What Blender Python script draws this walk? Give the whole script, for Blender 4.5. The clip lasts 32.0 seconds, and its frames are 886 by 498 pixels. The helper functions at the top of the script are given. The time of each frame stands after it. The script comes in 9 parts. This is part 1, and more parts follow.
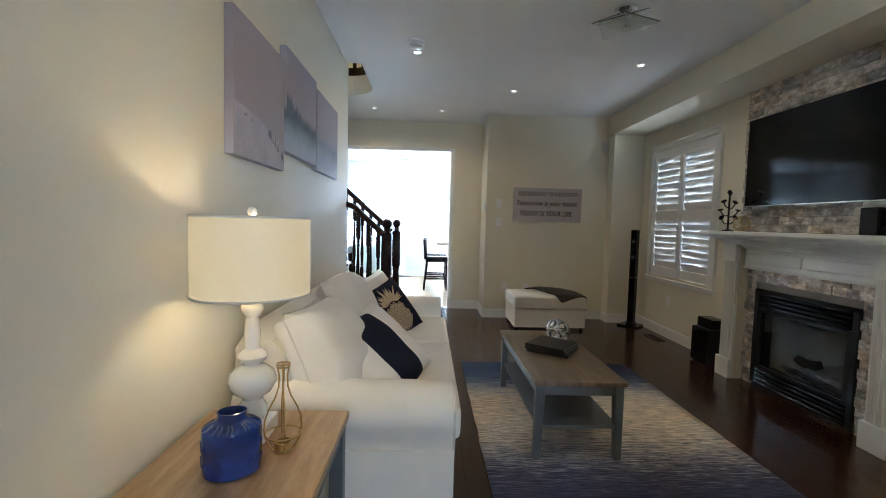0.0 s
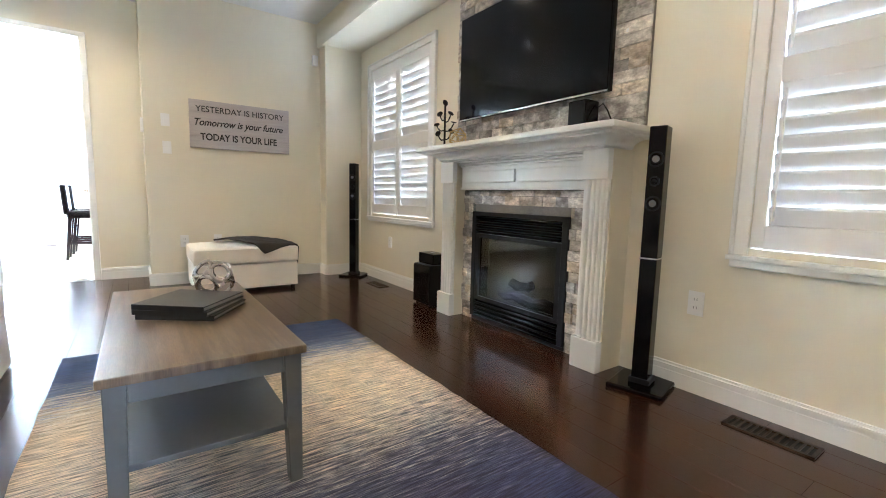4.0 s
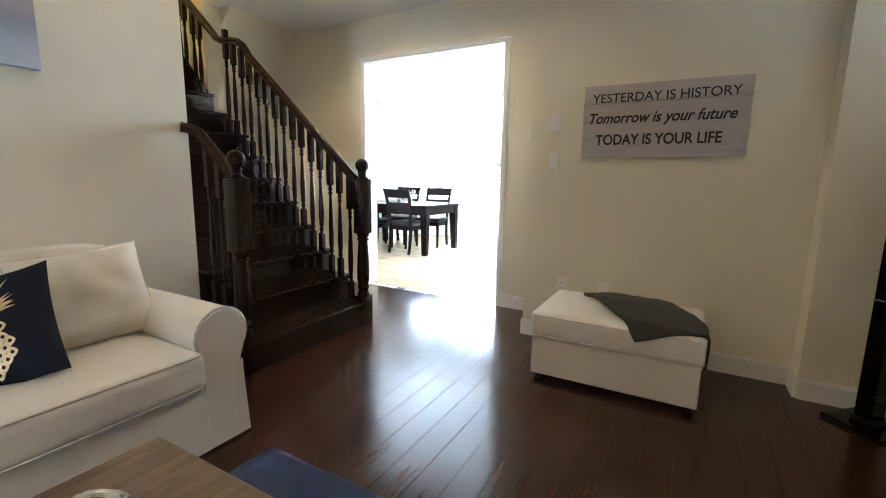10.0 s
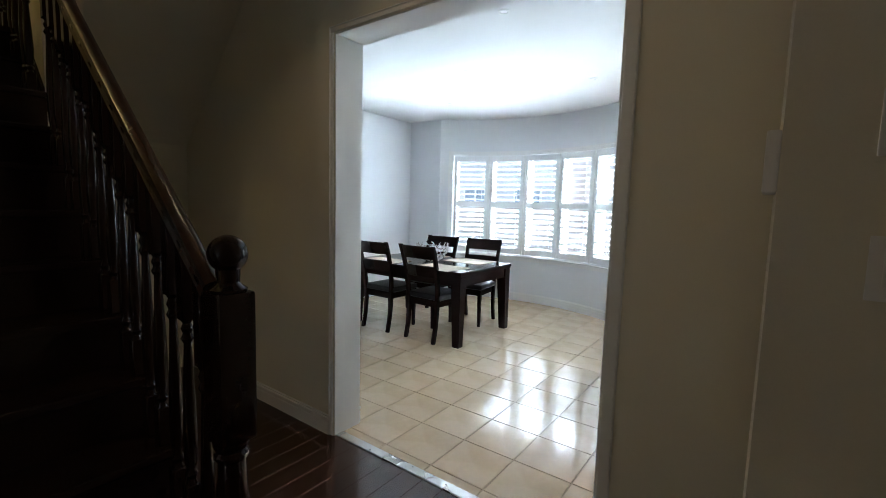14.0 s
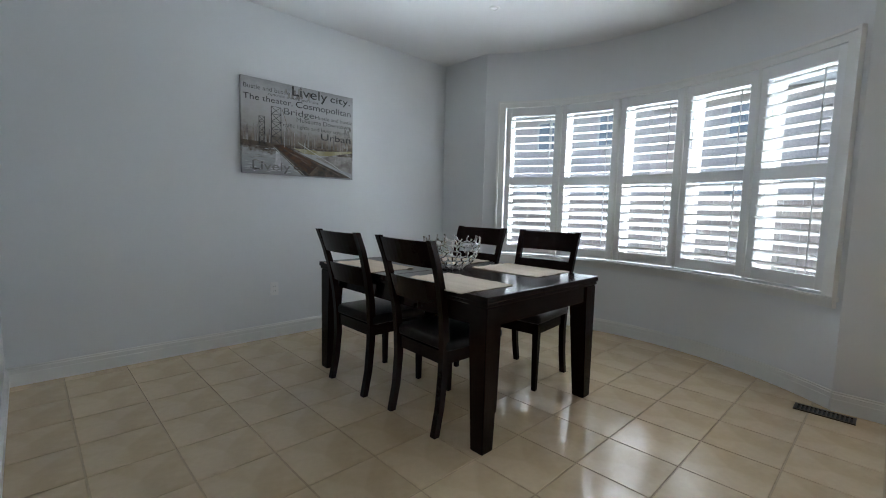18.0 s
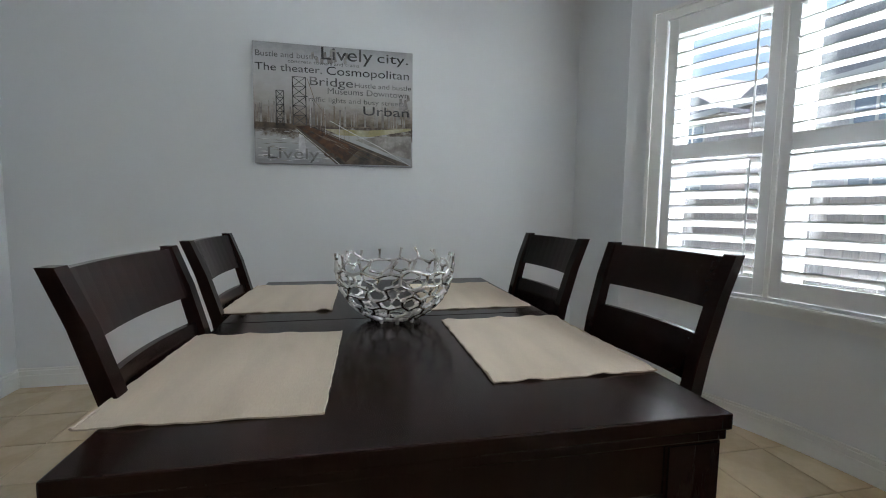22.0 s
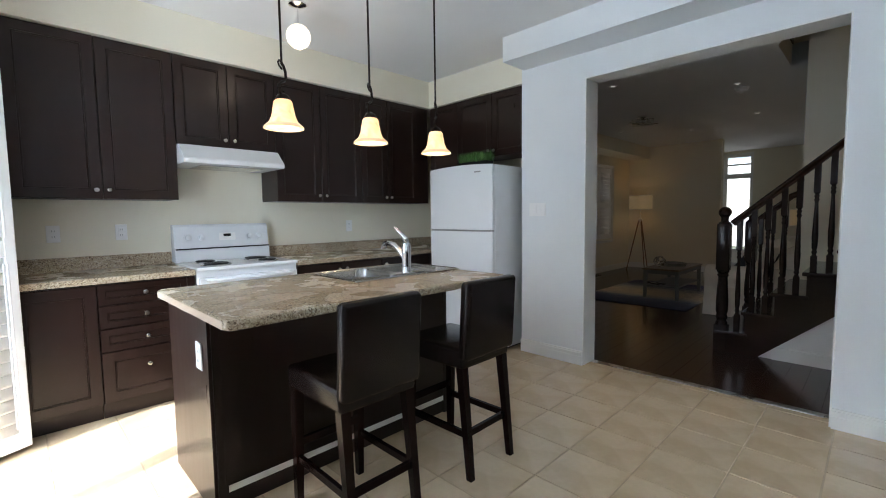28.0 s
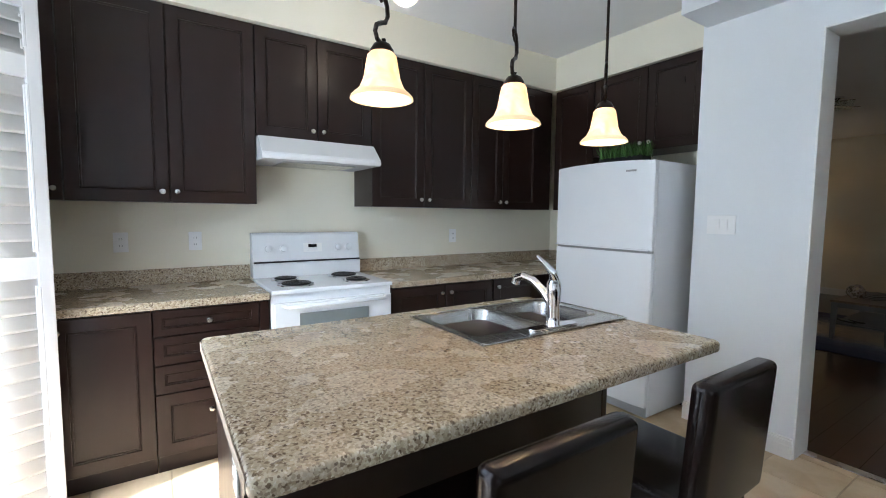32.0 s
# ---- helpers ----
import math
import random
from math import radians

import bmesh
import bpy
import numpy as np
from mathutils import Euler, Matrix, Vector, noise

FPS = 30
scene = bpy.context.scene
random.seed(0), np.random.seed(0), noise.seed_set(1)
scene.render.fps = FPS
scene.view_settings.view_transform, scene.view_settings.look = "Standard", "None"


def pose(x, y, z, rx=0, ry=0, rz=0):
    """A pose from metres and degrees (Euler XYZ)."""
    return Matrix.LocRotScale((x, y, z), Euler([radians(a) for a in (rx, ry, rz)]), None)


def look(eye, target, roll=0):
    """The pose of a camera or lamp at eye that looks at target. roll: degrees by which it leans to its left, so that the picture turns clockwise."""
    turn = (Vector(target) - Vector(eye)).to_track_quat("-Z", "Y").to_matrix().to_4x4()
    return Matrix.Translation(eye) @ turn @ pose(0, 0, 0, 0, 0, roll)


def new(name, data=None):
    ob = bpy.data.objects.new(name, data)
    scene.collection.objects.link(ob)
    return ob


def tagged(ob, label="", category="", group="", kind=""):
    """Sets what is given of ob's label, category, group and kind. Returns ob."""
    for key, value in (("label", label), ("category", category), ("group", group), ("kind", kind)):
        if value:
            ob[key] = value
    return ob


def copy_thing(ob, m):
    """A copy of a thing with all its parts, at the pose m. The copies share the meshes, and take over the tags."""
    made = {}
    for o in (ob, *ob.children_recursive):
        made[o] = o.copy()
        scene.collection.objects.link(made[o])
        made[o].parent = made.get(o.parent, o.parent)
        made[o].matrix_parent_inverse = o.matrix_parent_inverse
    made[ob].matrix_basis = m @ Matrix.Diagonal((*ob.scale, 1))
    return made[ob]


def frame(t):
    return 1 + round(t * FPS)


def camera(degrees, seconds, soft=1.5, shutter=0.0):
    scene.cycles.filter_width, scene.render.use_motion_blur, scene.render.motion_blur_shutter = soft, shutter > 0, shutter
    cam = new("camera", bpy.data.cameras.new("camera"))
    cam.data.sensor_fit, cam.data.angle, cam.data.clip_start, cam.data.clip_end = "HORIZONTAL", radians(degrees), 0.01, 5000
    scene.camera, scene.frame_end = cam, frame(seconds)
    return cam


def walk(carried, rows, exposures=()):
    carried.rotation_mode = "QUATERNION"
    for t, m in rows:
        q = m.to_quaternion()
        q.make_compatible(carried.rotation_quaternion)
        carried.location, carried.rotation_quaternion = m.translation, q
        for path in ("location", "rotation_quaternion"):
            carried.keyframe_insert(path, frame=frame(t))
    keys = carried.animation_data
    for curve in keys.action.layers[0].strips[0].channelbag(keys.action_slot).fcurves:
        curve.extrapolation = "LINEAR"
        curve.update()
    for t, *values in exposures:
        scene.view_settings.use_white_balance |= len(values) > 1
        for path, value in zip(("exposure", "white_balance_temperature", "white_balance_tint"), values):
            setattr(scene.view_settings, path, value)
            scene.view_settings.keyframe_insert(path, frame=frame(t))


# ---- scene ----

cam = camera(91.0, 32.0, soft=1.0)
PATH = [
    (0, (0.683, -0.566, 1.295), (0.754, 1.429, 1.173), 1.5),
    (0.5, (0.735, -0.416, 1.256), (1.044, 1.557, 1.141), 1.3),
    (1, (0.790, -0.288, 1.186), (1.387, 1.618, 1.085), 1.6),
    (1.5, (0.837, -0.157, 1.127), (1.658, 1.664, 1.025), 1.7),
    (2, (0.865, 0.004, 1.047), (1.881, 1.724, 0.958), 2.0),
    (2.5, (0.922, 0.129, 0.979), (2.069, 1.765, 0.891), 2.2),
    (3, (1.050, 0.243, 0.935), (2.240, 1.843, 0.775), 1.9),
    (3.5, (1.205, 0.342, 0.907), (2.395, 1.936, 0.696), 1.7),
    (5.5, (1.965, 0.585, 0.916), (2.742, 2.406, 0.628), 1.2),
    (6, (2.162, 0.658, 0.908), (2.757, 2.543, 0.607), 1.2),
    (6.5, (2.354, 0.768, 0.914), (2.738, 2.708, 0.613), 1.3),
    (7, (2.477, 0.901, 0.920), (2.604, 2.874, 0.619), 1.3),
    (7.5, (2.625, 1.065, 0.945), (2.462, 3.036, 0.641), 1.2),
    (8, (2.690, 1.263, 0.963), (2.293, 3.198, 0.652), 1.2),
    (8.5, (2.686, 1.487, 1.021), (2.103, 3.373, 0.703), 1.1),
    (9, (2.656, 1.689, 1.074), (1.926, 3.522, 0.750), 1.0),
    (9.5, (2.563, 1.980, 1.111), (1.723, 3.767, 0.799), 1.2),
    (10, (2.505, 2.236, 1.181), (1.544, 3.960, 0.860), 1.0),
    (10.5, (2.358, 2.503, 1.259), (1.363, 4.209, 0.942), 1.2),
    (11, (2.250, 2.767, 1.318), (1.234, 4.459, 0.997), 1.1),
    (11.5, (2.138, 3.047, 1.371), (1.083, 4.716, 1.053), 1.2),
    (12, (2.024, 3.325, 1.399), (0.930, 4.969, 1.081), 1.2),
    (12.5, (1.887, 3.562, 1.439), (0.770, 5.201, 1.177), 1.2),
    (13, (1.735, 3.817, 1.427), (0.609, 5.456, 1.213), 1.6),
    (13.5, (1.634, 4.044, 1.406), (0.473, 5.661, 1.214), 1.6),
    (14, (1.457, 4.306, 1.411), (0.277, 5.909, 1.215), 1.6),
    (14.5, (1.278, 4.547, 1.377), (0.093, 6.148, 1.198), 1.6),
    (16.5, (0.738, 5.578, 1.237), (-0.571, 7.076, 1.036), 1.5),
    (17, (0.624, 5.825, 1.172), (-0.730, 7.286, 0.985), 1.4),
    (17.5, (0.478, 6.079, 1.155), (-0.916, 7.500, 0.967), 1.4),
    (18, (0.364, 6.301, 1.172), (-1.070, 7.682, 0.978), 1.4),
    (18.5, (0.300, 6.579, 1.180), (-1.187, 7.902, 0.981), 1.3),
    (19, (0.242, 6.808, 1.161), (-1.325, 8.036, 0.967), 1.1),
    (19.5, (0.175, 7.081, 1.154), (-1.478, 8.189, 0.960), 0.9),
    (20, (0.118, 7.295, 1.140), (-1.600, 8.300, 0.946), 0.7),
    (20.5, (0.041, 7.541, 1.134), (-1.743, 8.425, 0.939), 0.6),
    (21, (-0.050, 7.750, 1.134), (-1.890, 8.507, 0.936), 0.6),
    (21.5, (-0.183, 8.029, 1.129), (-2.092, 8.600, 0.950), 0.5),
    (22, (-0.269, 8.196, 1.117), (-2.221, 8.598, 0.938), 0.6),
    (22.5, (-0.373, 8.375, 1.126), (-2.357, 8.554, 0.948), 0.5),
    (23, (-0.460, 8.537, 1.112), (-2.451, 8.464, 0.932), 0.5),
    (23.5, (-0.557, 8.678, 1.131), (-2.516, 8.320, 0.952), 0.3),
    (24, (-0.660, 8.803, 1.127), (-2.547, 8.163, 0.950), 0.2),
    (24.5, (-0.736, 8.920, 1.119), (-2.485, 7.966, 0.946), 0.0),
    (25, (-0.732, 9.038, 1.094), (-2.290, 7.796, 0.927), 0.0),
    (25.5, (-0.718, 9.168, 1.105), (-1.931, 7.586, 0.934), -0.1),
    (26, (-0.735, 9.279, 1.104), (-1.413, 7.404, 0.952), -0.5),
    (26.5, (-0.735, 9.391, 1.119), (-0.678, 7.397, 0.971), -0.7),
    (28.5, (-0.680, 9.509, 1.308), (0.891, 8.280, 1.155), -0.6),
    (29, (-0.569, 9.485, 1.338), (1.067, 8.345, 1.185), -0.4),
    (29.5, (-0.450, 9.455, 1.379), (1.209, 8.349, 1.224), -0.2),
    (30, (-0.376, 9.422, 1.413), (1.287, 8.322, 1.260), -0.0),
    (30.5, (-0.247, 9.348, 1.436), (1.416, 8.249, 1.280), 0.2),
    (31, (-0.114, 9.253, 1.439), (1.549, 8.154, 1.278), 0.3),
    (31.5, (-0.002, 9.180, 1.407), (1.661, 8.081, 1.249), 0.5),
    (32, (0.121, 9.113, 1.355), (1.790, 8.021, 1.199), 0.6),
]
EXPOSURES = [(0, 3.45, 5150, 8), (1, 3.3, 5100, 10), (2, 3.7, 5150, 10), (3, 4.45, 5400, 10), (3.5, 4.75, 5300, 10), (5.5, 5.3, 4950, 10), (7, 4.85, 4950, 10), (8, 4.5, 5350, 10), (9, 4.0, 5450, 10), (10, 4.0, 5500, 10), (11, 3.4, 5450, 10), (12, 2.95, 5600, 10), (13, 2.4, 5850, 10), (14, 1.5, 5800, 10), (15, 0.8, 6000, 12), (17, 0.5, 6150, 14), (18, 0.35, 6250, 14), (20, 0.6, 6500, 14), (22, 0.5, 6500, 14), (23, 0.65, 6500, 14), (25, 0.95, 6400, 14), (26, 0.95, 6350, 14), (28, 0.85, 6050, 14), (29, 0.85, 6000, 14), (30, 0.70, 6000, 14), (31, 0.68, 5950, 14), (32, 1.1, 5950, 14)]
walk(cam, [(t, look(eye, target, roll)) for t, eye, target, roll in PATH], EXPOSURES)

# ---- world, sun, window light ----
world = bpy.data.worlds.new("sky")
scene.world = world
world.use_nodes = True
_wn = world.node_tree.nodes
_sky = _wn.new("ShaderNodeTexSky")
_sky.sky_type = 'NISHITA'
_sky.sun_disc = False
_sky.sun_elevation = radians(54)
_sky.sun_rotation = radians(19)
_wn["Background"].inputs["Strength"].default_value = 0.15
world.node_tree.links.new(_sky.outputs["Color"], _wn["Background"].inputs["Color"])


LAMP_SCALE = 0.45   # all lamps against the sun and sky


def lamp(name, kind, power, colour, m, **settings):
    data = bpy.data.lights.new(name, kind)
    data.energy, data.color = power if kind == 'SUN' else power * LAMP_SCALE, colour
    if kind == 'SUN':
        data.angle = settings["angle"]
    elif kind == 'AREA':
        data.shape, data.size, data.size_y = 'RECTANGLE', settings["size"], settings["size_y"]
        data.spread = settings.get("spread", math.pi)
    else:
        data.shadow_soft_size = settings["size"]
        if kind == 'SPOT':
            data.spot_size, data.spot_blend = settings["cone"], 0.6
    ob = new(name, data)
    ob.matrix_world = m
    return ob


SUN_WAY = Vector((0.19, -0.56, -0.81))
lamp("sun", 'SUN', 5.0, (1.0, 0.975, 0.94), look((0, 20, 20), Vector((0, 20, 20)) + SUN_WAY), angle=radians(0.5))
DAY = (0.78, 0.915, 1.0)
ROOM_DAY = (1.0, 0.985, 0.95)
lamp("window_light_living_far", 'AREA', 16, ROOM_DAY, look((4.10, 4.30, 1.48), (0.0, 4.30, 1.20)), size=1.15, size_y=1.5)
lamp("window_light_living_near", 'AREA', 9, ROOM_DAY, look((4.10, 0.59, 1.48), (0.0, 0.59, 1.20)), size=1.15, size_y=1.5)
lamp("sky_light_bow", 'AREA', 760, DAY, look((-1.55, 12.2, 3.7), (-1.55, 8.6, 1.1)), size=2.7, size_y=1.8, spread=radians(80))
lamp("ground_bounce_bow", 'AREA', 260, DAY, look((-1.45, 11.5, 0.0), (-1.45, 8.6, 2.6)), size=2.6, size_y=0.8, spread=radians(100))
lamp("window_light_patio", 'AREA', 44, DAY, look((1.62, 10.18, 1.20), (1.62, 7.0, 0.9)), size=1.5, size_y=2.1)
lamp("window_light_foyer", 'AREA', 7, ROOM_DAY, look((1.85, -3.52, 1.50), (1.85, 0.0, 1.2)), size=0.55, size_y=2.2)

# ---- materials ----
def material(name, colour, rough=0.5, metal=0.0, vary=0.08, scale=6.0, grain=60.0, bump=0.1, stretch=(1, 1, 1), island=0.0, coat=0.0, colour2=None, mix_scale=3.0, obj_random=0.0, detail=4.0, sheen=0.0, spec=0.5):
    """Principled surface with colour change at two scales, roughness wear and a fine bump."""
    m = bpy.data.materials.new(name)
    m.use_nodes = True
    nt = m.node_tree
    n, l = nt.nodes, nt.links
    p = n["Principled BSDF"]
    p.inputs["Metallic"].default_value = metal
    p.inputs["Coat Weight"].default_value = coat
    p.inputs["Coat Roughness"].default_value = 0.12
    p.inputs["Sheen Weight"].default_value = sheen
    p.inputs["Specular IOR Level"].default_value = spec
    co = n.new("ShaderNodeTexCoord")
    mp = n.new("ShaderNodeMapping")
    mp.inputs["Scale"].default_value = stretch
    l.new(co.outputs["Object"], mp.inputs["Vector"])
    big = n.new("ShaderNodeTexNoise")
    big.inputs["Scale"].default_value = scale
    big.inputs["Detail"].default_value = detail
    fine = n.new("ShaderNodeTexNoise")
    fine.inputs["Scale"].default_value = grain
    fine.inputs["Detail"].default_value = 3.0
    l.new(mp.outputs["Vector"], big.inputs["Vector"])
    l.new(mp.outputs["Vector"], fine.inputs["Vector"])
    ramp = n.new("ShaderNodeMapRange")
    ramp.inputs["From Min"].default_value, ramp.inputs["From Max"].default_value = 0.25, 0.75
    ramp.inputs["To Min"].default_value, ramp.inputs["To Max"].default_value = 1 - vary, 1 + vary
    l.new(big.outputs["Fac"], ramp.inputs["Value"])
    ramp2 = n.new("ShaderNodeMapRange")
    ramp2.inputs["From Min"].default_value, ramp2.inputs["From Max"].default_value = 0.25, 0.75
    ramp2.inputs["To Min"].default_value, ramp2.inputs["To Max"].default_value = 1 - vary * 0.6, 1 + vary * 0.6
    l.new(fine.outputs["Fac"], ramp2.inputs["Value"])
    mul = n.new("ShaderNodeMath")
    mul.operation = 'MULTIPLY'
    l.new(ramp.outputs["Result"], mul.inputs[0])
    l.new(ramp2.outputs["Result"], mul.inputs[1])
    value = mul.outputs[0]
    for source, amount in (("obj", obj_random), ("island", island)):
        if amount:
            r = n.new("ShaderNodeMapRange")
            r.inputs["To Min"].default_value, r.inputs["To Max"].default_value = 1 - amount, 1 + amount
            if source == "obj":
                l.new(n.new("ShaderNodeObjectInfo").outputs["Random"], r.inputs["Value"])
            else:
                l.new(n.new("ShaderNodeNewGeometry").outputs["Random Per Island"], r.inputs["Value"])
            mm = n.new("ShaderNodeMath")
            mm.operation = 'MULTIPLY'
            l.new(value, mm.inputs[0])
            l.new(r.outputs["Result"], mm.inputs[1])
            value = mm.outputs[0]
    base = n.new("ShaderNodeMix")
    base.data_type = 'RGBA'
    base.inputs[6].default_value = (*colour, 1)
    base.inputs[7].default_value = (*(colour2 or colour), 1)
    blot = n.new("ShaderNodeTexNoise")
    blot.inputs["Scale"].default_value = mix_scale
    blot.inputs["Detail"].default_value = 5.0
    l.new(mp.outputs["Vector"], blot.inputs["Vector"])
    br = n.new("ShaderNodeMapRange")
    br.inputs["From Min"].default_value, br.inputs["From Max"].default_value = 0.42, 0.58
    l.new(blot.outputs["Fac"], br.inputs["Value"])
    l.new(br.outputs["Result"], base.inputs[0])
    tint = n.new("ShaderNodeVectorMath")
    tint.operation = 'SCALE'
    l.new(base.outputs[2], tint.inputs[0])
    l.new(value, tint.inputs["Scale"])
    l.new(tint.outputs[0], p.inputs["Base Color"])
    rr = n.new("ShaderNodeMapRange")
    rr.inputs["To Min"].default_value, rr.inputs["To Max"].default_value = max(0.02, rough * 0.82), min(1.0, rough * 1.18)
    l.new(big.outputs["Fac"], rr.inputs["Value"])
    l.new(rr.outputs["Result"], p.inputs["Roughness"])
    if bump:
        b = n.new("ShaderNodeBump")
        b.inputs["Strength"].default_value = bump
        b.inputs["Distance"].default_value = 0.004
        l.new(fine.outputs["Fac"], b.inputs["Height"])
        l.new(b.outputs["Normal"], p.inputs["Normal"])
    return m


def glowing(name, colour, strength, base=(0.8, 0.8, 0.8), grain=0.0):
    m = material(name, base, 0.5, vary=0.03, bump=0.02)
    p = m.node_tree.nodes["Principled BSDF"]
    p.inputs["Emission Color"].default_value = (*colour, 1)
    p.inputs["Emission Strength"].default_value = strength * LAMP_SCALE
    return m


def glass(name, colour=(1, 1, 1), rough=0.0):
    m = bpy.data.materials.new(name)
    m.use_nodes = True
    p = m.node_tree.nodes["Principled BSDF"]
    p.inputs["Base Color"].default_value = (*colour, 1)
    p.inputs["Roughness"].default_value = rough
    p.inputs["Transmission Weight"].default_value = 1.0
    p.inputs["IOR"].default_value = 1.45
    return m


CREAM = material("cream wall paint", (0.77, 0.725, 0.595), 0.62, vary=0.02, scale=1.2, grain=180, bump=0.10)
COOL = material("pale grey wall paint", (0.76, 0.775, 0.78), 0.55, vary=0.02, scale=1.2, grain=180, bump=0.10)
CEIL = material("white ceiling paint", (0.80, 0.80, 0.79), 0.85, vary=0.02, scale=2.0, grain=220, bump=0.25)
TRIM = material("white trim paint", (0.80, 0.80, 0.77), 0.38, vary=0.02, scale=3, grain=90, bump=0.03)
SHUTTER = material("white shutter lacquer", (0.82, 0.82, 0.81), 0.32, vary=0.015, scale=4, grain=90, bump=0.02)
HARDWOOD = material("dark red-brown hardwood", (0.034, 0.0128, 0.0078), 0.19, vary=0.14, scale=5, grain=34, bump=0.02, stretch=(9, 0.8, 1), obj_random=0.13, coat=0.12, colour2=(0.042, 0.0165, 0.0095), mix_scale=2.0, spec=0.42)
STAIRWOOD = material("near-black stained oak", (0.014, 0.0072, 0.0052), 0.13, vary=0.08, scale=5, grain=40, bump=0.0, stretch=(1, 5, 5), spec=0.28)
RAILWOOD = material("dark walnut handrail", (0.026, 0.0105, 0.006), 0.24, vary=0.2, scale=6, grain=40, bump=0.02, spec=0.3)
TILE = material("cream glazed floor tile", (0.55, 0.425, 0.272), 0.11, vary=0.07, scale=2.2, grain=26, bump=0.03, obj_random=0.03, colour2=(0.59, 0.465, 0.31), mix_scale=4.5)
GROUT = material("sand grout", (0.40, 0.31, 0.20), 0.85, vary=0.15, grain=220, bump=0.3)
DRIVERCAP = material("brushed grey driver cap", (0.20, 0.20, 0.21), 0.45, metal=0.6, vary=0.15, grain=300, bump=0.05)
OVENGLASS = material("grey oven door glass", (0.20, 0.22, 0.22), 0.10, vary=0.04, bump=0.01)
STONE = [material("split stone " + s, c, 0.82, vary=0.42, scale=16, grain=60, bump=1.0, obj_random=0.30, colour2=d, mix_scale=11, stretch=(1, 1, 1.8))
         for s, c, d in (("grey", (0.52, 0.50, 0.47), (0.27, 0.25, 0.235)), ("beige", (0.60, 0.54, 0.45), (0.38, 0.32, 0.25)), ("pale", (0.68, 0.65, 0.59), (0.47, 0.43, 0.39)), ("slate", (0.29, 0.28, 0.27), (0.40, 0.37, 0.34)))]
MORTAR = material("dark stone backing", (0.20, 0.185, 0.165), 0.95, vary=0.2, grain=90, bump=0.5)
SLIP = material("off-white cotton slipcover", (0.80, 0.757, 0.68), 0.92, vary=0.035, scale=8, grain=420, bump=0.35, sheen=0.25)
# Shaded copy of SLIP: the shade along seams and trim is in its colour.
SLIPSHADED = material("slipcover cotton darkened as shade", (0.70, 0.665, 0.60), 0.92, vary=0.03, grain=420, bump=0.35)
NAVY = material("navy woven cotton", (0.009, 0.012, 0.026), 0.9, vary=0.15, scale=8, grain=420, bump=0.4, spec=0.25)
GOLDFOIL = material("gold foil print", (0.70, 0.56, 0.36), 0.34, metal=0.85, vary=0.2, scale=30, grain=160, bump=0.3)
TABLETOP = material("grey-brown oak laminate", (0.124, 0.087, 0.051), 0.36, vary=0.30, scale=5, grain=42, bump=0.10, stretch=(11, 0.9, 1), colour2=(0.170, 0.123, 0.076), mix_scale=2.2)
SIDEOAK = material("light brown oak laminate", (0.36, 0.235, 0.125), 0.40, vary=0.22, scale=5, grain=42, bump=0.10, stretch=(9, 0.9, 1), colour2=(0.46, 0.32, 0.19), mix_scale=2.2)
GREYPAINT = material("blue-grey painted wood", (0.115, 0.125, 0.135), 0.42, vary=0.06, scale=4, grain=70, bump=0.05)
BLACKGLOSS = material("gloss black plastic", (0.003, 0.003, 0.0035), 0.10, vary=0.1, grain=60, bump=0.01, spec=0.22)
BLACKMATT = material("matt black plastic", (0.008, 0.008, 0.009), 0.55, vary=0.12, grain=160, bump=0.1, spec=0.3)
BLACKIRON = material("black wrought iron", (0.016, 0.014, 0.013), 0.48, metal=0.6, vary=0.2, grain=120, bump=0.25)
SCREEN = material("dark television glass", (0.002, 0.002, 0.0025), 0.10, vary=0.05, grain=30, bump=0.0, spec=0.22)
CHROME = material("polished chrome", (0.80, 0.80, 0.81), 0.09, metal=1.0, vary=0.03, grain=30, bump=0.0)
SILVER = material("brushed silver metal", (0.54, 0.525, 0.50), 0.27, metal=1.0, vary=0.08, scale=18, grain=90, bump=0.12)
NICKEL = material("satin nickel", (0.66, 0.65, 0.62), 0.28, metal=1.0, vary=0.05, grain=80, bump=0.05)
STEEL = material("brushed stainless steel", (0.55, 0.55, 0.54), 0.26, metal=1.0, vary=0.06, scale=6, grain=160, bump=0.08, stretch=(1, 14, 1))
BRASS = material("aged gold wire", (0.60, 0.43, 0.18), 0.30, metal=1.0, vary=0.1, grain=90, bump=0.05)
COBALT = material("cobalt blue glazed ceramic", (0.012, 0.030, 0.145), 0.10, vary=0.25, scale=9, grain=40, bump=0.06, coat=0.6, colour2=(0.020, 0.052, 0.23), mix_scale=14)
LAMPWHITE = material("white glazed ceramic", (0.80, 0.79, 0.76), 0.12, vary=0.02, grain=30, bump=0.01, coat=0.5)
THROW = material("charcoal knitted throw", (0.026, 0.0225, 0.021), 0.95, vary=0.25, scale=14, grain=260, bump=0.8, sheen=0.08)
ESPRESSO = material("espresso stained dining wood", (0.012, 0.0050, 0.0038), 0.17, vary=0.12, scale=5, grain=44, bump=0.012, stretch=(1, 7, 1), spec=0.13)
BLACKLEATHER = material("black faux leather", (0.008, 0.0075, 0.008), 0.32, vary=0.12, scale=9, grain=170, bump=0.2, spec=0.26)
BROWNLEATHER = material("dark brown faux leather", (0.0085, 0.0048, 0.004), 0.22, vary=0.08, scale=8, grain=150, bump=0.08, spec=0.22)
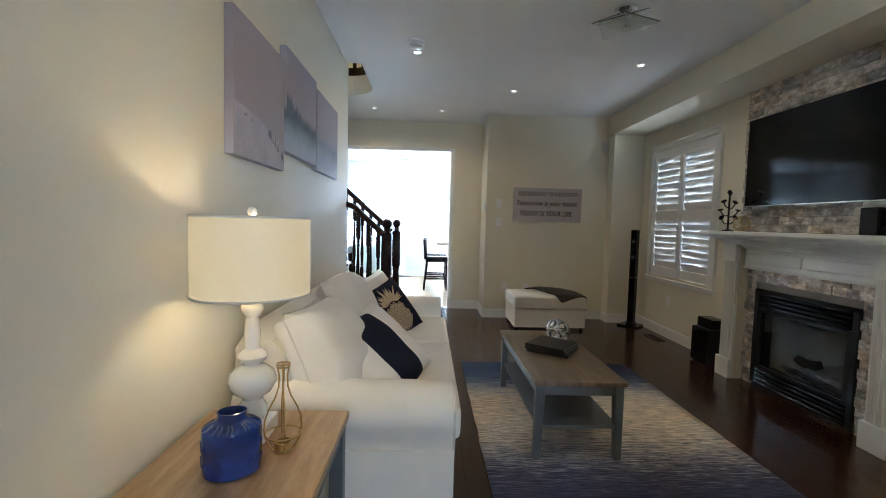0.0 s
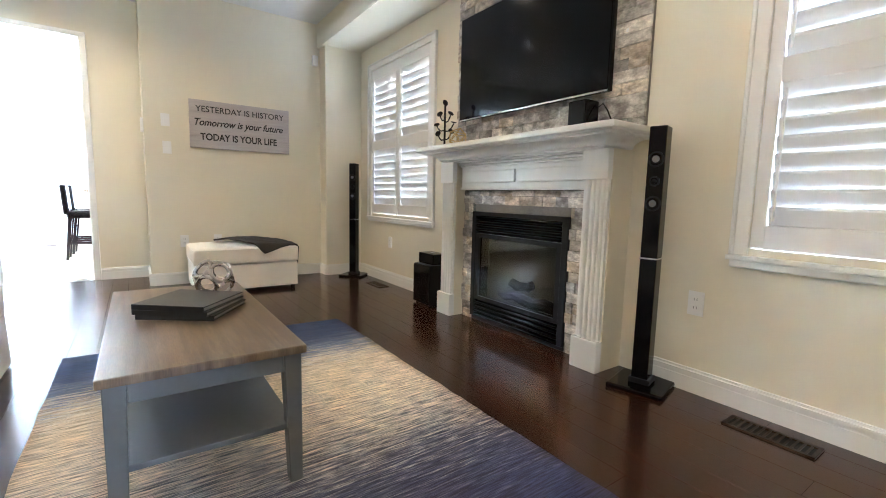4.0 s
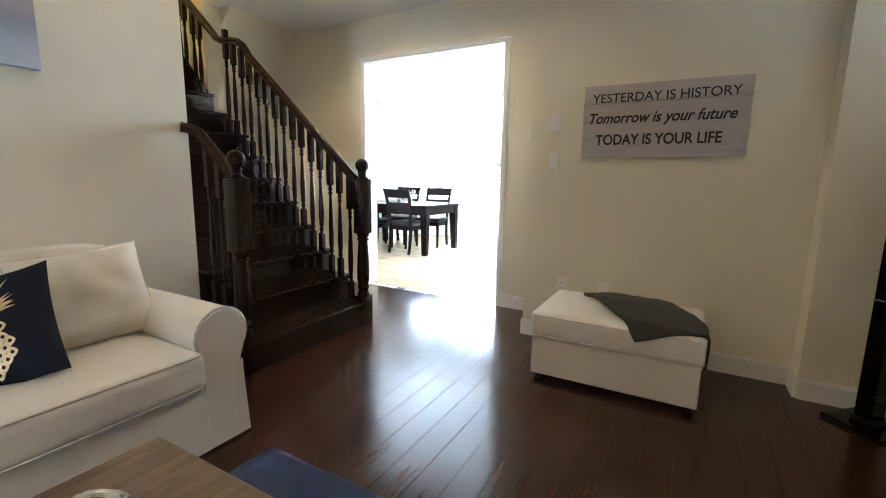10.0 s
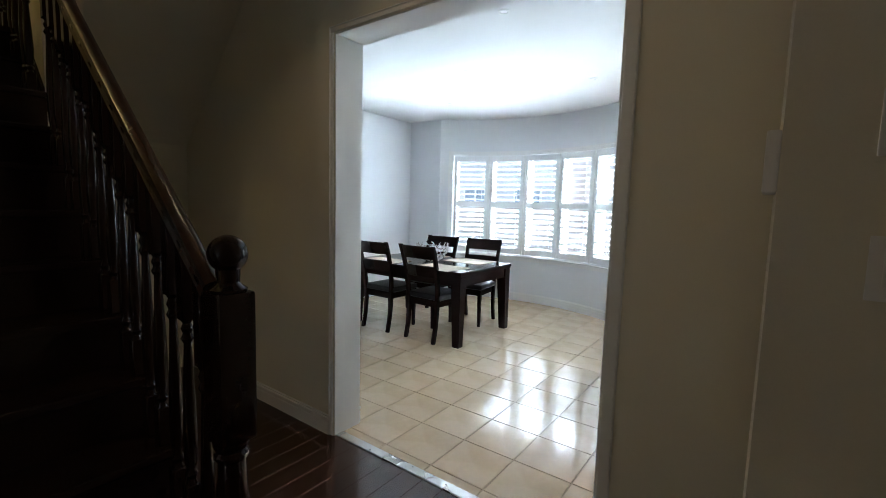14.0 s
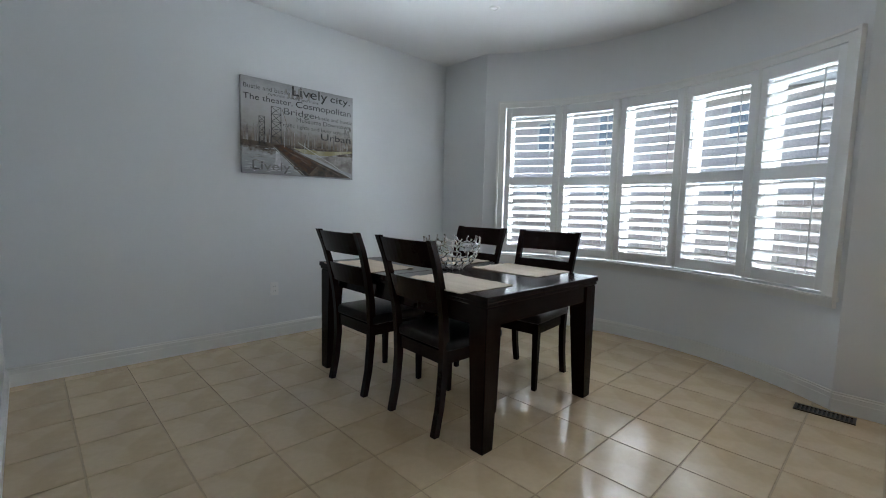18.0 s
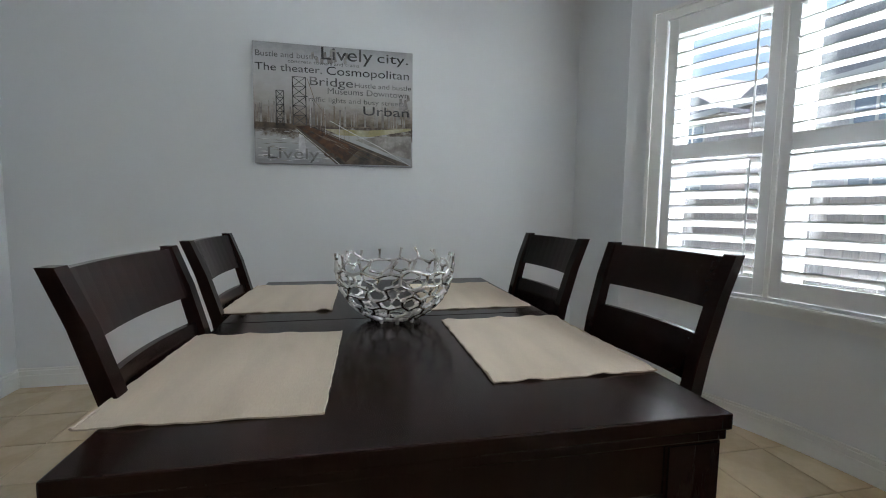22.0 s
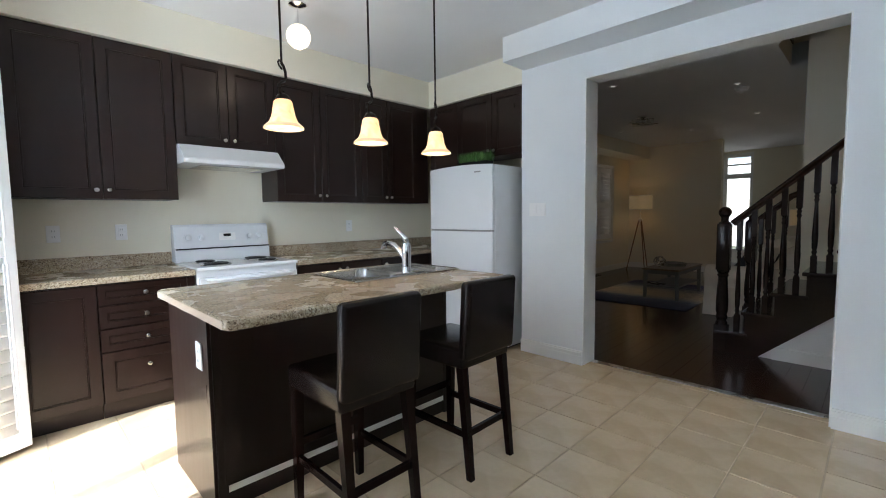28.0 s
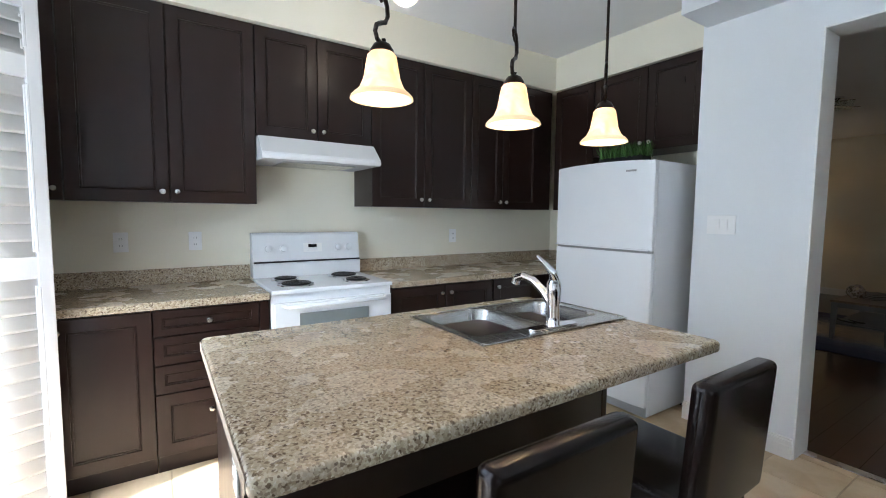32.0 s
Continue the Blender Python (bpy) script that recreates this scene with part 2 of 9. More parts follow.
LINEN = material("beige linen placemat", (0.455, 0.372, 0.285), 0.93, vary=0.10, scale=9, grain=300, bump=0.35, stretch=(0.25, 1.5, 1))
CABINET = material("espresso cabinet foil", (0.017, 0.0078, 0.0057), 0.30, vary=0.10, scale=4, grain=36, bump=0.03, stretch=(4, 4, 0.6), spec=0.36)
APPLIANCE = material("white appliance enamel", (0.76, 0.775, 0.79), 0.24, vary=0.01, grain=240, bump=0.04, coat=0.3)
PLATEWHITE = material("white switch plastic", (0.84, 0.835, 0.82), 0.35, vary=0.01, bump=0.01)
GREYPLASTIC = material("grey plastic", (0.30, 0.30, 0.30), 0.45, vary=0.05, bump=0.05)
COIL = material("black stove coil", (0.012, 0.012, 0.012), 0.45, metal=0.4, vary=0.15, bump=0.1)
BRONZE = material("dark bronze pendant metal", (0.030, 0.021, 0.016), 0.38, metal=0.8, vary=0.2, grain=90, bump=0.15)
VENT = material("brown metal floor vent", (0.055, 0.038, 0.026), 0.40, metal=0.7, vary=0.1, bump=0.05)
GRASSBLADE = material("artificial grass blades", (0.050, 0.135, 0.022), 0.65, vary=0.3, scale=20, grain=60, bump=0.0, island=0.35)
PAPER = material("page edges", (0.30, 0.29, 0.27), 0.85, vary=0.1, grain=200, bump=0.3)
BOOKCOVER = material("black book cloth", (0.010, 0.010, 0.011), 0.42, vary=0.1, grain=220, bump=0.15)
SIGNBOARD = material("pale lilac-grey whitewashed board", (0.50, 0.465, 0.475), 0.75, vary=0.10, scale=6, grain=60, bump=0.25, stretch=(1, 1, 8))
SIGNINK = material("charcoal sign ink", (0.030, 0.027, 0.030), 0.7, vary=0.1, bump=0.05)
# Brick, shingle and fence are paled: outdoor haze and glare put into the colour.
BRICK = material("haze-paled house brick", (0.70, 0.66, 0.645), 0.85, vary=0.15, scale=12, grain=70, bump=0.5, colour2=(0.76, 0.72, 0.70), mix_scale=16)
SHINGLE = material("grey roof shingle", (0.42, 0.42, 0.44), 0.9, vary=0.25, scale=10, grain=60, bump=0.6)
LAWN = material("back garden grass", (0.12, 0.14, 0.065), 0.95, vary=0.3, scale=3, grain=60, bump=0.6, colour2=(0.17, 0.16, 0.10))
CONCRETE = material("pale patio concrete", (0.42, 0.41, 0.39), 0.85, vary=0.1, scale=3, grain=90, bump=0.3)
FENCEWOOD = material("weathered fence wood", (0.46, 0.40, 0.36), 0.85, vary=0.22, scale=5, grain=40, bump=0.3, stretch=(6, 6, 1))
# The pale base colour carries the sky's reflection in the far panes.
HOUSEPANE = material("pale house window glass", (0.30, 0.36, 0.42), 0.08, vary=0.1, grain=20, bump=0.0, coat=0.5)
WINDOWGLASS = glass("clear window glass")
SHADE = glowing("cream linen lamp shade lit from inside", (1.0, 0.70, 0.30), 0.075, base=(0.78, 0.66, 0.46))
PENDANTGLASS = glowing("amber frosted pendant glass", (1.0, 0.70, 0.38), 1.6, base=(0.80, 0.62, 0.38))
_pn, _pl = PENDANTGLASS.node_tree.nodes, PENDANTGLASS.node_tree.links
_marble = _pn.new("ShaderNodeTexNoise")
_marble.inputs["Scale"].default_value, _marble.inputs["Detail"].default_value, _marble.inputs["Distortion"].default_value = 14.0, 4.0, 1.5
_pl.new(_pn["Texture Coordinate"].outputs["Object"], _marble.inputs["Vector"])
_veins = _pn.new("ShaderNodeValToRGB")
_veins.color_ramp.elements[0].position, _veins.color_ramp.elements[0].color = 0.36, (0.80, 0.36, 0.09, 1)
_veins.color_ramp.elements[1].position, _veins.color_ramp.elements[1].color = 0.62, (1.0, 0.70, 0.34, 1)
_pl.new(_marble.outputs["Fac"], _veins.inputs["Fac"])
_pl.new(_veins.outputs["Color"], _pn["Principled BSDF"].inputs["Emission Color"])
PENDANTRIM = glowing("bright pendant rim", (1.0, 0.66, 0.34), 0.75, base=(0.70, 0.52, 0.32))
GLOBEGLASS = glowing("warm opal globe glass", (1.0, 0.80, 0.52), 2.6)
BULB = glowing("warm bulb", (1.0, 0.80, 0.52), 14.0)
POTGLOW = glowing("pot light lens", (1.0, 0.94, 0.85), 2.0)
# Lens of a pot light that is off, given a faint glow of its own.
POTFAINT = glowing("unlit pot lens with added glow", (1.0, 0.95, 0.88), 0.25)


def banded(name, stops, axis, lo, hi, rough, streak, bump, wobble=0.12):
    """Colour bands along one axis, broken up by stretched noise."""
    m = material(name, (0.5, 0.5, 0.5), rough, bump=bump, grain=260, vary=0.1)
    nt = m.node_tree
    n, l = nt.nodes, nt.links
    p = n["Principled BSDF"]
    co = n.new("ShaderNodeTexCoord")
    sep = n.new("ShaderNodeSeparateXYZ")
    l.new(co.outputs["Object"], sep.inputs["Vector"])
    mr = n.new("ShaderNodeMapRange")
    mr.inputs["From Min"].default_value, mr.inputs["From Max"].default_value = lo, hi
    l.new(sep.outputs[axis], mr.inputs["Value"])
    mp = n.new("ShaderNodeMapping")
    mp.inputs["Scale"].default_value = streak
    l.new(co.outputs["Object"], mp.inputs["Vector"])
    ns = n.new("ShaderNodeTexNoise")
    ns.inputs["Scale"].default_value = 1.0
    ns.inputs["Detail"].default_value = 8.0
    ns.inputs["Roughness"].default_value = 0.75
    l.new(mp.outputs["Vector"], ns.inputs["Vector"])
    off = n.new("ShaderNodeMath")
    off.operation = 'MULTIPLY_ADD'
    off.inputs[1].default_value, off.inputs[2].default_value = wobble * 2, -wobble
    l.new(ns.outputs["Fac"], off.inputs[0])
    add = n.new("ShaderNodeMath")
    add.operation = 'ADD'
    l.new(mr.outputs["Result"], add.inputs[0])
    l.new(off.outputs[0], add.inputs[1])
    ramp = n.new("ShaderNodeValToRGB")
    e = ramp.color_ramp.elements
    e[0].position, e[0].color = stops[0][0], (*stops[0][1], 1)
    e[1].position, e[1].color = stops[-1][0], (*stops[-1][1], 1)
    for pos, c in stops[1:-1]:
        k = e.new(pos)
        k.color = (*c, 1)
    l.new(add.outputs[0], ramp.inputs["Fac"])
    l.new(ramp.outputs["Color"], p.inputs["Base Color"])
    return m


def granite(name):
    """Laminate printed like granite: small flecks of several beiges with a few dark ones."""
    m = material(name, (0.5, 0.45, 0.36), 0.27, vary=0.05, grain=120, bump=0.02)
    n, l = m.node_tree.nodes, m.node_tree.links
    p = n["Principled BSDF"]
    co = n.new("ShaderNodeTexCoord")

    def flecks(scale, stops):
        """Random colour for each small cell, edges roughened by fine noise."""
        warp = n.new("ShaderNodeTexNoise")
        warp.inputs["Scale"].default_value, warp.inputs["Detail"].default_value = scale * 1.6, 1
        l.new(co.outputs["Object"], warp.inputs["Vector"])
        push = n.new("ShaderNodeVectorMath")
        push.operation = 'MULTIPLY_ADD'
        push.inputs[1].default_value = (0.7 / scale,) * 3
        l.new(warp.outputs["Color"], push.inputs[0])
        l.new(co.outputs["Object"], push.inputs[2])
        cell = n.new("ShaderNodeTexVoronoi")
        cell.inputs["Scale"].default_value = scale
        l.new(push.outputs[0], cell.inputs["Vector"])
        sep = n.new("ShaderNodeSeparateColor")
        l.new(cell.outputs["Color"], sep.inputs[0])
        ramp = n.new("ShaderNodeValToRGB")
        ramp.color_ramp.interpolation = 'CONSTANT'
        e = ramp.color_ramp.elements
        e[0].position, e[0].color = stops[0][0], (*stops[0][1], 1)
        e[1].position, e[1].color = stops[1][0], (*stops[1][1], 1)
        for pos, c in stops[2:]:
            k = e.new(pos)
            k.color = (*c, 1)
        l.new(sep.outputs[0], ramp.inputs["Fac"])
        return ramp.outputs["Color"]
    ground = flecks(165, ((0.0, (0.265, 0.202, 0.138)), (0.16, (0.365, 0.294, 0.202)), (0.40, (0.440, 0.362, 0.256)), (0.68, (0.500, 0.425, 0.312)), (0.92, (0.58, 0.51, 0.405))))
    specks = flecks(150, ((0.0, (0.36, 0.31, 0.27)), (0.10, (0.72, 0.68, 0.62)), (0.20, (1.0, 1.0, 1.0)), (0.92, (1.10, 1.09, 1.07))))
    both = n.new("ShaderNodeVectorMath")
    both.operation = 'MULTIPLY'
    l.new(ground, both.inputs[0])
    l.new(specks, both.inputs[1])
    l.new(both.outputs[0], p.inputs["Base Color"])
    return m


GRANITE = granite("speckled beige granite laminate")


def woven_rug(name):
    """Woven rug: colour bands that break into thin, short weft streaks."""
    m = banded(name, [(0.0, (0.026, 0.029, 0.085)), (0.12, (0.030, 0.034, 0.092)), (0.23, (0.075, 0.080, 0.13)), (0.31, (0.30, 0.29, 0.29)), (0.40, (0.62, 0.53, 0.42)), (0.52, (0.74, 0.605, 0.43)), (0.62, (0.70, 0.56, 0.385)), (0.71, (0.58, 0.52, 0.43)), (0.755, (0.14, 0.165, 0.24)), (0.86, (0.026, 0.042, 0.110)), (1.0, (0.018, 0.030, 0.083))], "Y", 1.10, 3.40, 0.95, (3.4, 62, 1), 0.8, wobble=0.24)
    n, l = m.node_tree.nodes, m.node_tree.links
    p = n["Principled BSDF"]
    ramp = p.inputs["Base Color"].links[0].from_node
    co = n.new("ShaderNodeTexCoord")
    mp = n.new("ShaderNodeMapping")
    mp.inputs["Scale"].default_value = (9, 150, 1)
    l.new(co.outputs["Object"], mp.inputs["Vector"])
    ns = n.new("ShaderNodeTexNoise")
    ns.inputs["Scale"].default_value, ns.inputs["Detail"].default_value, ns.inputs["Roughness"].default_value = 1.0, 4.0, 0.7
    l.new(mp.outputs["Vector"], ns.inputs["Vector"])
    mr = n.new("ShaderNodeMapRange")
    mr.inputs["From Min"].default_value, mr.inputs["From Max"].default_value = 0.40, 0.60
    mr.inputs["To Min"].default_value, mr.inputs["To Max"].default_value = 0.50, 1.46
    l.new(ns.outputs["Fac"], mr.inputs["Value"])
    thread = n.new("ShaderNodeMath")
    thread.operation = 'MULTIPLY_ADD'
    thread.inputs[1].default_value = 0.44
    l.new(ns.outputs["Fac"], thread.inputs[0])
    shift = n.new("ShaderNodeMath")
    shift.operation = 'SUBTRACT'
    shift.inputs[1].default_value = 0.22
    l.new(ramp.inputs["Fac"].links[0].from_socket, shift.inputs[0])
    l.new(shift.outputs[0], thread.inputs[2])
    l.new(thread.outputs[0], ramp.inputs["Fac"])
    sc = n.new("ShaderNodeVectorMath")
    sc.operation = 'SCALE'
    l.new(ramp.outputs["Color"], sc.inputs[0])
    l.new(mr.outputs["Result"], sc.inputs["Scale"])
    l.new(sc.outputs[0], p.inputs["Base Color"])
    b = n.new("ShaderNodeBump")
    b.inputs["Strength"].default_value, b.inputs["Distance"].default_value = 0.9, 0.004
    l.new(ns.outputs["Fac"], b.inputs["Height"])
    l.new(b.outputs["Normal"], p.inputs["Normal"])
    return m


RUG = woven_rug("blue and cream woven rug")
def misty(name, stops, wobble):
    return banded(name, stops, "Z", 0.0, 0.58, 0.8, (1, 7, 5), 0.25, wobble=wobble)


CANVASMIST = (
    misty("mauve dusk canvas", [(0.0, (0.40, 0.41, 0.50)), (0.12, (0.42, 0.40, 0.48)), (0.34, (0.38, 0.34, 0.38)), (0.60, (0.37, 0.325, 0.36)), (1.0, (0.35, 0.33, 0.40))], 0.05),
    misty("misty canvas over a dark wood", [(0.0, (0.52, 0.57, 0.68)), (0.12, (0.44, 0.50, 0.62)), (0.24, (0.27, 0.33, 0.42)), (0.33, (0.155, 0.185, 0.225)), (0.37, (0.17, 0.19, 0.22)), (0.44, (0.38, 0.35, 0.38)), (0.60, (0.39, 0.345, 0.38)), (1.0, (0.36, 0.34, 0.41))], 0.10),
    misty("misty canvas of a far shore", [(0.0, (0.54, 0.59, 0.70)), (0.18, (0.42, 0.48, 0.59)), (0.34, (0.28, 0.31, 0.38)), (0.44, (0.36, 0.34, 0.39)), (0.60, (0.38, 0.34, 0.38)), (1.0, (0.35, 0.33, 0.40))], 0.08))
CANVASCITY = banded("grey and sepia city canvas", [(0.0, (0.27, 0.27, 0.275)), (0.10, (0.37, 0.375, 0.38)), (0.22, (0.43, 0.43, 0.435)), (0.265, (0.20, 0.17, 0.14)), (0.29, (0.06, 0.042, 0.030)), (0.33, (0.15, 0.115, 0.085)), (0.42, (0.29, 0.255, 0.22)), (0.52, (0.42, 0.40, 0.375)), (0.72, (0.52, 0.515, 0.51)), (0.88, (0.46, 0.46, 0.465)), (1.0, (0.33, 0.33, 0.335))], "Z", 0.0, 0.76, 0.6, (1, 6, 9), 0.2, wobble=0.22)

# ---- building helpers ----
def root_of(ob):
    while ob.parent:
        ob = ob.parent
    return ob


def thing(name, label, category, at=(0, 0, 0), group="", kind=""):
    ob = new(name)
    ob.empty_display_size = 0.1
    ob.matrix_basis = Matrix.Translation(at)
    return tagged(ob, label, category, group, kind)


def part(name, bm, mat, parent=None, label="", smooth=False):
    """One mesh object from a bmesh in world coordinates, under parent if there is one."""
    if parent is not None:
        bm.transform(root_of(parent).matrix_basis.inverted())
    if smooth:
        for f in bm.faces:
            f.smooth = True
    me = bpy.data.meshes.new(name)
    bm.to_mesh(me)
    bm.free()
    for m in (mat if isinstance(mat, (list, tuple)) else [mat]):
        me.materials.append(m)
    if smooth:
        me.set_sharp_from_angle(angle=radians(38))
    ob = new(name, me)
    if parent is not None:
        ob.parent = parent
    if label:
        ob["label"] = label
    return ob


def box(bm, x0, x1, y0, y1, z0, z1, bevel=0.0, seg=2):
    b = bmesh.new()
    bmesh.ops.create_cube(b, size=1.0)
    b.transform(Matrix.Translation(((x0 + x1) / 2, (y0 + y1) / 2, (z0 + z1) / 2)) @ Matrix.Diagonal((x1 - x0, y1 - y0, z1 - z0, 1)))
    if bevel:
        bmesh.ops.bevel(b, geom=b.edges[:], offset=bevel, segments=seg, affect='EDGES', profile=0.6)
    return merge(bm, b)


def merge(bm, b, m=None):
    if m is not None:
        b.transform(m)
    at = {v: bm.verts.new(v.co) for v in b.verts}
    for f in b.faces:
        nf = bm.faces.new([at[v] for v in f.verts])
        nf.smooth = f.smooth
        nf.material_index = f.material_index
    b.free()
    return bm


def boxes(*rows, bevel=0.0):
    bm = bmesh.new()
    for r in rows:
        box(bm, *r, bevel=bevel)
    return bm


def lathe(profile, at=(0, 0, 0), seg=20, cap=True):
    """Turned shape from (radius, height) rows."""
    bm = bmesh.new()
    rings = []
    for r, z in profile:
        rings.append([bm.verts.new((at[0] + r * math.cos(2 * math.pi * k / seg), at[1] + r * math.sin(2 * math.pi * k / seg), at[2] + z)) for k in range(seg)])
    for a, b in zip(rings, rings[1:]):
        for k in range(seg):
            bm.faces.new((a[k], a[(k + 1) % seg], b[(k + 1) % seg], b[k]))
    if cap:
        bm.faces.new(list(reversed(rings[0])))
        bm.faces.new(rings[-1])
    return bm


def tube(points, r, seg=8, closed=False, taper=None):
    """A round bar along points."""
    bm = bmesh.new()
    pts = [Vector(p) for p in points]
    n = len(pts)
    rings = []
    up = Vector((0, 0, 1))
    for i, p in enumerate(pts):
        a = pts[(i - 1) % n] if (closed or i) else p
        b = pts[(i + 1) % n] if (closed or i < n - 1) else p
        d = (b - a).normalized()
        u = d.cross(up if abs(d.z) < 0.95 else Vector((1, 0, 0))).normalized()
        if rings and u.dot(last) < 0:
            u = -u
        last = u
        v = d.cross(u)
        rad = r * (taper[i] if taper else 1)
        rings.append([bm.verts.new(p + rad * (math.cos(2 * math.pi * k / seg) * u + math.sin(2 * math.pi * k / seg) * v)) for k in range(seg)])
    for i in range(n if closed else n - 1):
        a, b = rings[i], rings[(i + 1) % n]
        for k in range(seg):
            bm.faces.new((a[k], a[(k + 1) % seg], b[(k + 1) % seg], b[k]))
    if not closed:
        bm.faces.new(list(reversed(rings[0])))
        bm.faces.new(rings[-1])
    bmesh.ops.recalc_face_normals(bm, faces=bm.faces[:])
    return bm


def prism(poly, axis, a, b, bevel=0.0):
    """A polygon of two coordinates pushed along the third axis from a to b."""
    bm = bmesh.new()

    def at(u, v, w):
        return {"x": (w, u, v), "y": (u, w, v), "z": (u, v, w)}[axis]
    lo = [bm.verts.new(at(u, v, a)) for u, v in poly]
    hi = [bm.verts.new(at(u, v, b)) for u, v in poly]
    bm.faces.new(lo)
    bm.faces.new(list(reversed(hi)))
    n = len(poly)
    for k in range(n):
        bm.faces.new((lo[k], hi[k], hi[(k + 1) % n], lo[(k + 1) % n]))
    bmesh.ops.recalc_face_normals(bm, faces=bm.faces[:])
    if bevel:
        bmesh.ops.bevel(bm, geom=bm.edges[:], offset=bevel, segments=2, affect='EDGES')
    return bm


def pillow(sx, sy, sz, puff=0.5, crease=0.0, seed=0, n=18, square=4.0):
    """A stuffed cushion, sx by sy by sz, round its centre; corners pull out a little."""
    bm = bmesh.new()
    grids = []
    for side in (1, -1):
        g = []
        for i in range(n + 1):
            row = []
            for j in range(n + 1):
                u, v = 2 * i / n - 1, 2 * j / n - 1
                h = max(0.0, (1 - abs(u) ** square) * (1 - abs(v) ** square)) ** puff
                pin = 1 - 0.06 * (1 - abs(u) ** 2) * abs(v) ** 3
                pin2 = 1 - 0.06 * (1 - abs(v) ** 2) * abs(u) ** 3
                w = crease * noise.noise(Vector((u * 2.2 + seed, v * 2.2, side * 3.0 + seed))) * h
                row.append(bm.verts.new((u * sx / 2 * pin2, v * sy / 2 * pin, side * (sz / 2 * h) + w)) if side == 1 or (0 < i < n and 0 < j < n) else grids[0][i][j])
            g.append(row)
        grids.append(g)
        for i in range(n):
            for j in range(n):
                q = (g[i][j], g[i + 1][j], g[i + 1][j + 1], g[i][j + 1])
                bm.faces.new(q if side == 1 else tuple(reversed(q)))
    return bm


def rounded(sx, sy, sz, r, seg=4):
    """A soft-edged block round its centre."""
    b = bmesh.new()
    bmesh.ops.create_cube(b, size=1.0)
    b.transform(Matrix.Diagonal((sx, sy, sz, 1)))
    bmesh.ops.bevel(b, geom=b.edges[:], offset=r, segments=seg, affect='EDGES', profile=0.55)
    return b


def wall(name, mat, axis, a, b, lo, hi, z0, z1, openings=(), label=""):
    """A wall from lo to hi along the other axis, between a and b on its own axis, with openings (from, to, bottom, top)."""
    bm = bmesh.new()
    us = sorted({lo, hi, *(o[0] for o in openings), *(o[1] for o in openings)})
    for u0, u1 in zip(us, us[1:]):
        holes = sorted((o[2], o[3]) for o in openings if o[0] <= u0 and o[1] >= u1)
        z = z0
        for h0, h1 in holes + [(z1, z1)]:
            if h0 > z + 1e-4:
                box(bm, *((a, b, u0, u1) if axis == "x" else (u0, u1, a, b)), z, h0)
            z = h1
    bmesh.ops.remove_doubles(bm, verts=bm.verts[:], dist=1e-5)
    return tagged(part(name, bm, mat), label, "wall", kind="structure")


def strip(name, mat, rows, label, category, bevel=0.004):
    bm = bmesh.new()
    for r in rows:
        box(bm, *r, bevel=bevel, seg=1)
    return tagged(part(name, bm, mat), label, category, kind="structure")


def words(text, mat, size, m, parent, width=None, depth=0.002, name="lettering", shear=0.0, offset=0.0):
    """Built-in font lettering as a mesh, centred, in the xy plane of m."""
    cu = bpy.data.curves.new(name, 'FONT')
    cu.body, cu.size, cu.align_x, cu.align_y, cu.extrude, cu.shear, cu.offset = text, size, 'CENTER', 'CENTER', depth, shear, offset
    tmp = new("tmp", cu)
    bpy.context.view_layer.update()
    me = bpy.data.meshes.new_from_object(tmp)
    bpy.data.objects.remove(tmp)
    if width:
        xs = [v.co.x for v in me.vertices]
        k = width / (max(xs) - min(xs))
        mid = (max(xs) + min(xs)) / 2
        for v in me.vertices:
            v.co.x = (v.co.x - mid) * k
    me.transform(root_of(parent).matrix_basis.inverted() @ m)
    me.materials.clear()
    me.materials.append(mat)
    ob = new(name, me)
    ob.parent = parent
    return ob

# ---- the shell ----
CEIL_L, CEIL_D = 2.77, 2.75
XR, YS, YD, YK = 3.55, 5.380, 5.966, 6.168
XK, KS = 3.28, 5.73
XW = -3.335
DOOR0, DOOR1, DOORH = -0.555, 1.010, 2.355
WIN_FAR = (3.71, 4.90, 0.72, 2.25)
WIN_NEAR = (-0.01, 1.19, 0.72, 2.25)
wall("wall_east", CREAM, "x", XR, XR + 0.2, -1.1, KS, 0, 2.95, (WIN_FAR, WIN_NEAR), "cream painted living room wall with two window openings")
wall("wall_south", CREAM, "y", -1.12, -0.98, 1.66, XR, 0, 2.95, (), "cream painted wall behind the tripod lamp")
wall("wall_foyer_east", CREAM, "x", XR, XR + 0.2, -3.5, -1.1, 0, 2.95, (), "cream painted foyer wall")
wall("wall_foyer_front", CREAM, "y", -3.50, -3.30, -0.27, XR, 0, 2.95, ((1.52, 2.16, 0.0, 2.72),), "cream front wall with entrance door opening")
wall("wall_sofa", CREAM, "x", -0.28, -0.13, -3.5, 3.82, 0, 2.95, (), "cream painted wall behind the sofa")
wall("wall_stair_side", CREAM, "y", 3.72, 3.85, -1.10, -0.27, 0, 5.4, (), "cream wall beside the stairs")
wall("wall_stair_inner", CREAM, "x", -1.10, -0.98, 0.9, 3.72, 0, 5.4, (), "cream stairwell wall")
wall("wall_stair_west", CREAM, "x", -2.60, -2.40, 0.7, 5.98, 0, 2.15, (), "cream wall at the end of the hall")
wall("wall_landing_west", CREAM, "x", -3.50, -3.30, 0.7, 6.10, 2.0, 5.4, (), "cream wall behind the stair landing")
wall("wall_stair_south", CREAM, "y", 0.70, 0.90, -3.30, -0.98, 0, 5.4, (), "cream wall closing the stairwell")
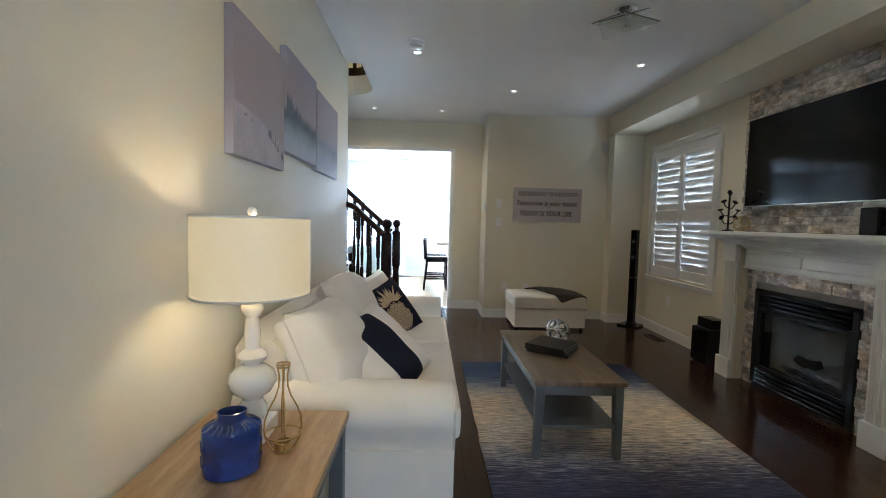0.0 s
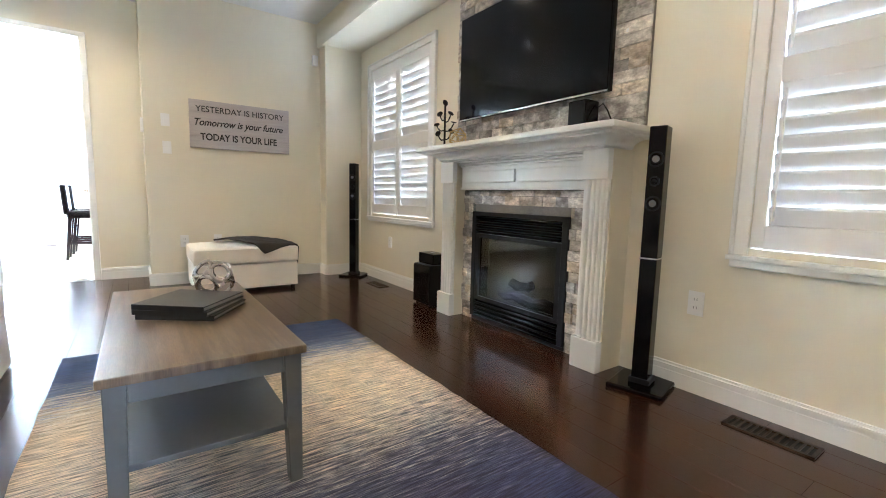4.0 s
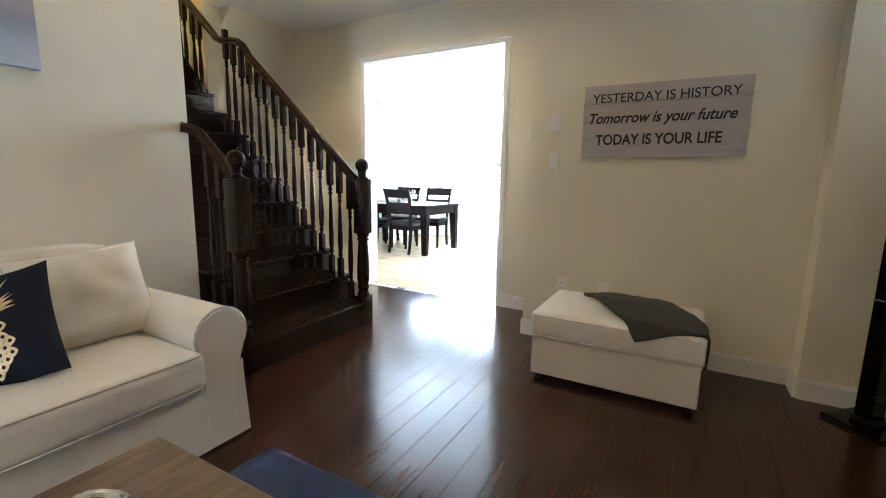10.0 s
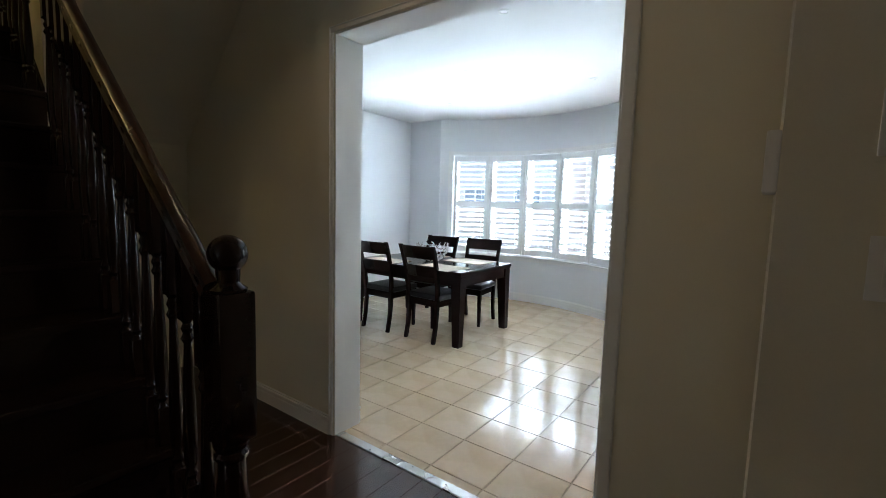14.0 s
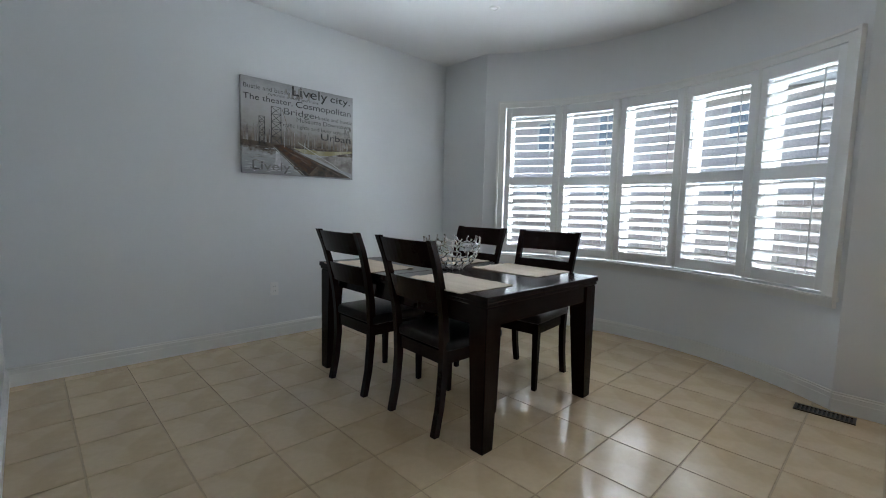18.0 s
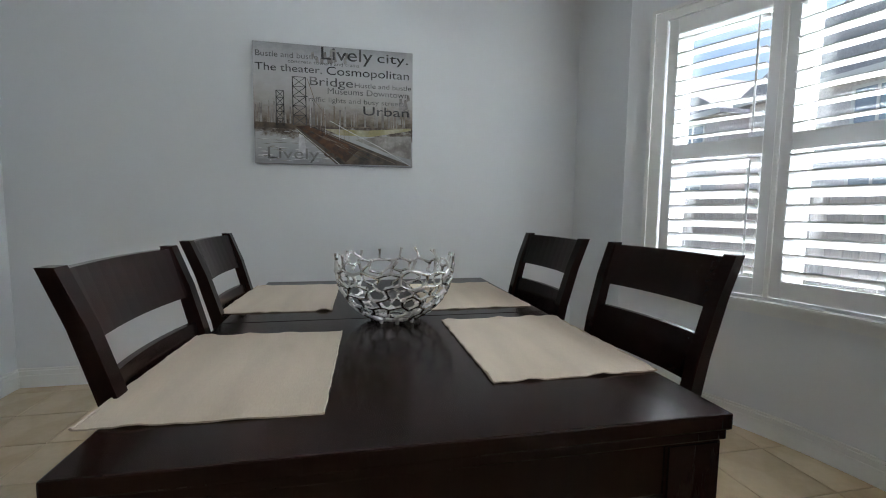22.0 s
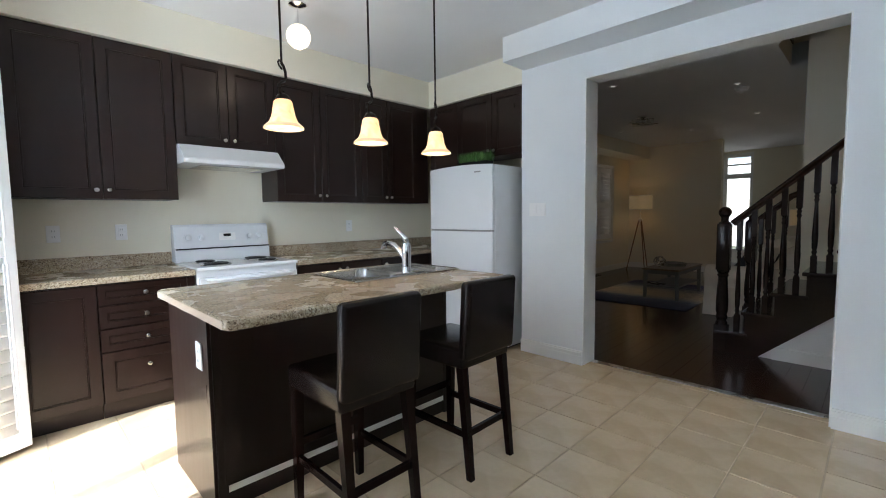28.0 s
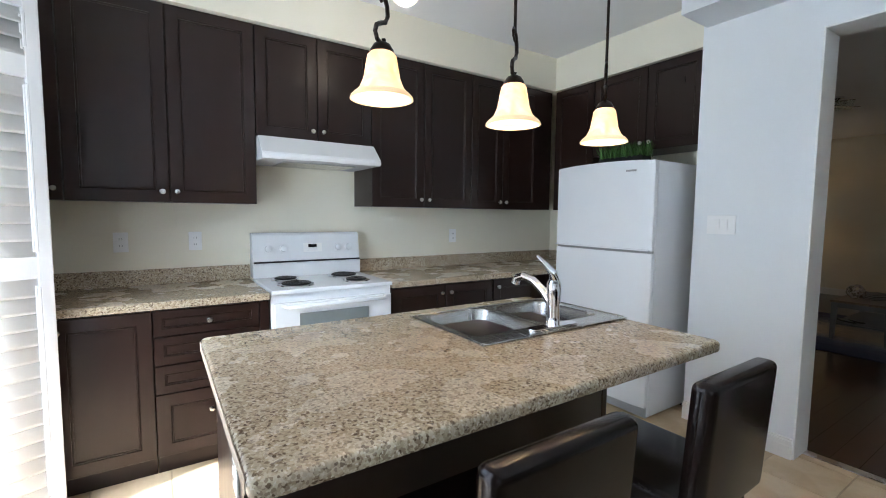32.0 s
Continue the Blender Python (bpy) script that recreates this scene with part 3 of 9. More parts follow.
wall("wall_stair_spine", CREAM, "y", 4.945, 5.12, -2.40, -1.62, 0, 5.3, (), "cream wall end between the two stair flights")
wall("wall_doorway_living", CREAM, "y", YD, YD + 0.1, -3.5, 1.62, 0, 2.95, ((DOOR0, DOOR1, 0, DOORH),), "cream wall around the wide opening to the dining room")
wall("wall_doorway_dining", COOL, "y", YD + 0.1, YK, XW - 0.2, 1.62, 0, 2.95, ((DOOR0, DOOR1, 0, DOORH),), "pale grey dining side of the opening wall")
wall("wall_sign", CREAM, "y", YS, KS, 1.470, XR, 0, 2.95, (), "cream wall that carries the word sign")
tagged(part("wall_sign_return", boxes((1.470, 1.62, KS, YD, 0, 2.95)), CREAM), "cream return of the sign wall", "wall", kind="structure")
tagged(part("wall_column", boxes((3.13, XR, 5.20, YS, 0, 2.52)), CREAM), "cream boxed column in the corner", "column", kind="structure")
tagged(part("ceiling_bulkhead_living", boxes((3.10, XR, -0.98, YS, 2.515, CEIL_L + 0.05)), CREAM), "cream bulkhead along the living room ceiling", "bulkhead", kind="structure")
wall("wall_dining_west", COOL, "x", XW - 0.2, XW, YK, 10.05, 0, 2.95, (), "pale grey dining wall with the city canvas")
wall("wall_kitchen_east", CREAM, "x", XK, 3.75, KS, 10.15, 0, 2.95, (), "cream kitchen wall behind the cabinets")
tagged(part("ceiling_bulkhead_dining", boxes((XW, 1.60, YK, 6.475, 2.55, CEIL_D + 0.03)), COOL), "pale grey bulkhead over the opening", "bulkhead", kind="structure")
tagged(part("ceiling_soffit_kitchen", boxes((2.915, XK, KS, 9.775, 2.465, CEIL_D + 0.03), (1.62, 2.915, KS, 6.10, 2.465, CEIL_D + 0.03)), CREAM), "cream soffit over the upper cabinets", "soffit", kind="structure")

# bow wall: an arc between two straight pieces
ACX, ACY, AR = -1.300, 8.005, 2.32
A0, A1 = -37.7, 39.7


def arc(deg, r=AR, z=0.0):
    return Vector((ACX + r * math.sin(radians(deg)), ACY + r * math.cos(radians(deg)), z))


def arc_band(d0, d1, r0, r1, z0, z1, n):
    bm = bmesh.new()
    cols = []
    for k in range(n + 1):
        d = d0 + (d1 - d0) * k / n
        cols.append([bm.verts.new(arc(d, r, z)) for r, z in ((r0, z0), (r1, z0), (r1, z1), (r0, z1))])
    for a, b in zip(cols, cols[1:]):
        for k in range(4):
            bm.faces.new((a[k], b[k], b[(k + 1) % 4], a[(k + 1) % 4]))
    bm.faces.new(cols[0])
    bm.faces.new(list(reversed(cols[-1])))
    bmesh.ops.recalc_face_normals(bm, faces=bm.faces[:])
    return bm


W0, W1, WZ0, WZ1 = -32.4, 36.7, 0.70, 2.20
bow = bmesh.new()
for d0, d1, z0, z1, n in ((A0, W0, 0, 2.95, 6), (W1, A1, 0, 2.95, 3), (W0, W1, 0, WZ0, 48), (W0, W1, WZ1, 2.95, 48)):
    merge(bow, arc_band(d0, d1, AR, AR + 0.2, z0, z1, n))
tagged(part("wall_bow", bow, COOL, smooth=True), "pale grey curved wall with a bow window opening", "wall", kind="structure")
PAT0, PAT1, PATH_TOP = 0.80, 2.47, 2.23
FLAT_Y = 9.785
FLAT_W = ACY + AR * math.cos(radians(A0))
wall("wall_north_left", COOL, "y", FLAT_W, FLAT_W + 0.2, XW, ACX - AR * math.sin(radians(-A0)) + 0.004, 0, 2.95, (), "pale grey wall beside the bow")
wall("wall_north_right", COOL, "y", FLAT_Y, FLAT_Y + 0.2, ACX + AR * math.sin(radians(A1)) - 0.004, XK, 0, 2.95, ((PAT0, PAT1, 0, PATH_TOP),), "pale grey wall with the patio door opening")

# ceilings
tagged(part("ceiling_dining", boxes((XW - 0.2, 3.55, YK - 0.06, 10.6, CEIL_D, CEIL_D + 0.06), (1.62, 3.55, KS, YK - 0.06, CEIL_D, CEIL_D + 0.06)), CEIL), "white stippled dining and kitchen ceiling", "ceiling", kind="structure")
SLAB = 0.22
hole = [(-2.40, 3.66), (0.02, 3.66)] + [(-0.28 + 0.30 * math.cos(radians(a)), 4.42 + 0.30 * math.sin(radians(a))) for a in range(0, 91, 10)] + [(-1.15, 4.72), (-1.30, 5.02), (-2.40, 5.02)]
cb = bmesh.new()
for zc, flip in ((CEIL_L, False), (CEIL_L + SLAB, True)):
    outer = [cb.verts.new((x, y, zc)) for x, y in ((-2.40, 3.85), (-2.40, 5.02), (-2.40, YD + 0.02), (1.66, YD + 0.02), (XR, YD + 0.02), (XR, -3.3), (-0.12, -3.3), (-0.12, 3.66))]
    inner = [cb.verts.new((x, y, zc)) for x, y in hole[1:-1]]
    f = cb.faces.new([outer[1], outer[2], outer[3], outer[4], outer[5], outer[6], outer[7]] + inner)
    if flip:
        f.normal_flip()
hi0 = len(hole[1:-1])
cb.verts.ensure_lookup_table()
lo_in, up_in = [v for v in cb.verts][8:8 + hi0], [v for v in cb.verts][16 + hi0:16 + 2 * hi0]
for k in range(hi0 - 1):
    cb.faces.new((lo_in[k], lo_in[k + 1], up_in[k + 1], up_in[k]))
bmesh.ops.delete(cb, geom=[v for v in cb.verts if not v.link_faces], context='VERTS')
bmesh.ops.recalc_face_normals(cb, faces=cb.faces[:])
bmesh.ops.triangulate(cb, faces=[f for f in cb.faces if len(f.verts) > 4])
tagged(part("ceiling_living", cb, CEIL), "white living room ceiling with a rounded stairwell opening", "ceiling", kind="structure")
tagged(part("ceiling_soffit_hall", prism([(-1.45, CEIL_L + 0.02), (-2.397, 1.838), (-2.397, CEIL_L + 0.02)], "y", 5.121, YD - 0.002), CREAM), "cream sloped soffit under the upper stair flight", "soffit", kind="structure")
tagged(part("ceiling_upper", boxes((-3.5, 0.6, 0.7, 6.2, 5.30, 5.40)), CEIL), "white ceiling over the stairwell", "ceiling", kind="structure")
wall("wall_upper_north", CREAM, "y", 5.98, 6.10, -3.30, 0.7, 2.90, 5.4, (), "cream upper hall wall")
wall("wall_upper_east", CREAM, "x", 0.60, 0.70, 3.0, 5.98, 2.99, 5.4, (), "cream upper hall wall")
wall("wall_upper_south", CREAM, "y", 2.9, 3.0, -1.10, 0.7, 2.99, 5.4, (), "cream upper hall wall")

# floors under the boards and tiles
floor = tagged(part("floor", boxes((-3.5, XR, -3.5, YD + 0.04, -0.20, -0.012)), MORTAR), "subfloor under dark hardwood boards", "floor", kind="structure")
floor_tiled = tagged(part("floor_tiled", boxes((XW - 0.2, 3.55, YD + 0.04, 10.7, -0.20, -0.004), (1.62, 3.55, KS, YD + 0.04, -0.20, -0.004)), GROUT), "sand grout under glazed cream tiles", "floor", kind="structure")
tagged(part("door_threshold", boxes((DOOR0, DOOR1, YD + 0.012, YD + 0.068, -0.005, 0.006), bevel=0.003), NICKEL), "satin metal threshold strip between boards and tiles", "threshold", kind="structure")

# baseboards: a tall plinth with a moulded cap
def baseboard(name, runs, mat=TRIM):
    bm = bmesh.new()
    for x0, x1, y0, y1, nx, ny in runs:
        for h0, h1, d in ((0.0, 0.075, 0.016), (0.075, 0.092, 0.012), (0.092, 0.106, 0.019), (0.106, 0.118, 0.010)):
            if nx:
                box(bm, min(x0, x0 + nx * d), max(x0, x0 + nx * d), y0, y1, h0, h1)
            else:
                box(bm, x0, x1, min(y0, y0 + ny * d), max(y0, y0 + ny * d), h0, h1)
    return tagged(part(name, bm, mat), "white moulded baseboard", "baseboard", kind="structure")


baseboard("baseboard_living", [
    (XR, XR, -0.98, 1.66, -1, 0), (XR, XR, 3.34, 5.20, -1, 0), (3.13, XR, 5.20, 5.20, 0, -1), (3.13, 3.13, 5.20, YS, -1, 0),
    (1.470, 3.13, YS, YS, 0, -1), (1.470, 1.470, YS, YD, -1, 0), (DOOR1 + 0.05, 1.470, YD, YD, 0, -1), (-2.40, DOOR0 - 0.035, YD, YD, 0, -1),
    (1.66, XR, -0.98, -0.98, 0, 1), (-0.12, -0.12, -3.3, 3.85, 1, 0), (-0.27, -0.12, 3.85, 3.85, 0, 1)])
baseboard("baseboard_dining", [
    (XW, XW, YK, FLAT_W, 1, 0), (XW, DOOR0, YK, YK, 0, 1), (DOOR1, 1.62, YK, YK, 0, 1), (XW, arc(A0).x, FLAT_W, FLAT_W, 0, -1), (0.18, PAT0 - 0.08, FLAT_Y, FLAT_Y, 0, -1)])
bb = bmesh.new()
for h0, h1, d in ((0.0, 0.075, 0.016), (0.075, 0.092, 0.012), (0.092, 0.106, 0.019), (0.106, 0.118, 0.010)):
    merge(bb, arc_band(A0, A1, AR - d, AR, h0, h1, 48))
tagged(part("baseboard_bow", bb, TRIM), "white moulded baseboard following the curved wall", "baseboard", kind="structure")

# casing of the wide opening: on the living side it is a flat moulded frame
strip("trim_opening", TRIM, [
    (DOOR0 - 0.030, DOOR0, YD - 0.010, YD, 0, DOORH), (DOOR1, DOOR1 + 0.045, YD - 0.010, YD, 0, DOORH), (DOOR0 - 0.030, DOOR1 + 0.045, YD - 0.010, YD, DOORH, DOORH + 0.030),
    (DOOR0 - 0.034, DOOR0 - 0.024, YD - 0.015, YD, 0, DOORH + 0.028), (DOOR1 + 0.039, DOOR1 + 0.049, YD - 0.015, YD, 0, DOORH + 0.028), (DOOR0 - 0.034, DOOR1 + 0.049, YD - 0.015, YD, DOORH + 0.024, DOORH + 0.034)],
    "narrow white casing round the opening", "trim")
strip("trim_opening_lining", TRIM, [
    (DOOR0, DOOR0 + 0.010, YD, YK + 0.002, 0, DOORH), (DOOR1 - 0.010, DOOR1, YD, YK + 0.002, 0, DOORH), (DOOR0 + 0.010, DOOR1 - 0.010, YD, YK + 0.002, DOORH - 0.010, DOORH)],
    "white lining inside the wide opening", "trim", bevel=0.002)

# ---- windows and shutters ----
def louvre_mesh(length, width, thick):
    """One elliptical shutter blade along x."""
    bm = bmesh.new()
    n = 8
    ends = []
    for x in (-length / 2, length / 2):
        ends.append([bm.verts.new((x, width / 2 * math.cos(2 * math.pi * k / n), thick / 2 * math.sin(2 * math.pi * k / n))) for k in range(n)])
    for k in range(n):
        f = bm.faces.new((ends[0][k], ends[0][(k + 1) % n], ends[1][(k + 1) % n], ends[1][k]))
        f.smooth = True
    bm.faces.new(list(reversed(ends[0])))
    bm.faces.new(ends[1])
    me = bpy.data.meshes.new("louvre")
    bm.to_mesh(me)
    bm.free()
    me.materials.append(SHUTTER)
    return me


def shutter_panel(parent, width, z0, z1, m, tilts, sections, stile=0.05, rail=0.085, pitch=0.076, blade=0.088, name="shutter_panel", rod_side=0.78, rods=True):
    """A louvred panel in the xz plane of m (x along its width, -y into the room). sections: heights of the middle rails."""
    bm = bmesh.new()
    t = 0.014
    box(bm, -width / 2, -width / 2 + stile, -t, t, z0, z1, bevel=0.003, seg=1)
    box(bm, width / 2 - stile, width / 2, -t, t, z0, z1, bevel=0.003, seg=1)
    bars = [(z0, z0 + rail)] + [(s - rail / 2, s + rail / 2) for s in sections] + [(z1 - rail, z1)]
    for a, b in bars:
        box(bm, -width / 2 + stile, width / 2 - stile, -t + 0.001, t - 0.001, a, b)
    inv = root_of(parent).matrix_basis.inverted()
    bm.transform(m)
    panel = part(name, bm, SHUTTER, parent)
    length = width - 2 * stile - 0.006
    me = louvre_mesh(length, blade, 0.010)
    for k in range(len(bars) - 1):
        lo, hi = bars[k][1], bars[k + 1][0]
        count = max(1, round((hi - lo) / pitch))
        step = (hi - lo) / count
        for i in range(count):
            ob = new("louvre", me)
            ob.parent = panel
            wob = random.uniform(-0.25, 0.25)
            ob.matrix_basis = inv @ m @ Matrix.Translation((0, 0, lo + (i + 0.5) * step)) @ Matrix.Rotation(radians(tilts[k] + wob), 4, 'X')
        if rods:
            rb = bmesh.new()
            x = (rod_side - 0.5) * length
            box(rb, x - 0.005, x + 0.005, -0.052, -0.044, lo + 0.02, hi - 0.03, bevel=0.002, seg=1)
            rb.transform(m)
            part("tilt_rod", rb, SHUTTER, panel)
    return panel


def living_window(name, w, label):
    y0, y1, z0, z1 = w
    win = thing(name, label, "window", at=(XR, (y0 + y1) / 2, z0), kind="structure")
    f = bmesh.new()
    x = XR
    c = 0.066
    for r in ((x - 0.020, x, y0 - c, y0, z0 - 0.03, z1 + c), (x - 0.020, x, y1, y1 + c, z0 - 0.03, z1 + c), (x - 0.020, x, y0, y1, z1, z1 + c),
              (x - 0.030, x, y0 - c - 0.004, y0 - c + 0.014, z0 - 0.03, z1 + c + 0.004), (x - 0.030, x, y1 + c - 0.014, y1 + c + 0.004, z0 - 0.03, z1 + c + 0.004), (x - 0.030, x, y0 - c - 0.004, y1 + c + 0.004, z1 + c - 0.014, z1 + c + 0.004)):
        box(f, *r, bevel=0.004, seg=1)
    part("window_frame", f, TRIM, win)
    s = bmesh.new()
    box(s, x - 0.038, x, y0 - c - 0.012, y1 + c + 0.012, z0 - 0.052, z0 - 0.030, bevel=0.005)
    box(s, x - 0.024, x, y0 - c, y1 + c, z0 - 0.085, z0 - 0.052, bevel=0.006)
    part("window_sill", s, TRIM, win)
    o = bmesh.new()
    for r in ((x + 0.12, x + 0.17, y0, y0 + 0.05, z0, z1), (x + 0.12, x + 0.17, y1 - 0.05, y1, z0, z1), (x + 0.12, x + 0.17, y0, y1, z0, z0 + 0.05), (x + 0.12, x + 0.17, y0, y1, z1 - 0.05, z1), (x + 0.12, x + 0.17, (y0 + y1) / 2 - 0.02, (y0 + y1) / 2 + 0.02, z0, z1)):
        box(o, *r)
    part("sash", o, TRIM, win)
    g = part("pane", boxes((x + 0.140, x + 0.146, y0 + 0.05, y1 - 0.05, z0 + 0.05, z1 - 0.05)), WINDOWGLASS, win)
    g.visible_shadow = False
    wd = (y1 - y0) / 2
    for k in range(2):
        yc = y0 + wd * (k + 0.5)
        m = Matrix.Translation((x + 0.006, yc, 0)) @ Matrix.Rotation(radians(-90), 4, 'Z')
        shutter_panel(win, wd - 0.004, z0 + 0.004, z1 - 0.004, m, (-75, -75), ((z0 + z1) / 2 - 0.03,), stile=0.052, rail=0.10, rod_side=0.06)
    return win


living_window("window_1", WIN_FAR, "white plantation shutter window by the tall speaker")
living_window("window_2", WIN_NEAR, "white plantation shutter window beside the fireplace")

# bow window: five tall panels on chords of the arc
bow_win = thing("window_3", "white five-panel plantation shutter bow window", "window", at=arc(2, AR, WZ0), kind="structure")
fr = bmesh.new()
for d0, d1, z0, z1, dr in ((W0 - 1.7, W0, WZ0 - 0.02, WZ1 + 0.055, 0.022), (W1, W1 + 1.7, WZ0 - 0.02, WZ1 + 0.055, 0.022), (W0, W1, WZ1, WZ1 + 0.055, 0.022), (W0 - 2.0, W0 - 1.5, WZ0 - 0.02, WZ1 + 0.065, 0.034), (W1 + 1.5, W1 + 2.0, WZ0 - 0.02, WZ1 + 0.065, 0.034), (W0 - 2.0, W1 + 2.0, WZ1 + 0.045, WZ1 + 0.062, 0.034)):
    merge(fr, arc_band(d0, d1, AR - dr, AR, z0, z1, max(2, int((d1 - d0) / 2))))
part("window_frame", fr, TRIM, bow_win)
sl = bmesh.new()
merge(sl, arc_band(W0 - 2.3, W1 + 2.3, AR - 0.045, AR, WZ0 - 0.040, WZ0 - 0.018, 36))
merge(sl, arc_band(W0 - 2.0, W1 + 2.0, AR - 0.026, AR, WZ0 - 0.085, WZ0 - 0.040, 36))
part("window_sill", sl, TRIM, bow_win)
STEP = (W1 - W0) / 5
for k in range(5):
    a = W0 + STEP * (k + 0.5)
    chord = 2 * AR * math.sin(radians(STEP / 2))
    mid = arc(a, AR * math.cos(radians(STEP / 2)) + 0.012)
    m = Matrix.Translation(mid) @ Matrix.Rotation(radians(-a), 4, 'Z')
    shutter_panel(bow_win, chord - 0.012, WZ0 + 0.004, WZ1 - 0.004, m, (-30, -4) if k < 4 else (-26, -8), (1.455,), stile=0.056, rail=0.085, rod_side=0.92)
    ob = bmesh.new()
    w2 = chord / 2
    for r in ((-w2, -w2 + 0.06, 0.12, 0.17, WZ0, WZ1), (w2 - 0.06, w2, 0.12, 0.17, WZ0, WZ1), (-w2, w2, 0.12, 0.17, WZ0, WZ0 + 0.06), (-w2, w2, 0.12, 0.17, WZ1 - 0.06, WZ1)):
        box(ob, *r)
    ob.transform(m)
    part("sash", ob, TRIM, bow_win)
    pn = boxes((-w2 + 0.05, w2 - 0.05, 0.140, 0.146, WZ0 + 0.05, WZ1 - 0.05))
    pn.transform(m)
    g = part("pane", pn, WINDOWGLASS, bow_win)
    g.visible_shadow = False
    if k:
        post = bmesh.new()
        box(post, -0.012, 0.012, -0.022, 0.03, WZ0, WZ1, bevel=0.003, seg=1)
        post.transform(Matrix.Translation(arc(W0 + STEP * k, AR + 0.01)) @ Matrix.Rotation(radians(-(W0 + STEP * k)), 4, 'Z'))
        part("mullion", post, TRIM, bow_win)

# patio door: sliding glass outside, folding shutters inside
patio = thing("door_1", "white sliding patio door with folding louvred shutters", "patio door", at=((PAT0 + PAT1) / 2, FLAT_Y, 0), kind="structure")
pf = bmesh.new()
for r in ((PAT0 - 0.07, PAT0, FLAT_Y - 0.020, FLAT_Y, 0, PATH_TOP + 0.07), (PAT1, PAT1 + 0.07, FLAT_Y - 0.020, FLAT_Y, 0, PATH_TOP + 0.07), (PAT0, PAT1, FLAT_Y - 0.020, FLAT_Y, PATH_TOP, PATH_TOP + 0.07),
          (PAT0 - 0.078, PAT0 - 0.06, FLAT_Y - 0.030, FLAT_Y, 0, PATH_TOP + 0.075), (PAT1 + 0.06, PAT1 + 0.078, FLAT_Y - 0.030, FLAT_Y, 0, PATH_TOP + 0.075), (PAT0 - 0.07, PAT1 + 0.07, FLAT_Y - 0.030, FLAT_Y, PATH_TOP + 0.06, PATH_TOP + 0.078)):
    box(pf, *r, bevel=0.004, seg=1)
part("door_casing", pf, TRIM, patio)
MIDP = (PAT0 + PAT1) / 2
for nm, x0, x1, yy in (("sliding_leaf", PAT0, MIDP + 0.03, 0.10), ("sliding_leaf", MIDP - 0.03, PAT1, 0.15)):
    lf = bmesh.new()
    for r in ((x0, x0 + 0.07, FLAT_Y + yy, FLAT_Y + yy + 0.04, 0.02, PATH_TOP), (x1 - 0.07, x1, FLAT_Y + yy, FLAT_Y + yy + 0.04, 0.02, PATH_TOP), (x0, x1, FLAT_Y + yy, FLAT_Y + yy + 0.04, 0.0, 0.09), (x0, x1, FLAT_Y + yy, FLAT_Y + yy + 0.04, PATH_TOP - 0.08, PATH_TOP)):
        box(lf, *r)
    leaf = part(nm, lf, TRIM, patio)
    g = part("pane", boxes((x0 + 0.06, x1 - 0.06, FLAT_Y + yy + 0.017, FLAT_Y + yy + 0.023, 0.08, PATH_TOP - 0.07)), WINDOWGLASS, leaf)
    g.visible_shadow = False
part("track", boxes((PAT0, PAT1, FLAT_Y, FLAT_Y + 0.2, 0.0, 0.022), bevel=0.004), NICKEL, patio)
LEAF = 0.385
m = Matrix.Translation((PAT0 + 0.01 + LEAF * 0.5, FLAT_Y + 0.012, 0))
shutter_panel(patio, LEAF - 0.004, 0.03, PATH_TOP - 0.01, m, (-50, -50), (0.98,), stile=0.05, rail=0.10, rods=False)
for k, off in ((0, 0.0), (1, 0.036)):
    h0, h1 = Vector((2.440 - off, 9.850 - off * 0.4, 0)), Vector((2.602 - off, 9.510 - off * 0.4, 0))
    d = (h1 - h0).normalized()
    m = Matrix.Translation((h0 + h1) / 2) @ Matrix.Rotation(math.atan2(d.y, d.x), 4, 'Z')
    shutter_panel(patio, (h1 - h0).length, 0.03, 2.25, m, (82, 82, 60) if k else (-82, -82, -60), (1.12, 1.93), stile=0.05, rail=0.09, pitch=0.07, rod_side=0.98)
    for z in (0.25, 0.75, 1.25, 1.75, 2.12):
        part("hinge", boxes((h0.x - 0.012, h0.x + 0.004, h0.y - 0.006, h0.y + 0.012, z, z + 0.065), bevel=0.002), TRIM, patio)

# front entrance past the foyer
entry = thing("door_2", "white entrance door with bright glass and transom", "front door", at=(1.84, -3.4, 0), kind="structure")
eb = boxes((1.52, 1.60, -3.46, -3.40, 0, 2.72), (2.08, 2.16, -3.46, -3.40, 0, 2.72), (1.60, 2.08, -3.46, -3.40, 2.62, 2.72), (1.60, 2.08, -3.46, -3.40, 2.10, 2.22), (1.60, 2.08, -3.46, -3.40, 0, 0.35), (1.60, 2.08, -3.46, -3.40, 2.42, 2.46))
part("door_leaf", eb, TRIM, entry)
g = part("pane", boxes((1.60, 2.08, -3.436, -3.43, 0.35, 2.62)), WINDOWGLASS, entry)
g.visible_shadow = False
hb = lathe([(0.012, 0), (0.012, 0.03), (0.026, 0.04), (0.03, 0.06), (0.02, 0.075)], seg=12)
hb.transform(Matrix.Translation((1.56, -3.40, 1.02)) @ Matrix.Rotation(radians(-90), 4, 'X'))
part("door_handle", hb, NICKEL, entry, smooth=True)

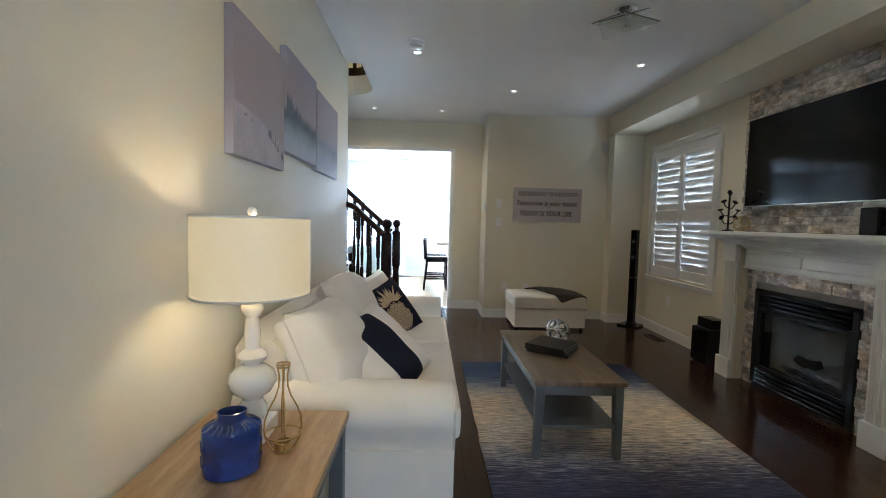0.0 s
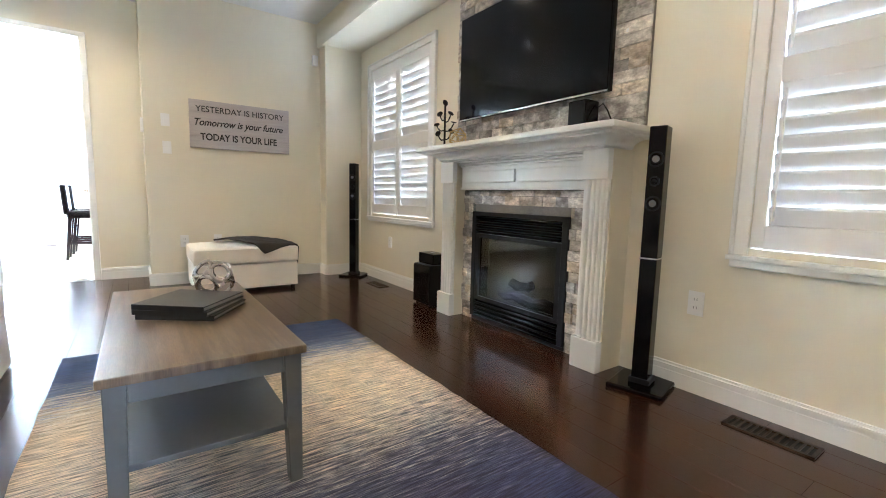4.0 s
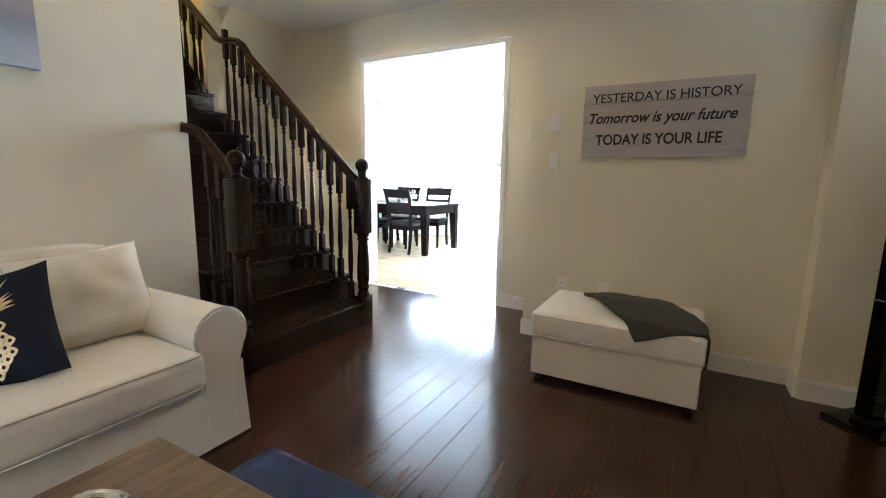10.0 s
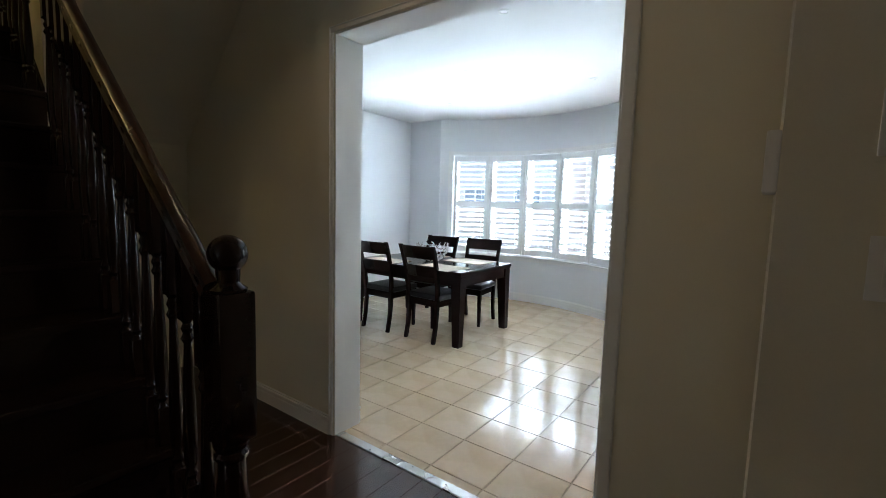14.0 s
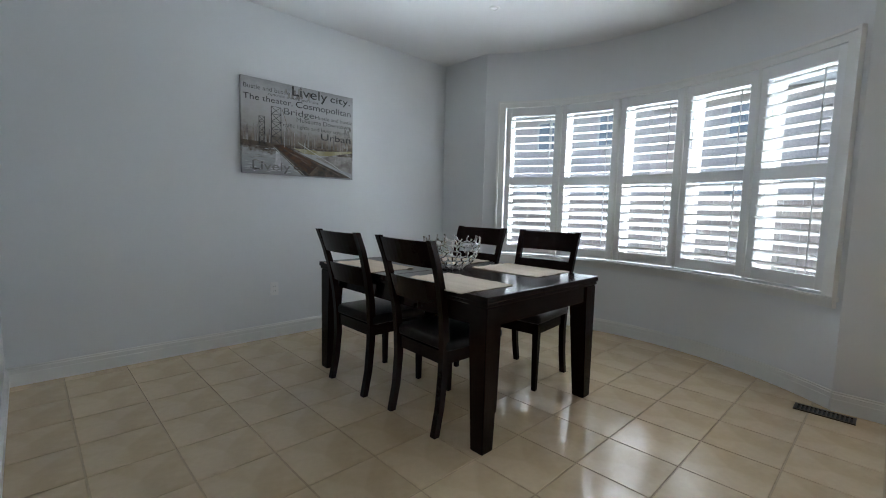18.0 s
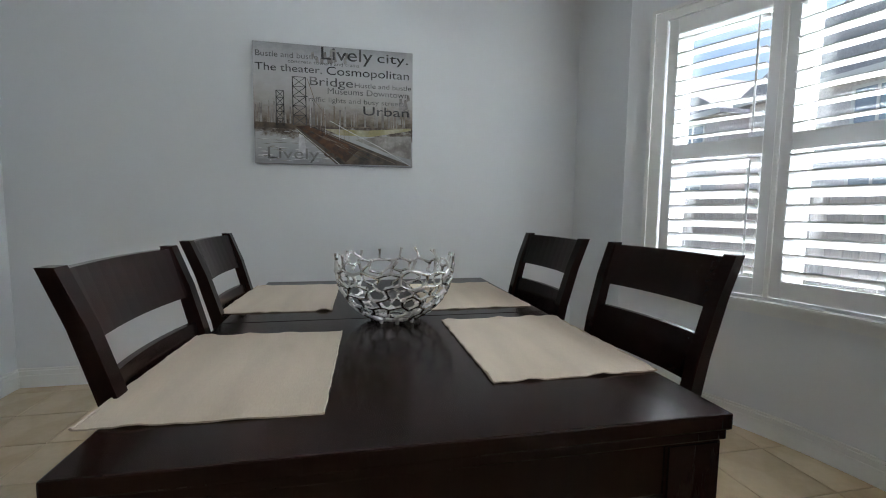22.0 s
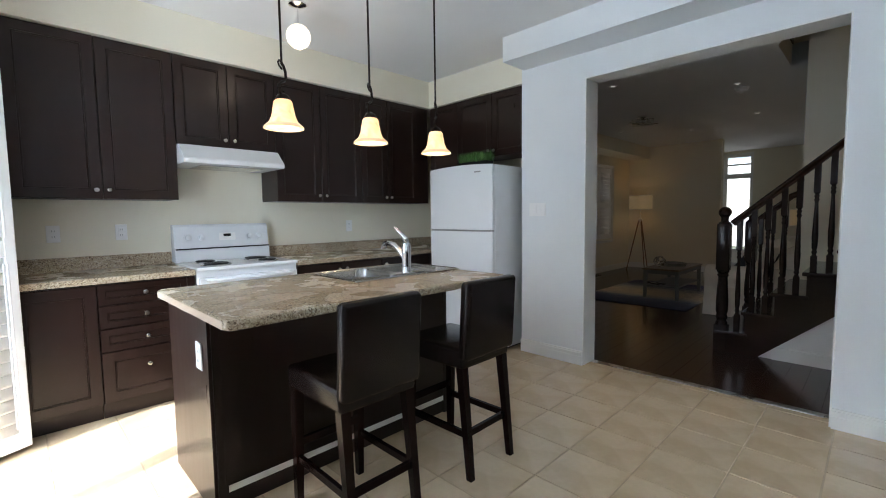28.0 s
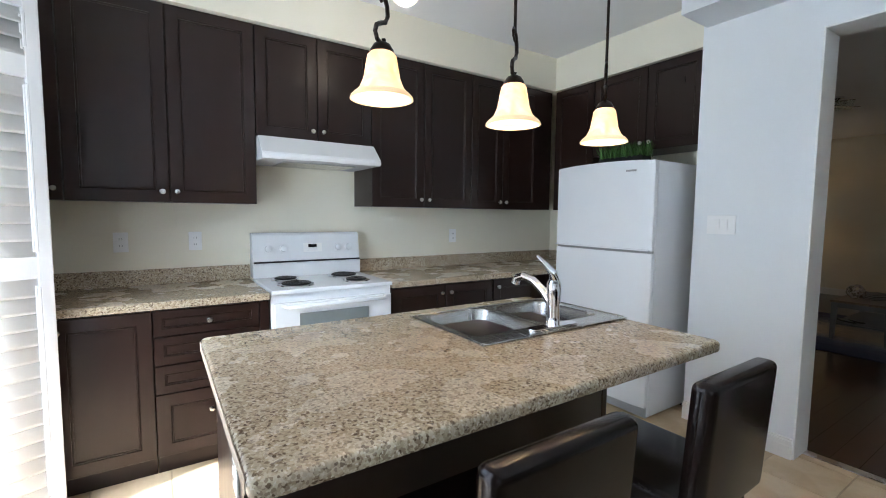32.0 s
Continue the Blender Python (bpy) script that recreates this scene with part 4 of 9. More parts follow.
# ---- staircase ----
RISE, RUN, SX, SY0, SY1 = 0.193, 0.203, 0.305, 3.85, 4.935
stairs = thing("staircase", "near-black stained wooden staircase turning at the top", "staircase", at=(-0.6, 4.4, 0))
NST = 8
for i in range(NST):
    x1 = SX - RUN * i
    z = RISE * (i + 1)
    part("riser", boxes((x1 - 0.02, x1, SY0, SY1 - 0.03, z - RISE, z - 0.03)), STAIRWOOD, stairs)
    tb = bmesh.new()
    box(tb, x1 - RUN - 0.02, x1 + 0.030, SY0 - (0.055 if i == 0 else 0.0), SY1 + 0.028, z - 0.032, z, bevel=0.009)
    part("tread", tb, STAIRWOOD, stairs)
# upper steps and the landing, where the second flight turns back
zt = RISE * NST
xw = SX - RUN * NST
for k in range(4):
    x1, z = xw - 0.215 * k, zt + RISE * (k + 1)
    part("riser", boxes((x1 - 0.02, x1, SY0, 4.93, z - RISE, z - 0.03)), STAIRWOOD, stairs)
    tb = bmesh.new()
    box(tb, x1 - 0.235, x1 + 0.030, SY0, 4.93, z - 0.032, z, bevel=0.009)
    part("tread", tb, STAIRWOOD, stairs)
xl = xw - 0.215 * 3
part("landing", boxes((-3.30, xl - 0.20, 0.95, 4.944, zt + RISE * 4 - 0.16, zt + RISE * 4), (-3.30, -2.41, 4.944, 5.96, zt + RISE * 4 - 0.16, zt + RISE * 4)), STAIRWOOD, stairs)
# sloped skirt along the spine wall
part("skirt_board", prism([(-1.62, zt + 0.10), (-1.62, zt + 0.42), (xl - 0.22, zt + 1.00), (-2.40, zt + 1.02), (-2.40, zt + 0.75), (xl - 0.05, zt + 0.60)], "y", 4.931, 4.944), STAIRWOOD, stairs)
# outer stringer, and the inner one along the wall
def stringer(y0, y1, drop):
    pts = [(SX + 0.005, 0.0), (SX + 0.005, RISE - 0.03)]
    for i in range(1, NST):
        pts += [(SX - RUN * i, RISE * i - 0.03), (SX - RUN * i, RISE * (i + 1) - 0.03)]
    pts += [(xw, RISE * NST - 0.03), (xw, RISE * NST - drop - 0.03), (SX - 0.30, 0.0)]
    return prism(pts, "y", y0, y1)


part("outer_stringer", stringer(SY1 - 0.03, SY1 + 0.008, 0.34), STAIRWOOD, stairs)
part("inner_stringer", stringer(SY0 - 0.005, SY0 + 0.02, 0.34), STAIRWOOD, stairs)
# plastered triangle under the flight, hall side
tri = prism([(SX - 0.30, 0.0), (xw, RISE * NST - 0.36), (-2.40, RISE * NST - 0.36), (-2.40, 0.0)], "y", SY1 - 0.10, SY1 - 0.012)
tagged(part("wall_under_stairs", tri, TRIM), "white plaster panel under the stairs", "wall", kind="structure")
strip("baseboard_stairs", TRIM, [(-2.40, SX - 0.40, SY1 - 0.012, SY1 + 0.004, 0, 0.11)], "white baseboard under the stairs", "baseboard")

def baluster(x, y, z0, z1, parent):
    h = z1 - z0
    bm = bmesh.new()
    q = 0.021
    box(bm, x - q, x + q, y - q, y + q, z0, z0 + 0.15 * h, bevel=0.003, seg=1)
    box(bm, x - q, x + q, y - q, y + q, z1 - 0.27 * h, z1, bevel=0.003, seg=1)
    a, b = 0.15 * h, 0.73 * h
    L = b - a
    prof = [(0.017, a), (0.012, a + 0.03 * L), (0.020, a + 0.06 * L), (0.013, a + 0.09 * L), (0.018, a + 0.13 * L), (0.021, a + 0.30 * L), (0.017, a + 0.55 * L), (0.012, a + 0.80 * L), (0.011, a + 0.86 * L), (0.019, a + 0.89 * L), (0.012, a + 0.92 * L), (0.018, a + 0.95 * L), (0.012, a + 0.98 * L), (0.019, b)]
    merge(bm, lathe(prof, (x, y, z0), seg=10))
    return part("baluster", bm, STAIRWOOD, parent, smooth=True)


def newel(x, y, z0, top, block_lo, block_hi, parent, name="newel_post"):
    """A turned post: square foot, vase, square block and a ball."""
    q = 0.052
    bm = bmesh.new()
    foot = z0 + 0.24
    box(bm, x - q, x + q, y - q, y + q, z0, foot, bevel=0.006)
    box(bm, x - q, x + q, y - q, y + q, block_lo, block_hi, bevel=0.012)
    L = block_lo - foot
    prof = [(0.050, 0), (0.046, 0.02), (0.036, 0.04), (0.048, 0.07), (0.040, 0.09), (0.042, 0.10), (0.048, 0.25 * L), (0.050, 0.4 * L), (0.044, 0.65 * L), (0.037, 0.85 * L), (0.036, 0.88 * L), (0.046, 0.90 * L), (0.046, 0.92 * L), (0.038, 0.94 * L), (0.048, 0.97 * L), (0.050, L)]
    merge(bm, lathe(prof, (x, y, foot), seg=18))
    post = part(name, bm, STAIRWOOD, parent, smooth=True)
    r = 0.052
    zc = top - r
    ball = [(0.048, block_hi), (0.050, block_hi + 0.006), (0.036, block_hi + 0.016), (0.030, block_hi + 0.024)]
    ball += [(max(0.004, r * math.cos(radians(a))), zc + r * math.sin(radians(a))) for a in range(-52, 91, 12)]
    part("ball_cap", lathe(ball, (x, y, 0), seg=20), STAIRWOOD, post, smooth=True)
    return post


newel(0.290, SY1 - 0.030, 0.0, 1.318, 0.74, 1.165, stairs)
newel(0.272, SY0 - 0.015, 0.0, 1.318, 0.74, 1.165, stairs)


def rail_z(x):
    return 1.20 + (0.19 - x) * 0.885


def rail(points, parent):
    """A moulded handrail swept along points."""
    prof = [(-0.024, -0.028), (0.024, -0.028), (0.018, -0.012), (0.027, 0.004), (0.024, 0.018), (0.013, 0.027), (0.0, 0.030), (-0.013, 0.027), (-0.024, 0.018), (-0.027, 0.004), (-0.018, -0.012)]
    bm = bmesh.new()
    pts = [Vector(p) for p in points]
    rings = []
    for i, p in enumerate(pts):
        d = (pts[min(i + 1, len(pts) - 1)] - pts[max(i - 1, 0)]).normalized()
        side = d.cross(Vector((0, 0, 1))).normalized()
        up = side.cross(d)
        rings.append([bm.verts.new(p + side * u + up * v) for u, v in prof])
    n = len(prof)
    for a, b in zip(rings, rings[1:]):
        for k in range(n):
            bm.faces.new((a[k], b[k], b[(k + 1) % n], a[(k + 1) % n]))
    bm.faces.new(rings[0])
    bm.faces.new(list(reversed(rings[-1])))
    bmesh.ops.recalc_face_normals(bm, faces=bm.faces[:])
    return part("handrail", bm, RAILWOOD, parent, smooth=True)


YB = SY1 - 0.045
pts = [(0.23, YB, rail_z(0.23))] + [(x, YB, rail_z(x)) for x in (0.1, -0.3, -0.7, -0.92)] + [(-1.00, YB, 2.285), (-1.08, YB, 2.335), (-1.17, YB, 2.355), (-1.28, YB, 2.365), (-1.36, YB, 2.40), (-1.5, YB, 2.53), (-1.9, YB, 2.90), (-2.26, YB, 3.23)]
rail(pts, stairs)
for i in range(NST):
    for k, f in enumerate((0.26, 0.74)):
        x = SX + 0.02 - RUN * (i + f)
        if 0.20 < x:
            continue
        baluster(x, YB, RISE * (i + 1), rail_z(x) - 0.015, stairs)
for k in range(1, 4):
    for f in (0.09, 0.175):
        x = xw - 0.215 * k - f
        baluster(x, YB, zt + RISE * (k + 1), 2.345 + max(0, -1.34 - x) * 0.92, stairs)
# turning post at the landing, with a turned drop under it
tp = boxes((-2.355, -2.245, YB - 0.055, YB + 0.054, 2.40, 3.45), bevel=0.010)
merge(tp, lathe([(0.006, 2.335), (0.030, 2.350), (0.040, 2.375), (0.030, 2.395), (0.050, 2.402)], (-2.30, YB, 0), 16))
part("landing_post", tp, STAIRWOOD, stairs, smooth=True)
baluster(-2.44, YB - 0.06, zt + RISE * 4, 3.35, stairs)
# short rail from the near post back to the wall
pts = [(0.255, SY0 + 0.005, rail_z(0.255) - 0.005), (0.12, SY0 + 0.005, rail_z(0.12)), (0.02, SY0 + 0.003, rail_z(0.02) - 0.005), (-0.05, SY0 - 0.01, 1.42), (-0.10, SY0 - 0.04, 1.445), (-0.125, SY0 - 0.075, 1.45)]
rail(pts, stairs)
for i, f in ((0, 0.70), (1, 0.20), (1, 0.70)):
    x = SX + 0.02 - RUN * (i + f)
    baluster(x, SY0 + 0.012, RISE * (i + 1), rail_z(x) - 0.015, stairs)
# upper hall balustrade round the ceiling opening
UZ = CEIL_L + SLAB
upper = thing("upper_balustrade", "dark wooden balustrade round the upper stair opening", "balustrade", at=(-0.6, 4.62, UZ))
ledge = [(-1.15, 4.76), (-0.70, 4.76), (-0.28, 4.76)] + [(-0.28 + 0.34 * math.cos(radians(a)), 4.42 + 0.34 * math.sin(radians(a))) for a in range(75, -1, -15)] + [(0.06, 4.05), (0.06, 3.66)]


def swept(points, half, z0, z1):
    """A flat-sided rail of constant section along a plan line."""
    bm = bmesh.new()
    pts = [Vector((*p, 0)) for p in points]
    rings_ = []
    for i, p in enumerate(pts):
        d = (pts[min(i + 1, len(pts) - 1)] - pts[max(i - 1, 0)]).normalized()
        side = Vector((-d.y, d.x, 0)) * half
        rings_.append([bm.verts.new((q.x, q.y, z)) for q, z in ((p - side, z0), (p + side, z0), (p + side, z1), (p - side, z1))])
    for a, b in zip(rings_, rings_[1:]):
        for k in range(4):
            bm.faces.new((a[k], b[k], b[(k + 1) % 4], a[(k + 1) % 4]))
    bm.faces.new(rings_[0])
    bm.faces.new(list(reversed(rings_[-1])))
    bmesh.ops.recalc_face_normals(bm, faces=bm.faces[:])
    return bm


part("floor_edge", swept(ledge, 0.05, UZ, UZ + 0.09), STAIRWOOD, upper)
part("handrail", swept(ledge, 0.034, UZ + 0.93, UZ + 0.99), RAILWOOD, upper)
legs_ = [Vector(p) for p in ledge]
run = 0.0
for a, b in zip(legs_, legs_[1:]):
    ln = (b - a).length
    while run < ln:
        q = a.lerp(b, run / ln)
        baluster(q.x, q.y, UZ + 0.09, UZ + 0.93, upper)
        run += 0.115
    run -= ln

# flush ceiling light of the upper landing
ul = thing("upper_ceiling_light", "round warm ceiling light over the upper landing", "ceiling light", at=(-1.75, 3.2, 5.30))
part("base", lathe([(0.15, 0.0), (0.15, -0.02), (0.13, -0.03)], (-1.75, 3.2, 5.30), 24), NICKEL, ul, smooth=True)
part("dome", lathe([(0.13, -0.03), (0.115, -0.07), (0.07, -0.10), (0.002, -0.11)], (-1.75, 3.2, 5.30), 24), GLOBEGLASS, ul, smooth=True)
lamp("upper_hall_light", 'POINT', 15, (1.0, 0.68, 0.24), Matrix.Translation((-1.75, 3.2, 5.10)), size=0.06)

# ---- living room: fireplace ----
fp = thing("fireplace", "white painted fireplace surround with a black gas insert", "fireplace", at=(XR, 2.48, 0))
FY0, FY1 = 1.76, 3.235
FX = 3.335


def fluted_pilaster(y0, y1):
    bm = bmesh.new()
    box(bm, FX + 0.012, FX + 0.034, y0 + 0.006, y1 - 0.006, 0.0, 1.18)
    p = part("pilaster", bm, TRIM, fp)
    part("plinth_block", boxes((FX - 0.016, FX + 0.034, y0 - 0.004, y1 + 0.004, 0.0, 0.17), bevel=0.005), TRIM, p)
    part("capital_block", boxes((FX - 0.006, FX + 0.034, y0, y1, 1.022, 1.178), bevel=0.004), TRIM, p)
    part("chase_wall", boxes((FX + 0.035, XR - 0.002, y0, y1, 0.0, 1.178)), CREAM, p, "cream painted wall of the chimney breast")
    n = 4
    wf = (y1 - y0 - 0.036) / n
    for k in range(n):
        c = y0 + 0.018 + wf * (k + 0.5)
        fl = bmesh.new()
        m = 6
        prof = [(FX + 0.014 - 0.020 * math.sin(math.pi * q / m), c - wf * 0.46 + wf * 0.92 * q / m) for q in range(m + 1)]
        ring0 = [fl.verts.new((x, y, 0.17)) for x, y in prof]
        ring1 = [fl.verts.new((x, y, 1.022)) for x, y in prof]
        for q in range(m):
            fl.faces.new((ring0[q], ring0[q + 1], ring1[q + 1], ring1[q]))
        bmesh.ops.recalc_face_normals(fl, faces=fl.faces[:])
        part("flute", fl, TRIM, p, smooth=True)


fluted_pilaster(FY0, FY0 + 0.158)
fluted_pilaster(FY1 - 0.158, FY1)
fz = bmesh.new()
box(fz, FX + 0.075, XR - 0.004, FY0 + 0.165, FY1 - 0.165, 0.975, 1.19)
part("frieze", fz, TRIM, fp)
for y0, y1 in ((FY0 + 0.20, FY0 + 0.70), (FY0 + 0.735, FY1 - 0.20)):
    bm = bmesh.new()
    box(bm, FX + 0.060, FX + 0.076, y0, y1, 1.020, 1.106, bevel=0.009)
    part("raised_panel", bm, TRIM, fp)
part("frieze_bead", boxes((FX + 0.062, FX + 0.08, FY0 + 0.165, FY1 - 0.165, 0.970, 0.988), bevel=0.004), TRIM, fp)
MY0, MY1, MXF = 1.635, 3.355, 3.165
steps = [(0.168, 1.174), (0.150, 1.176), (0.148, 1.184), (0.136, 1.188)] + [(0.132 - 0.082 * (1 - math.cos(radians(a))), 1.190 + 0.040 * math.sin(radians(a))) for a in range(0, 91, 15)] + [(0.044, 1.231), (0.040, 1.240), (0.022, 1.242), (0.018, 1.250)]
mm_ = bmesh.new()
rings = [[mm_.verts.new(q) for q in ((XR - 0.003, MY0 + ex, z), (MXF + ex, MY0 + ex, z), (MXF + ex, MY1 - ex, z), (XR - 0.003, MY1 - ex, z))] for ex, z in steps]
for a, b in zip(rings, rings[1:]):
    for k in range(3):
        mm_.faces.new((a[k], a[k + 1], b[k + 1], b[k]))
mm_.faces.new(rings[0])
bmesh.ops.recalc_face_normals(mm_, faces=mm_.faces[:])
part("crown_moulding", mm_, TRIM, fp)
for k in range(3):
    part("bed_moulding", boxes((FX + 0.056 - 0.018 * k, FX + 0.085, FY0 + 0.166, FY1 - 0.166, 1.134 + 0.016 * k, 1.149 + 0.016 * k), bevel=0.005), TRIM, fp)
part("mantel_shelf", boxes((MXF, XR - 0.002, MY0, MY1, 1.250, 1.284), bevel=0.010), TRIM, fp)
# insert: frame, grilles, glass and logs
IY0, IY1, IZ1 = 2.068, 2.955, 0.815
ins = bmesh.new()
ix = 3.428
for r in ((ix, XR - 0.01, IY0, IY0 + 0.045, 0.03, IZ1), (ix, XR - 0.01, IY1 - 0.045, IY1, 0.03, IZ1), (ix, XR - 0.01, IY0, IY1, IZ1 - 0.03, IZ1), (ix + 0.02, XR - 0.01, IY0, IY1, 0.0, 0.03)):
    box(ins, *r, bevel=0.004, seg=1)
insert = part("insert_frame", ins, BLACKMATT, fp)
for z in (0.775, 0.742, 0.709, 0.676):
    sl = bmesh.new()
    box(sl, -0.012, 0.012, IY0 + 0.045, IY1 - 0.045, -0.011, 0.011, bevel=0.004, seg=1)
    sl.transform(Matrix.Translation((ix + 0.012, 0, z)) @ Matrix.Rotation(radians(-25), 4, 'Y'))
    part("grille_slat", sl, BLACKGLOSS, insert)
for z in (0.045, 0.078, 0.111, 0.144):
    sl = bmesh.new()
    box(sl, -0.012, 0.012, IY0 + 0.045, IY1 - 0.045, -0.011, 0.011, bevel=0.004, seg=1)
    sl.transform(Matrix.Translation((ix + 0.012, 0, z)) @ Matrix.Rotation(radians(-25), 4, 'Y'))
    part("grille_slat", sl, BLACKGLOSS, insert)
part("grille_backing", boxes((ix + 0.035, ix + 0.05, IY0 + 0.045, IY1 - 0.045, 0.03, 0.165)), BLACKMATT, insert)
part("grille_backing", boxes((ix + 0.035, ix + 0.05, IY0 + 0.045, IY1 - 0.045, 0.655, IZ1 - 0.03)), BLACKMATT, insert)
part("glass_frame", boxes((ix + 0.004, ix + 0.03, IY0 + 0.045, IY0 + 0.080, 0.165, 0.655), (ix + 0.004, ix + 0.03, IY1 - 0.080, IY1 - 0.045, 0.165, 0.655), (ix + 0.004, ix + 0.03, IY0 + 0.08, IY1 - 0.08, 0.625, 0.655), (ix + 0.004, ix + 0.03, IY0 + 0.08, IY1 - 0.08, 0.165, 0.19), bevel=0.003), BLACKMATT, insert)
FIREPANE = glass("smoked fire glass", (0.16, 0.17, 0.18))
fg = part("fire_glass", boxes((ix + 0.020, ix + 0.025, IY0 + 0.08, IY1 - 0.08, 0.19, 0.625)), FIREPANE, insert)
fg.visible_shadow = False
FIREBOX = material("sooty firebox steel", (0.014, 0.014, 0.015), 0.7, vary=0.2, bump=0.2)
LOG = material("grey ceramic log", (0.085, 0.072, 0.06), 0.9, vary=0.4, scale=18, grain=60, bump=0.9)
part("firebox", boxes((ix + 0.33, ix + 0.345, IY0 + 0.05, IY1 - 0.05, 0.10, 0.70), (ix + 0.03, ix + 0.33, IY0 + 0.05, IY0 + 0.06, 0.10, 0.70), (ix + 0.03, ix + 0.33, IY1 - 0.06, IY1 - 0.05, 0.10, 0.70), (ix + 0.03, ix + 0.33, IY0 + 0.05, IY1 - 0.05, 0.155, 0.168), (ix + 0.03, ix + 0.33, IY0 + 0.05, IY1 - 0.05, 0.66, 0.67)), FIREBOX, insert)
for a, b, r in (((ix + 0.12, 2.22, 0.21), (ix + 0.16, 2.80, 0.22), 0.045), ((ix + 0.22, 2.30, 0.24), (ix + 0.10, 2.62, 0.33), 0.036), ((ix + 0.20, 2.75, 0.23), (ix + 0.11, 2.42, 0.34), 0.034)):
    pts = [Vector(a).lerp(Vector(b), k / 6) + Vector((0, 0, 0.012 * math.sin(k * 2.1))) for k in range(7)]
    part("log", tube(pts, r, 9, taper=[0.85, 1.0, 0.95, 1.05, 0.92, 1.0, 0.8]), LOG, insert, smooth=True)

# stone facing: backing sheet; the stones themselves are laid at the end
stone_wall = tagged(part("stone_facing", boxes((XR - 0.018, XR - 0.001, 1.70, 3.300, 1.284, 2.515), (3.452, XR - 0.002, FY0 + 0.159, IY0 + 0.01, 0, 0.974), (3.452, XR - 0.002, IY1 - 0.01, FY1 - 0.159, 0, 0.974), (3.452, XR - 0.002, IY0, IY1, IZ1 - 0.01, 0.974)), MORTAR), "split grey and beige stone facing over the mantel", "stone facing", kind="structure")

# television
tv = thing("television", "large flat black wall-mounted television over the mantel", "television", at=(3.49, 2.56, 1.49))
TY0, TY1, TZ0, TZ1 = 1.885, 3.205, 1.497, 2.245
part("bezel", boxes((3.470, 3.500, TY0, TY1, TZ0, TZ1), bevel=0.004), BLACKGLOSS, tv)
part("screen", boxes((3.4670, 3.4705, TY0 + 0.012, TY1 - 0.012, TZ0 + 0.018, TZ1 - 0.012)), SCREEN, tv)
part("bottom_strip", boxes((3.4655, 3.4705, TY0 + 0.01, TY1 - 0.01, TZ0 + 0.001, TZ0 + 0.009), bevel=0.001), NICKEL, tv)
part("wall_bracket", boxes((3.500, XR - 0.02, 2.3, 2.8, 1.7, 2.05)), BLACKMATT, tv)

# mantel ornaments
tree = thing("candle_tree", "black iron curled tree ornament on the mantel", "ornament", at=(3.33, 3.20, 1.284))
part("foot", lathe([(0.050, 0), (0.050, 0.006), (0.020, 0.014), (0.008, 0.02)], (3.33, 3.20, 1.284), 16), BLACKIRON, tree, smooth=True)
part("stem", tube([(3.33, 3.20, 1.29), (3.33, 3.20, 1.45), (3.33, 3.20, 1.60)], 0.008, 8), BLACKIRON, tree, smooth=True)
def iron_disc(y, z, tilt):
    d = lathe([(0.002, -0.004), (0.020, -0.003), (0.024, 0.0), (0.020, 0.003), (0.002, 0.004)], seg=14)
    d.transform(Matrix.Translation((3.33, y, z)) @ Matrix.Rotation(radians(tilt), 4, 'X'))
    return part("leaf_disc", d, BLACKIRON, tree, smooth=True)


iron_disc(3.20, 1.622, 80)
for s_, z, w, tilt in ((-1, 1.40, 0.085, 55), (1, 1.40, 0.090, -60), (-1, 1.46, 0.115, 20), (1, 1.47, 0.110, -25), (-1, 1.53, 0.075, 50), (1, 1.545, 0.070, -45)):
    arm = [(3.33, 3.20 + s_ * w * q, z - 0.055 + 0.05 * q ** 0.5 - 0.030 * math.sin(math.pi * q)) for q in (0, 0.2, 0.4, 0.6, 0.8, 1.0)]
    part("branch", tube(arm, 0.0052, 7), BLACKIRON, tree, smooth=True)
    iron_disc(3.20 + s_ * w, z + 0.004, tilt)
deco = thing("geometric_ornament", "gold wire geometric ornament on the mantel", "ornament", at=(3.36, 3.07, 1.284))
ico = bmesh.new()
bmesh.ops.create_icosphere(ico, subdivisions=1, radius=0.075)
ico.transform(Matrix.Translation((3.36, 3.07, 1.284 + 0.066)) @ Matrix.Rotation(0.37, 4, 'X'))
for e in ico.edges:
    part("wire", tube([e.verts[0].co, e.verts[1].co], 0.0032, 6), BRASS, deco)
ico.free()
part("centre", lathe([(0.006, 0.0), (0.03, 0.01), (0.03, 0.035), (0.006, 0.05)], (3.36, 3.07, 1.290), 12), GOLDFOIL, deco, smooth=True)
mspk = thing("mantel_speaker", "small black box speaker on the mantel", "speaker", at=(3.43, 2.02, 1.284))
part("cabinet", boxes((3.38, 3.49, 1.955, 2.075, 1.284, 1.455), bevel=0.006), BLACKGLOSS, mspk)
part("grille", boxes((3.376, 3.381, 1.963, 2.067, 1.292, 1.447), bevel=0.002), BLACKMATT, mspk)
part("cable", tube([(3.48, 1.955, 1.42), (3.49, 1.93, 1.44), (3.49, 1.90, 1.40), (3.49, 1.87, 1.34), (3.49, 1.85, 1.292)], 0.004, 6), BLACKMATT, mspk, smooth=True)

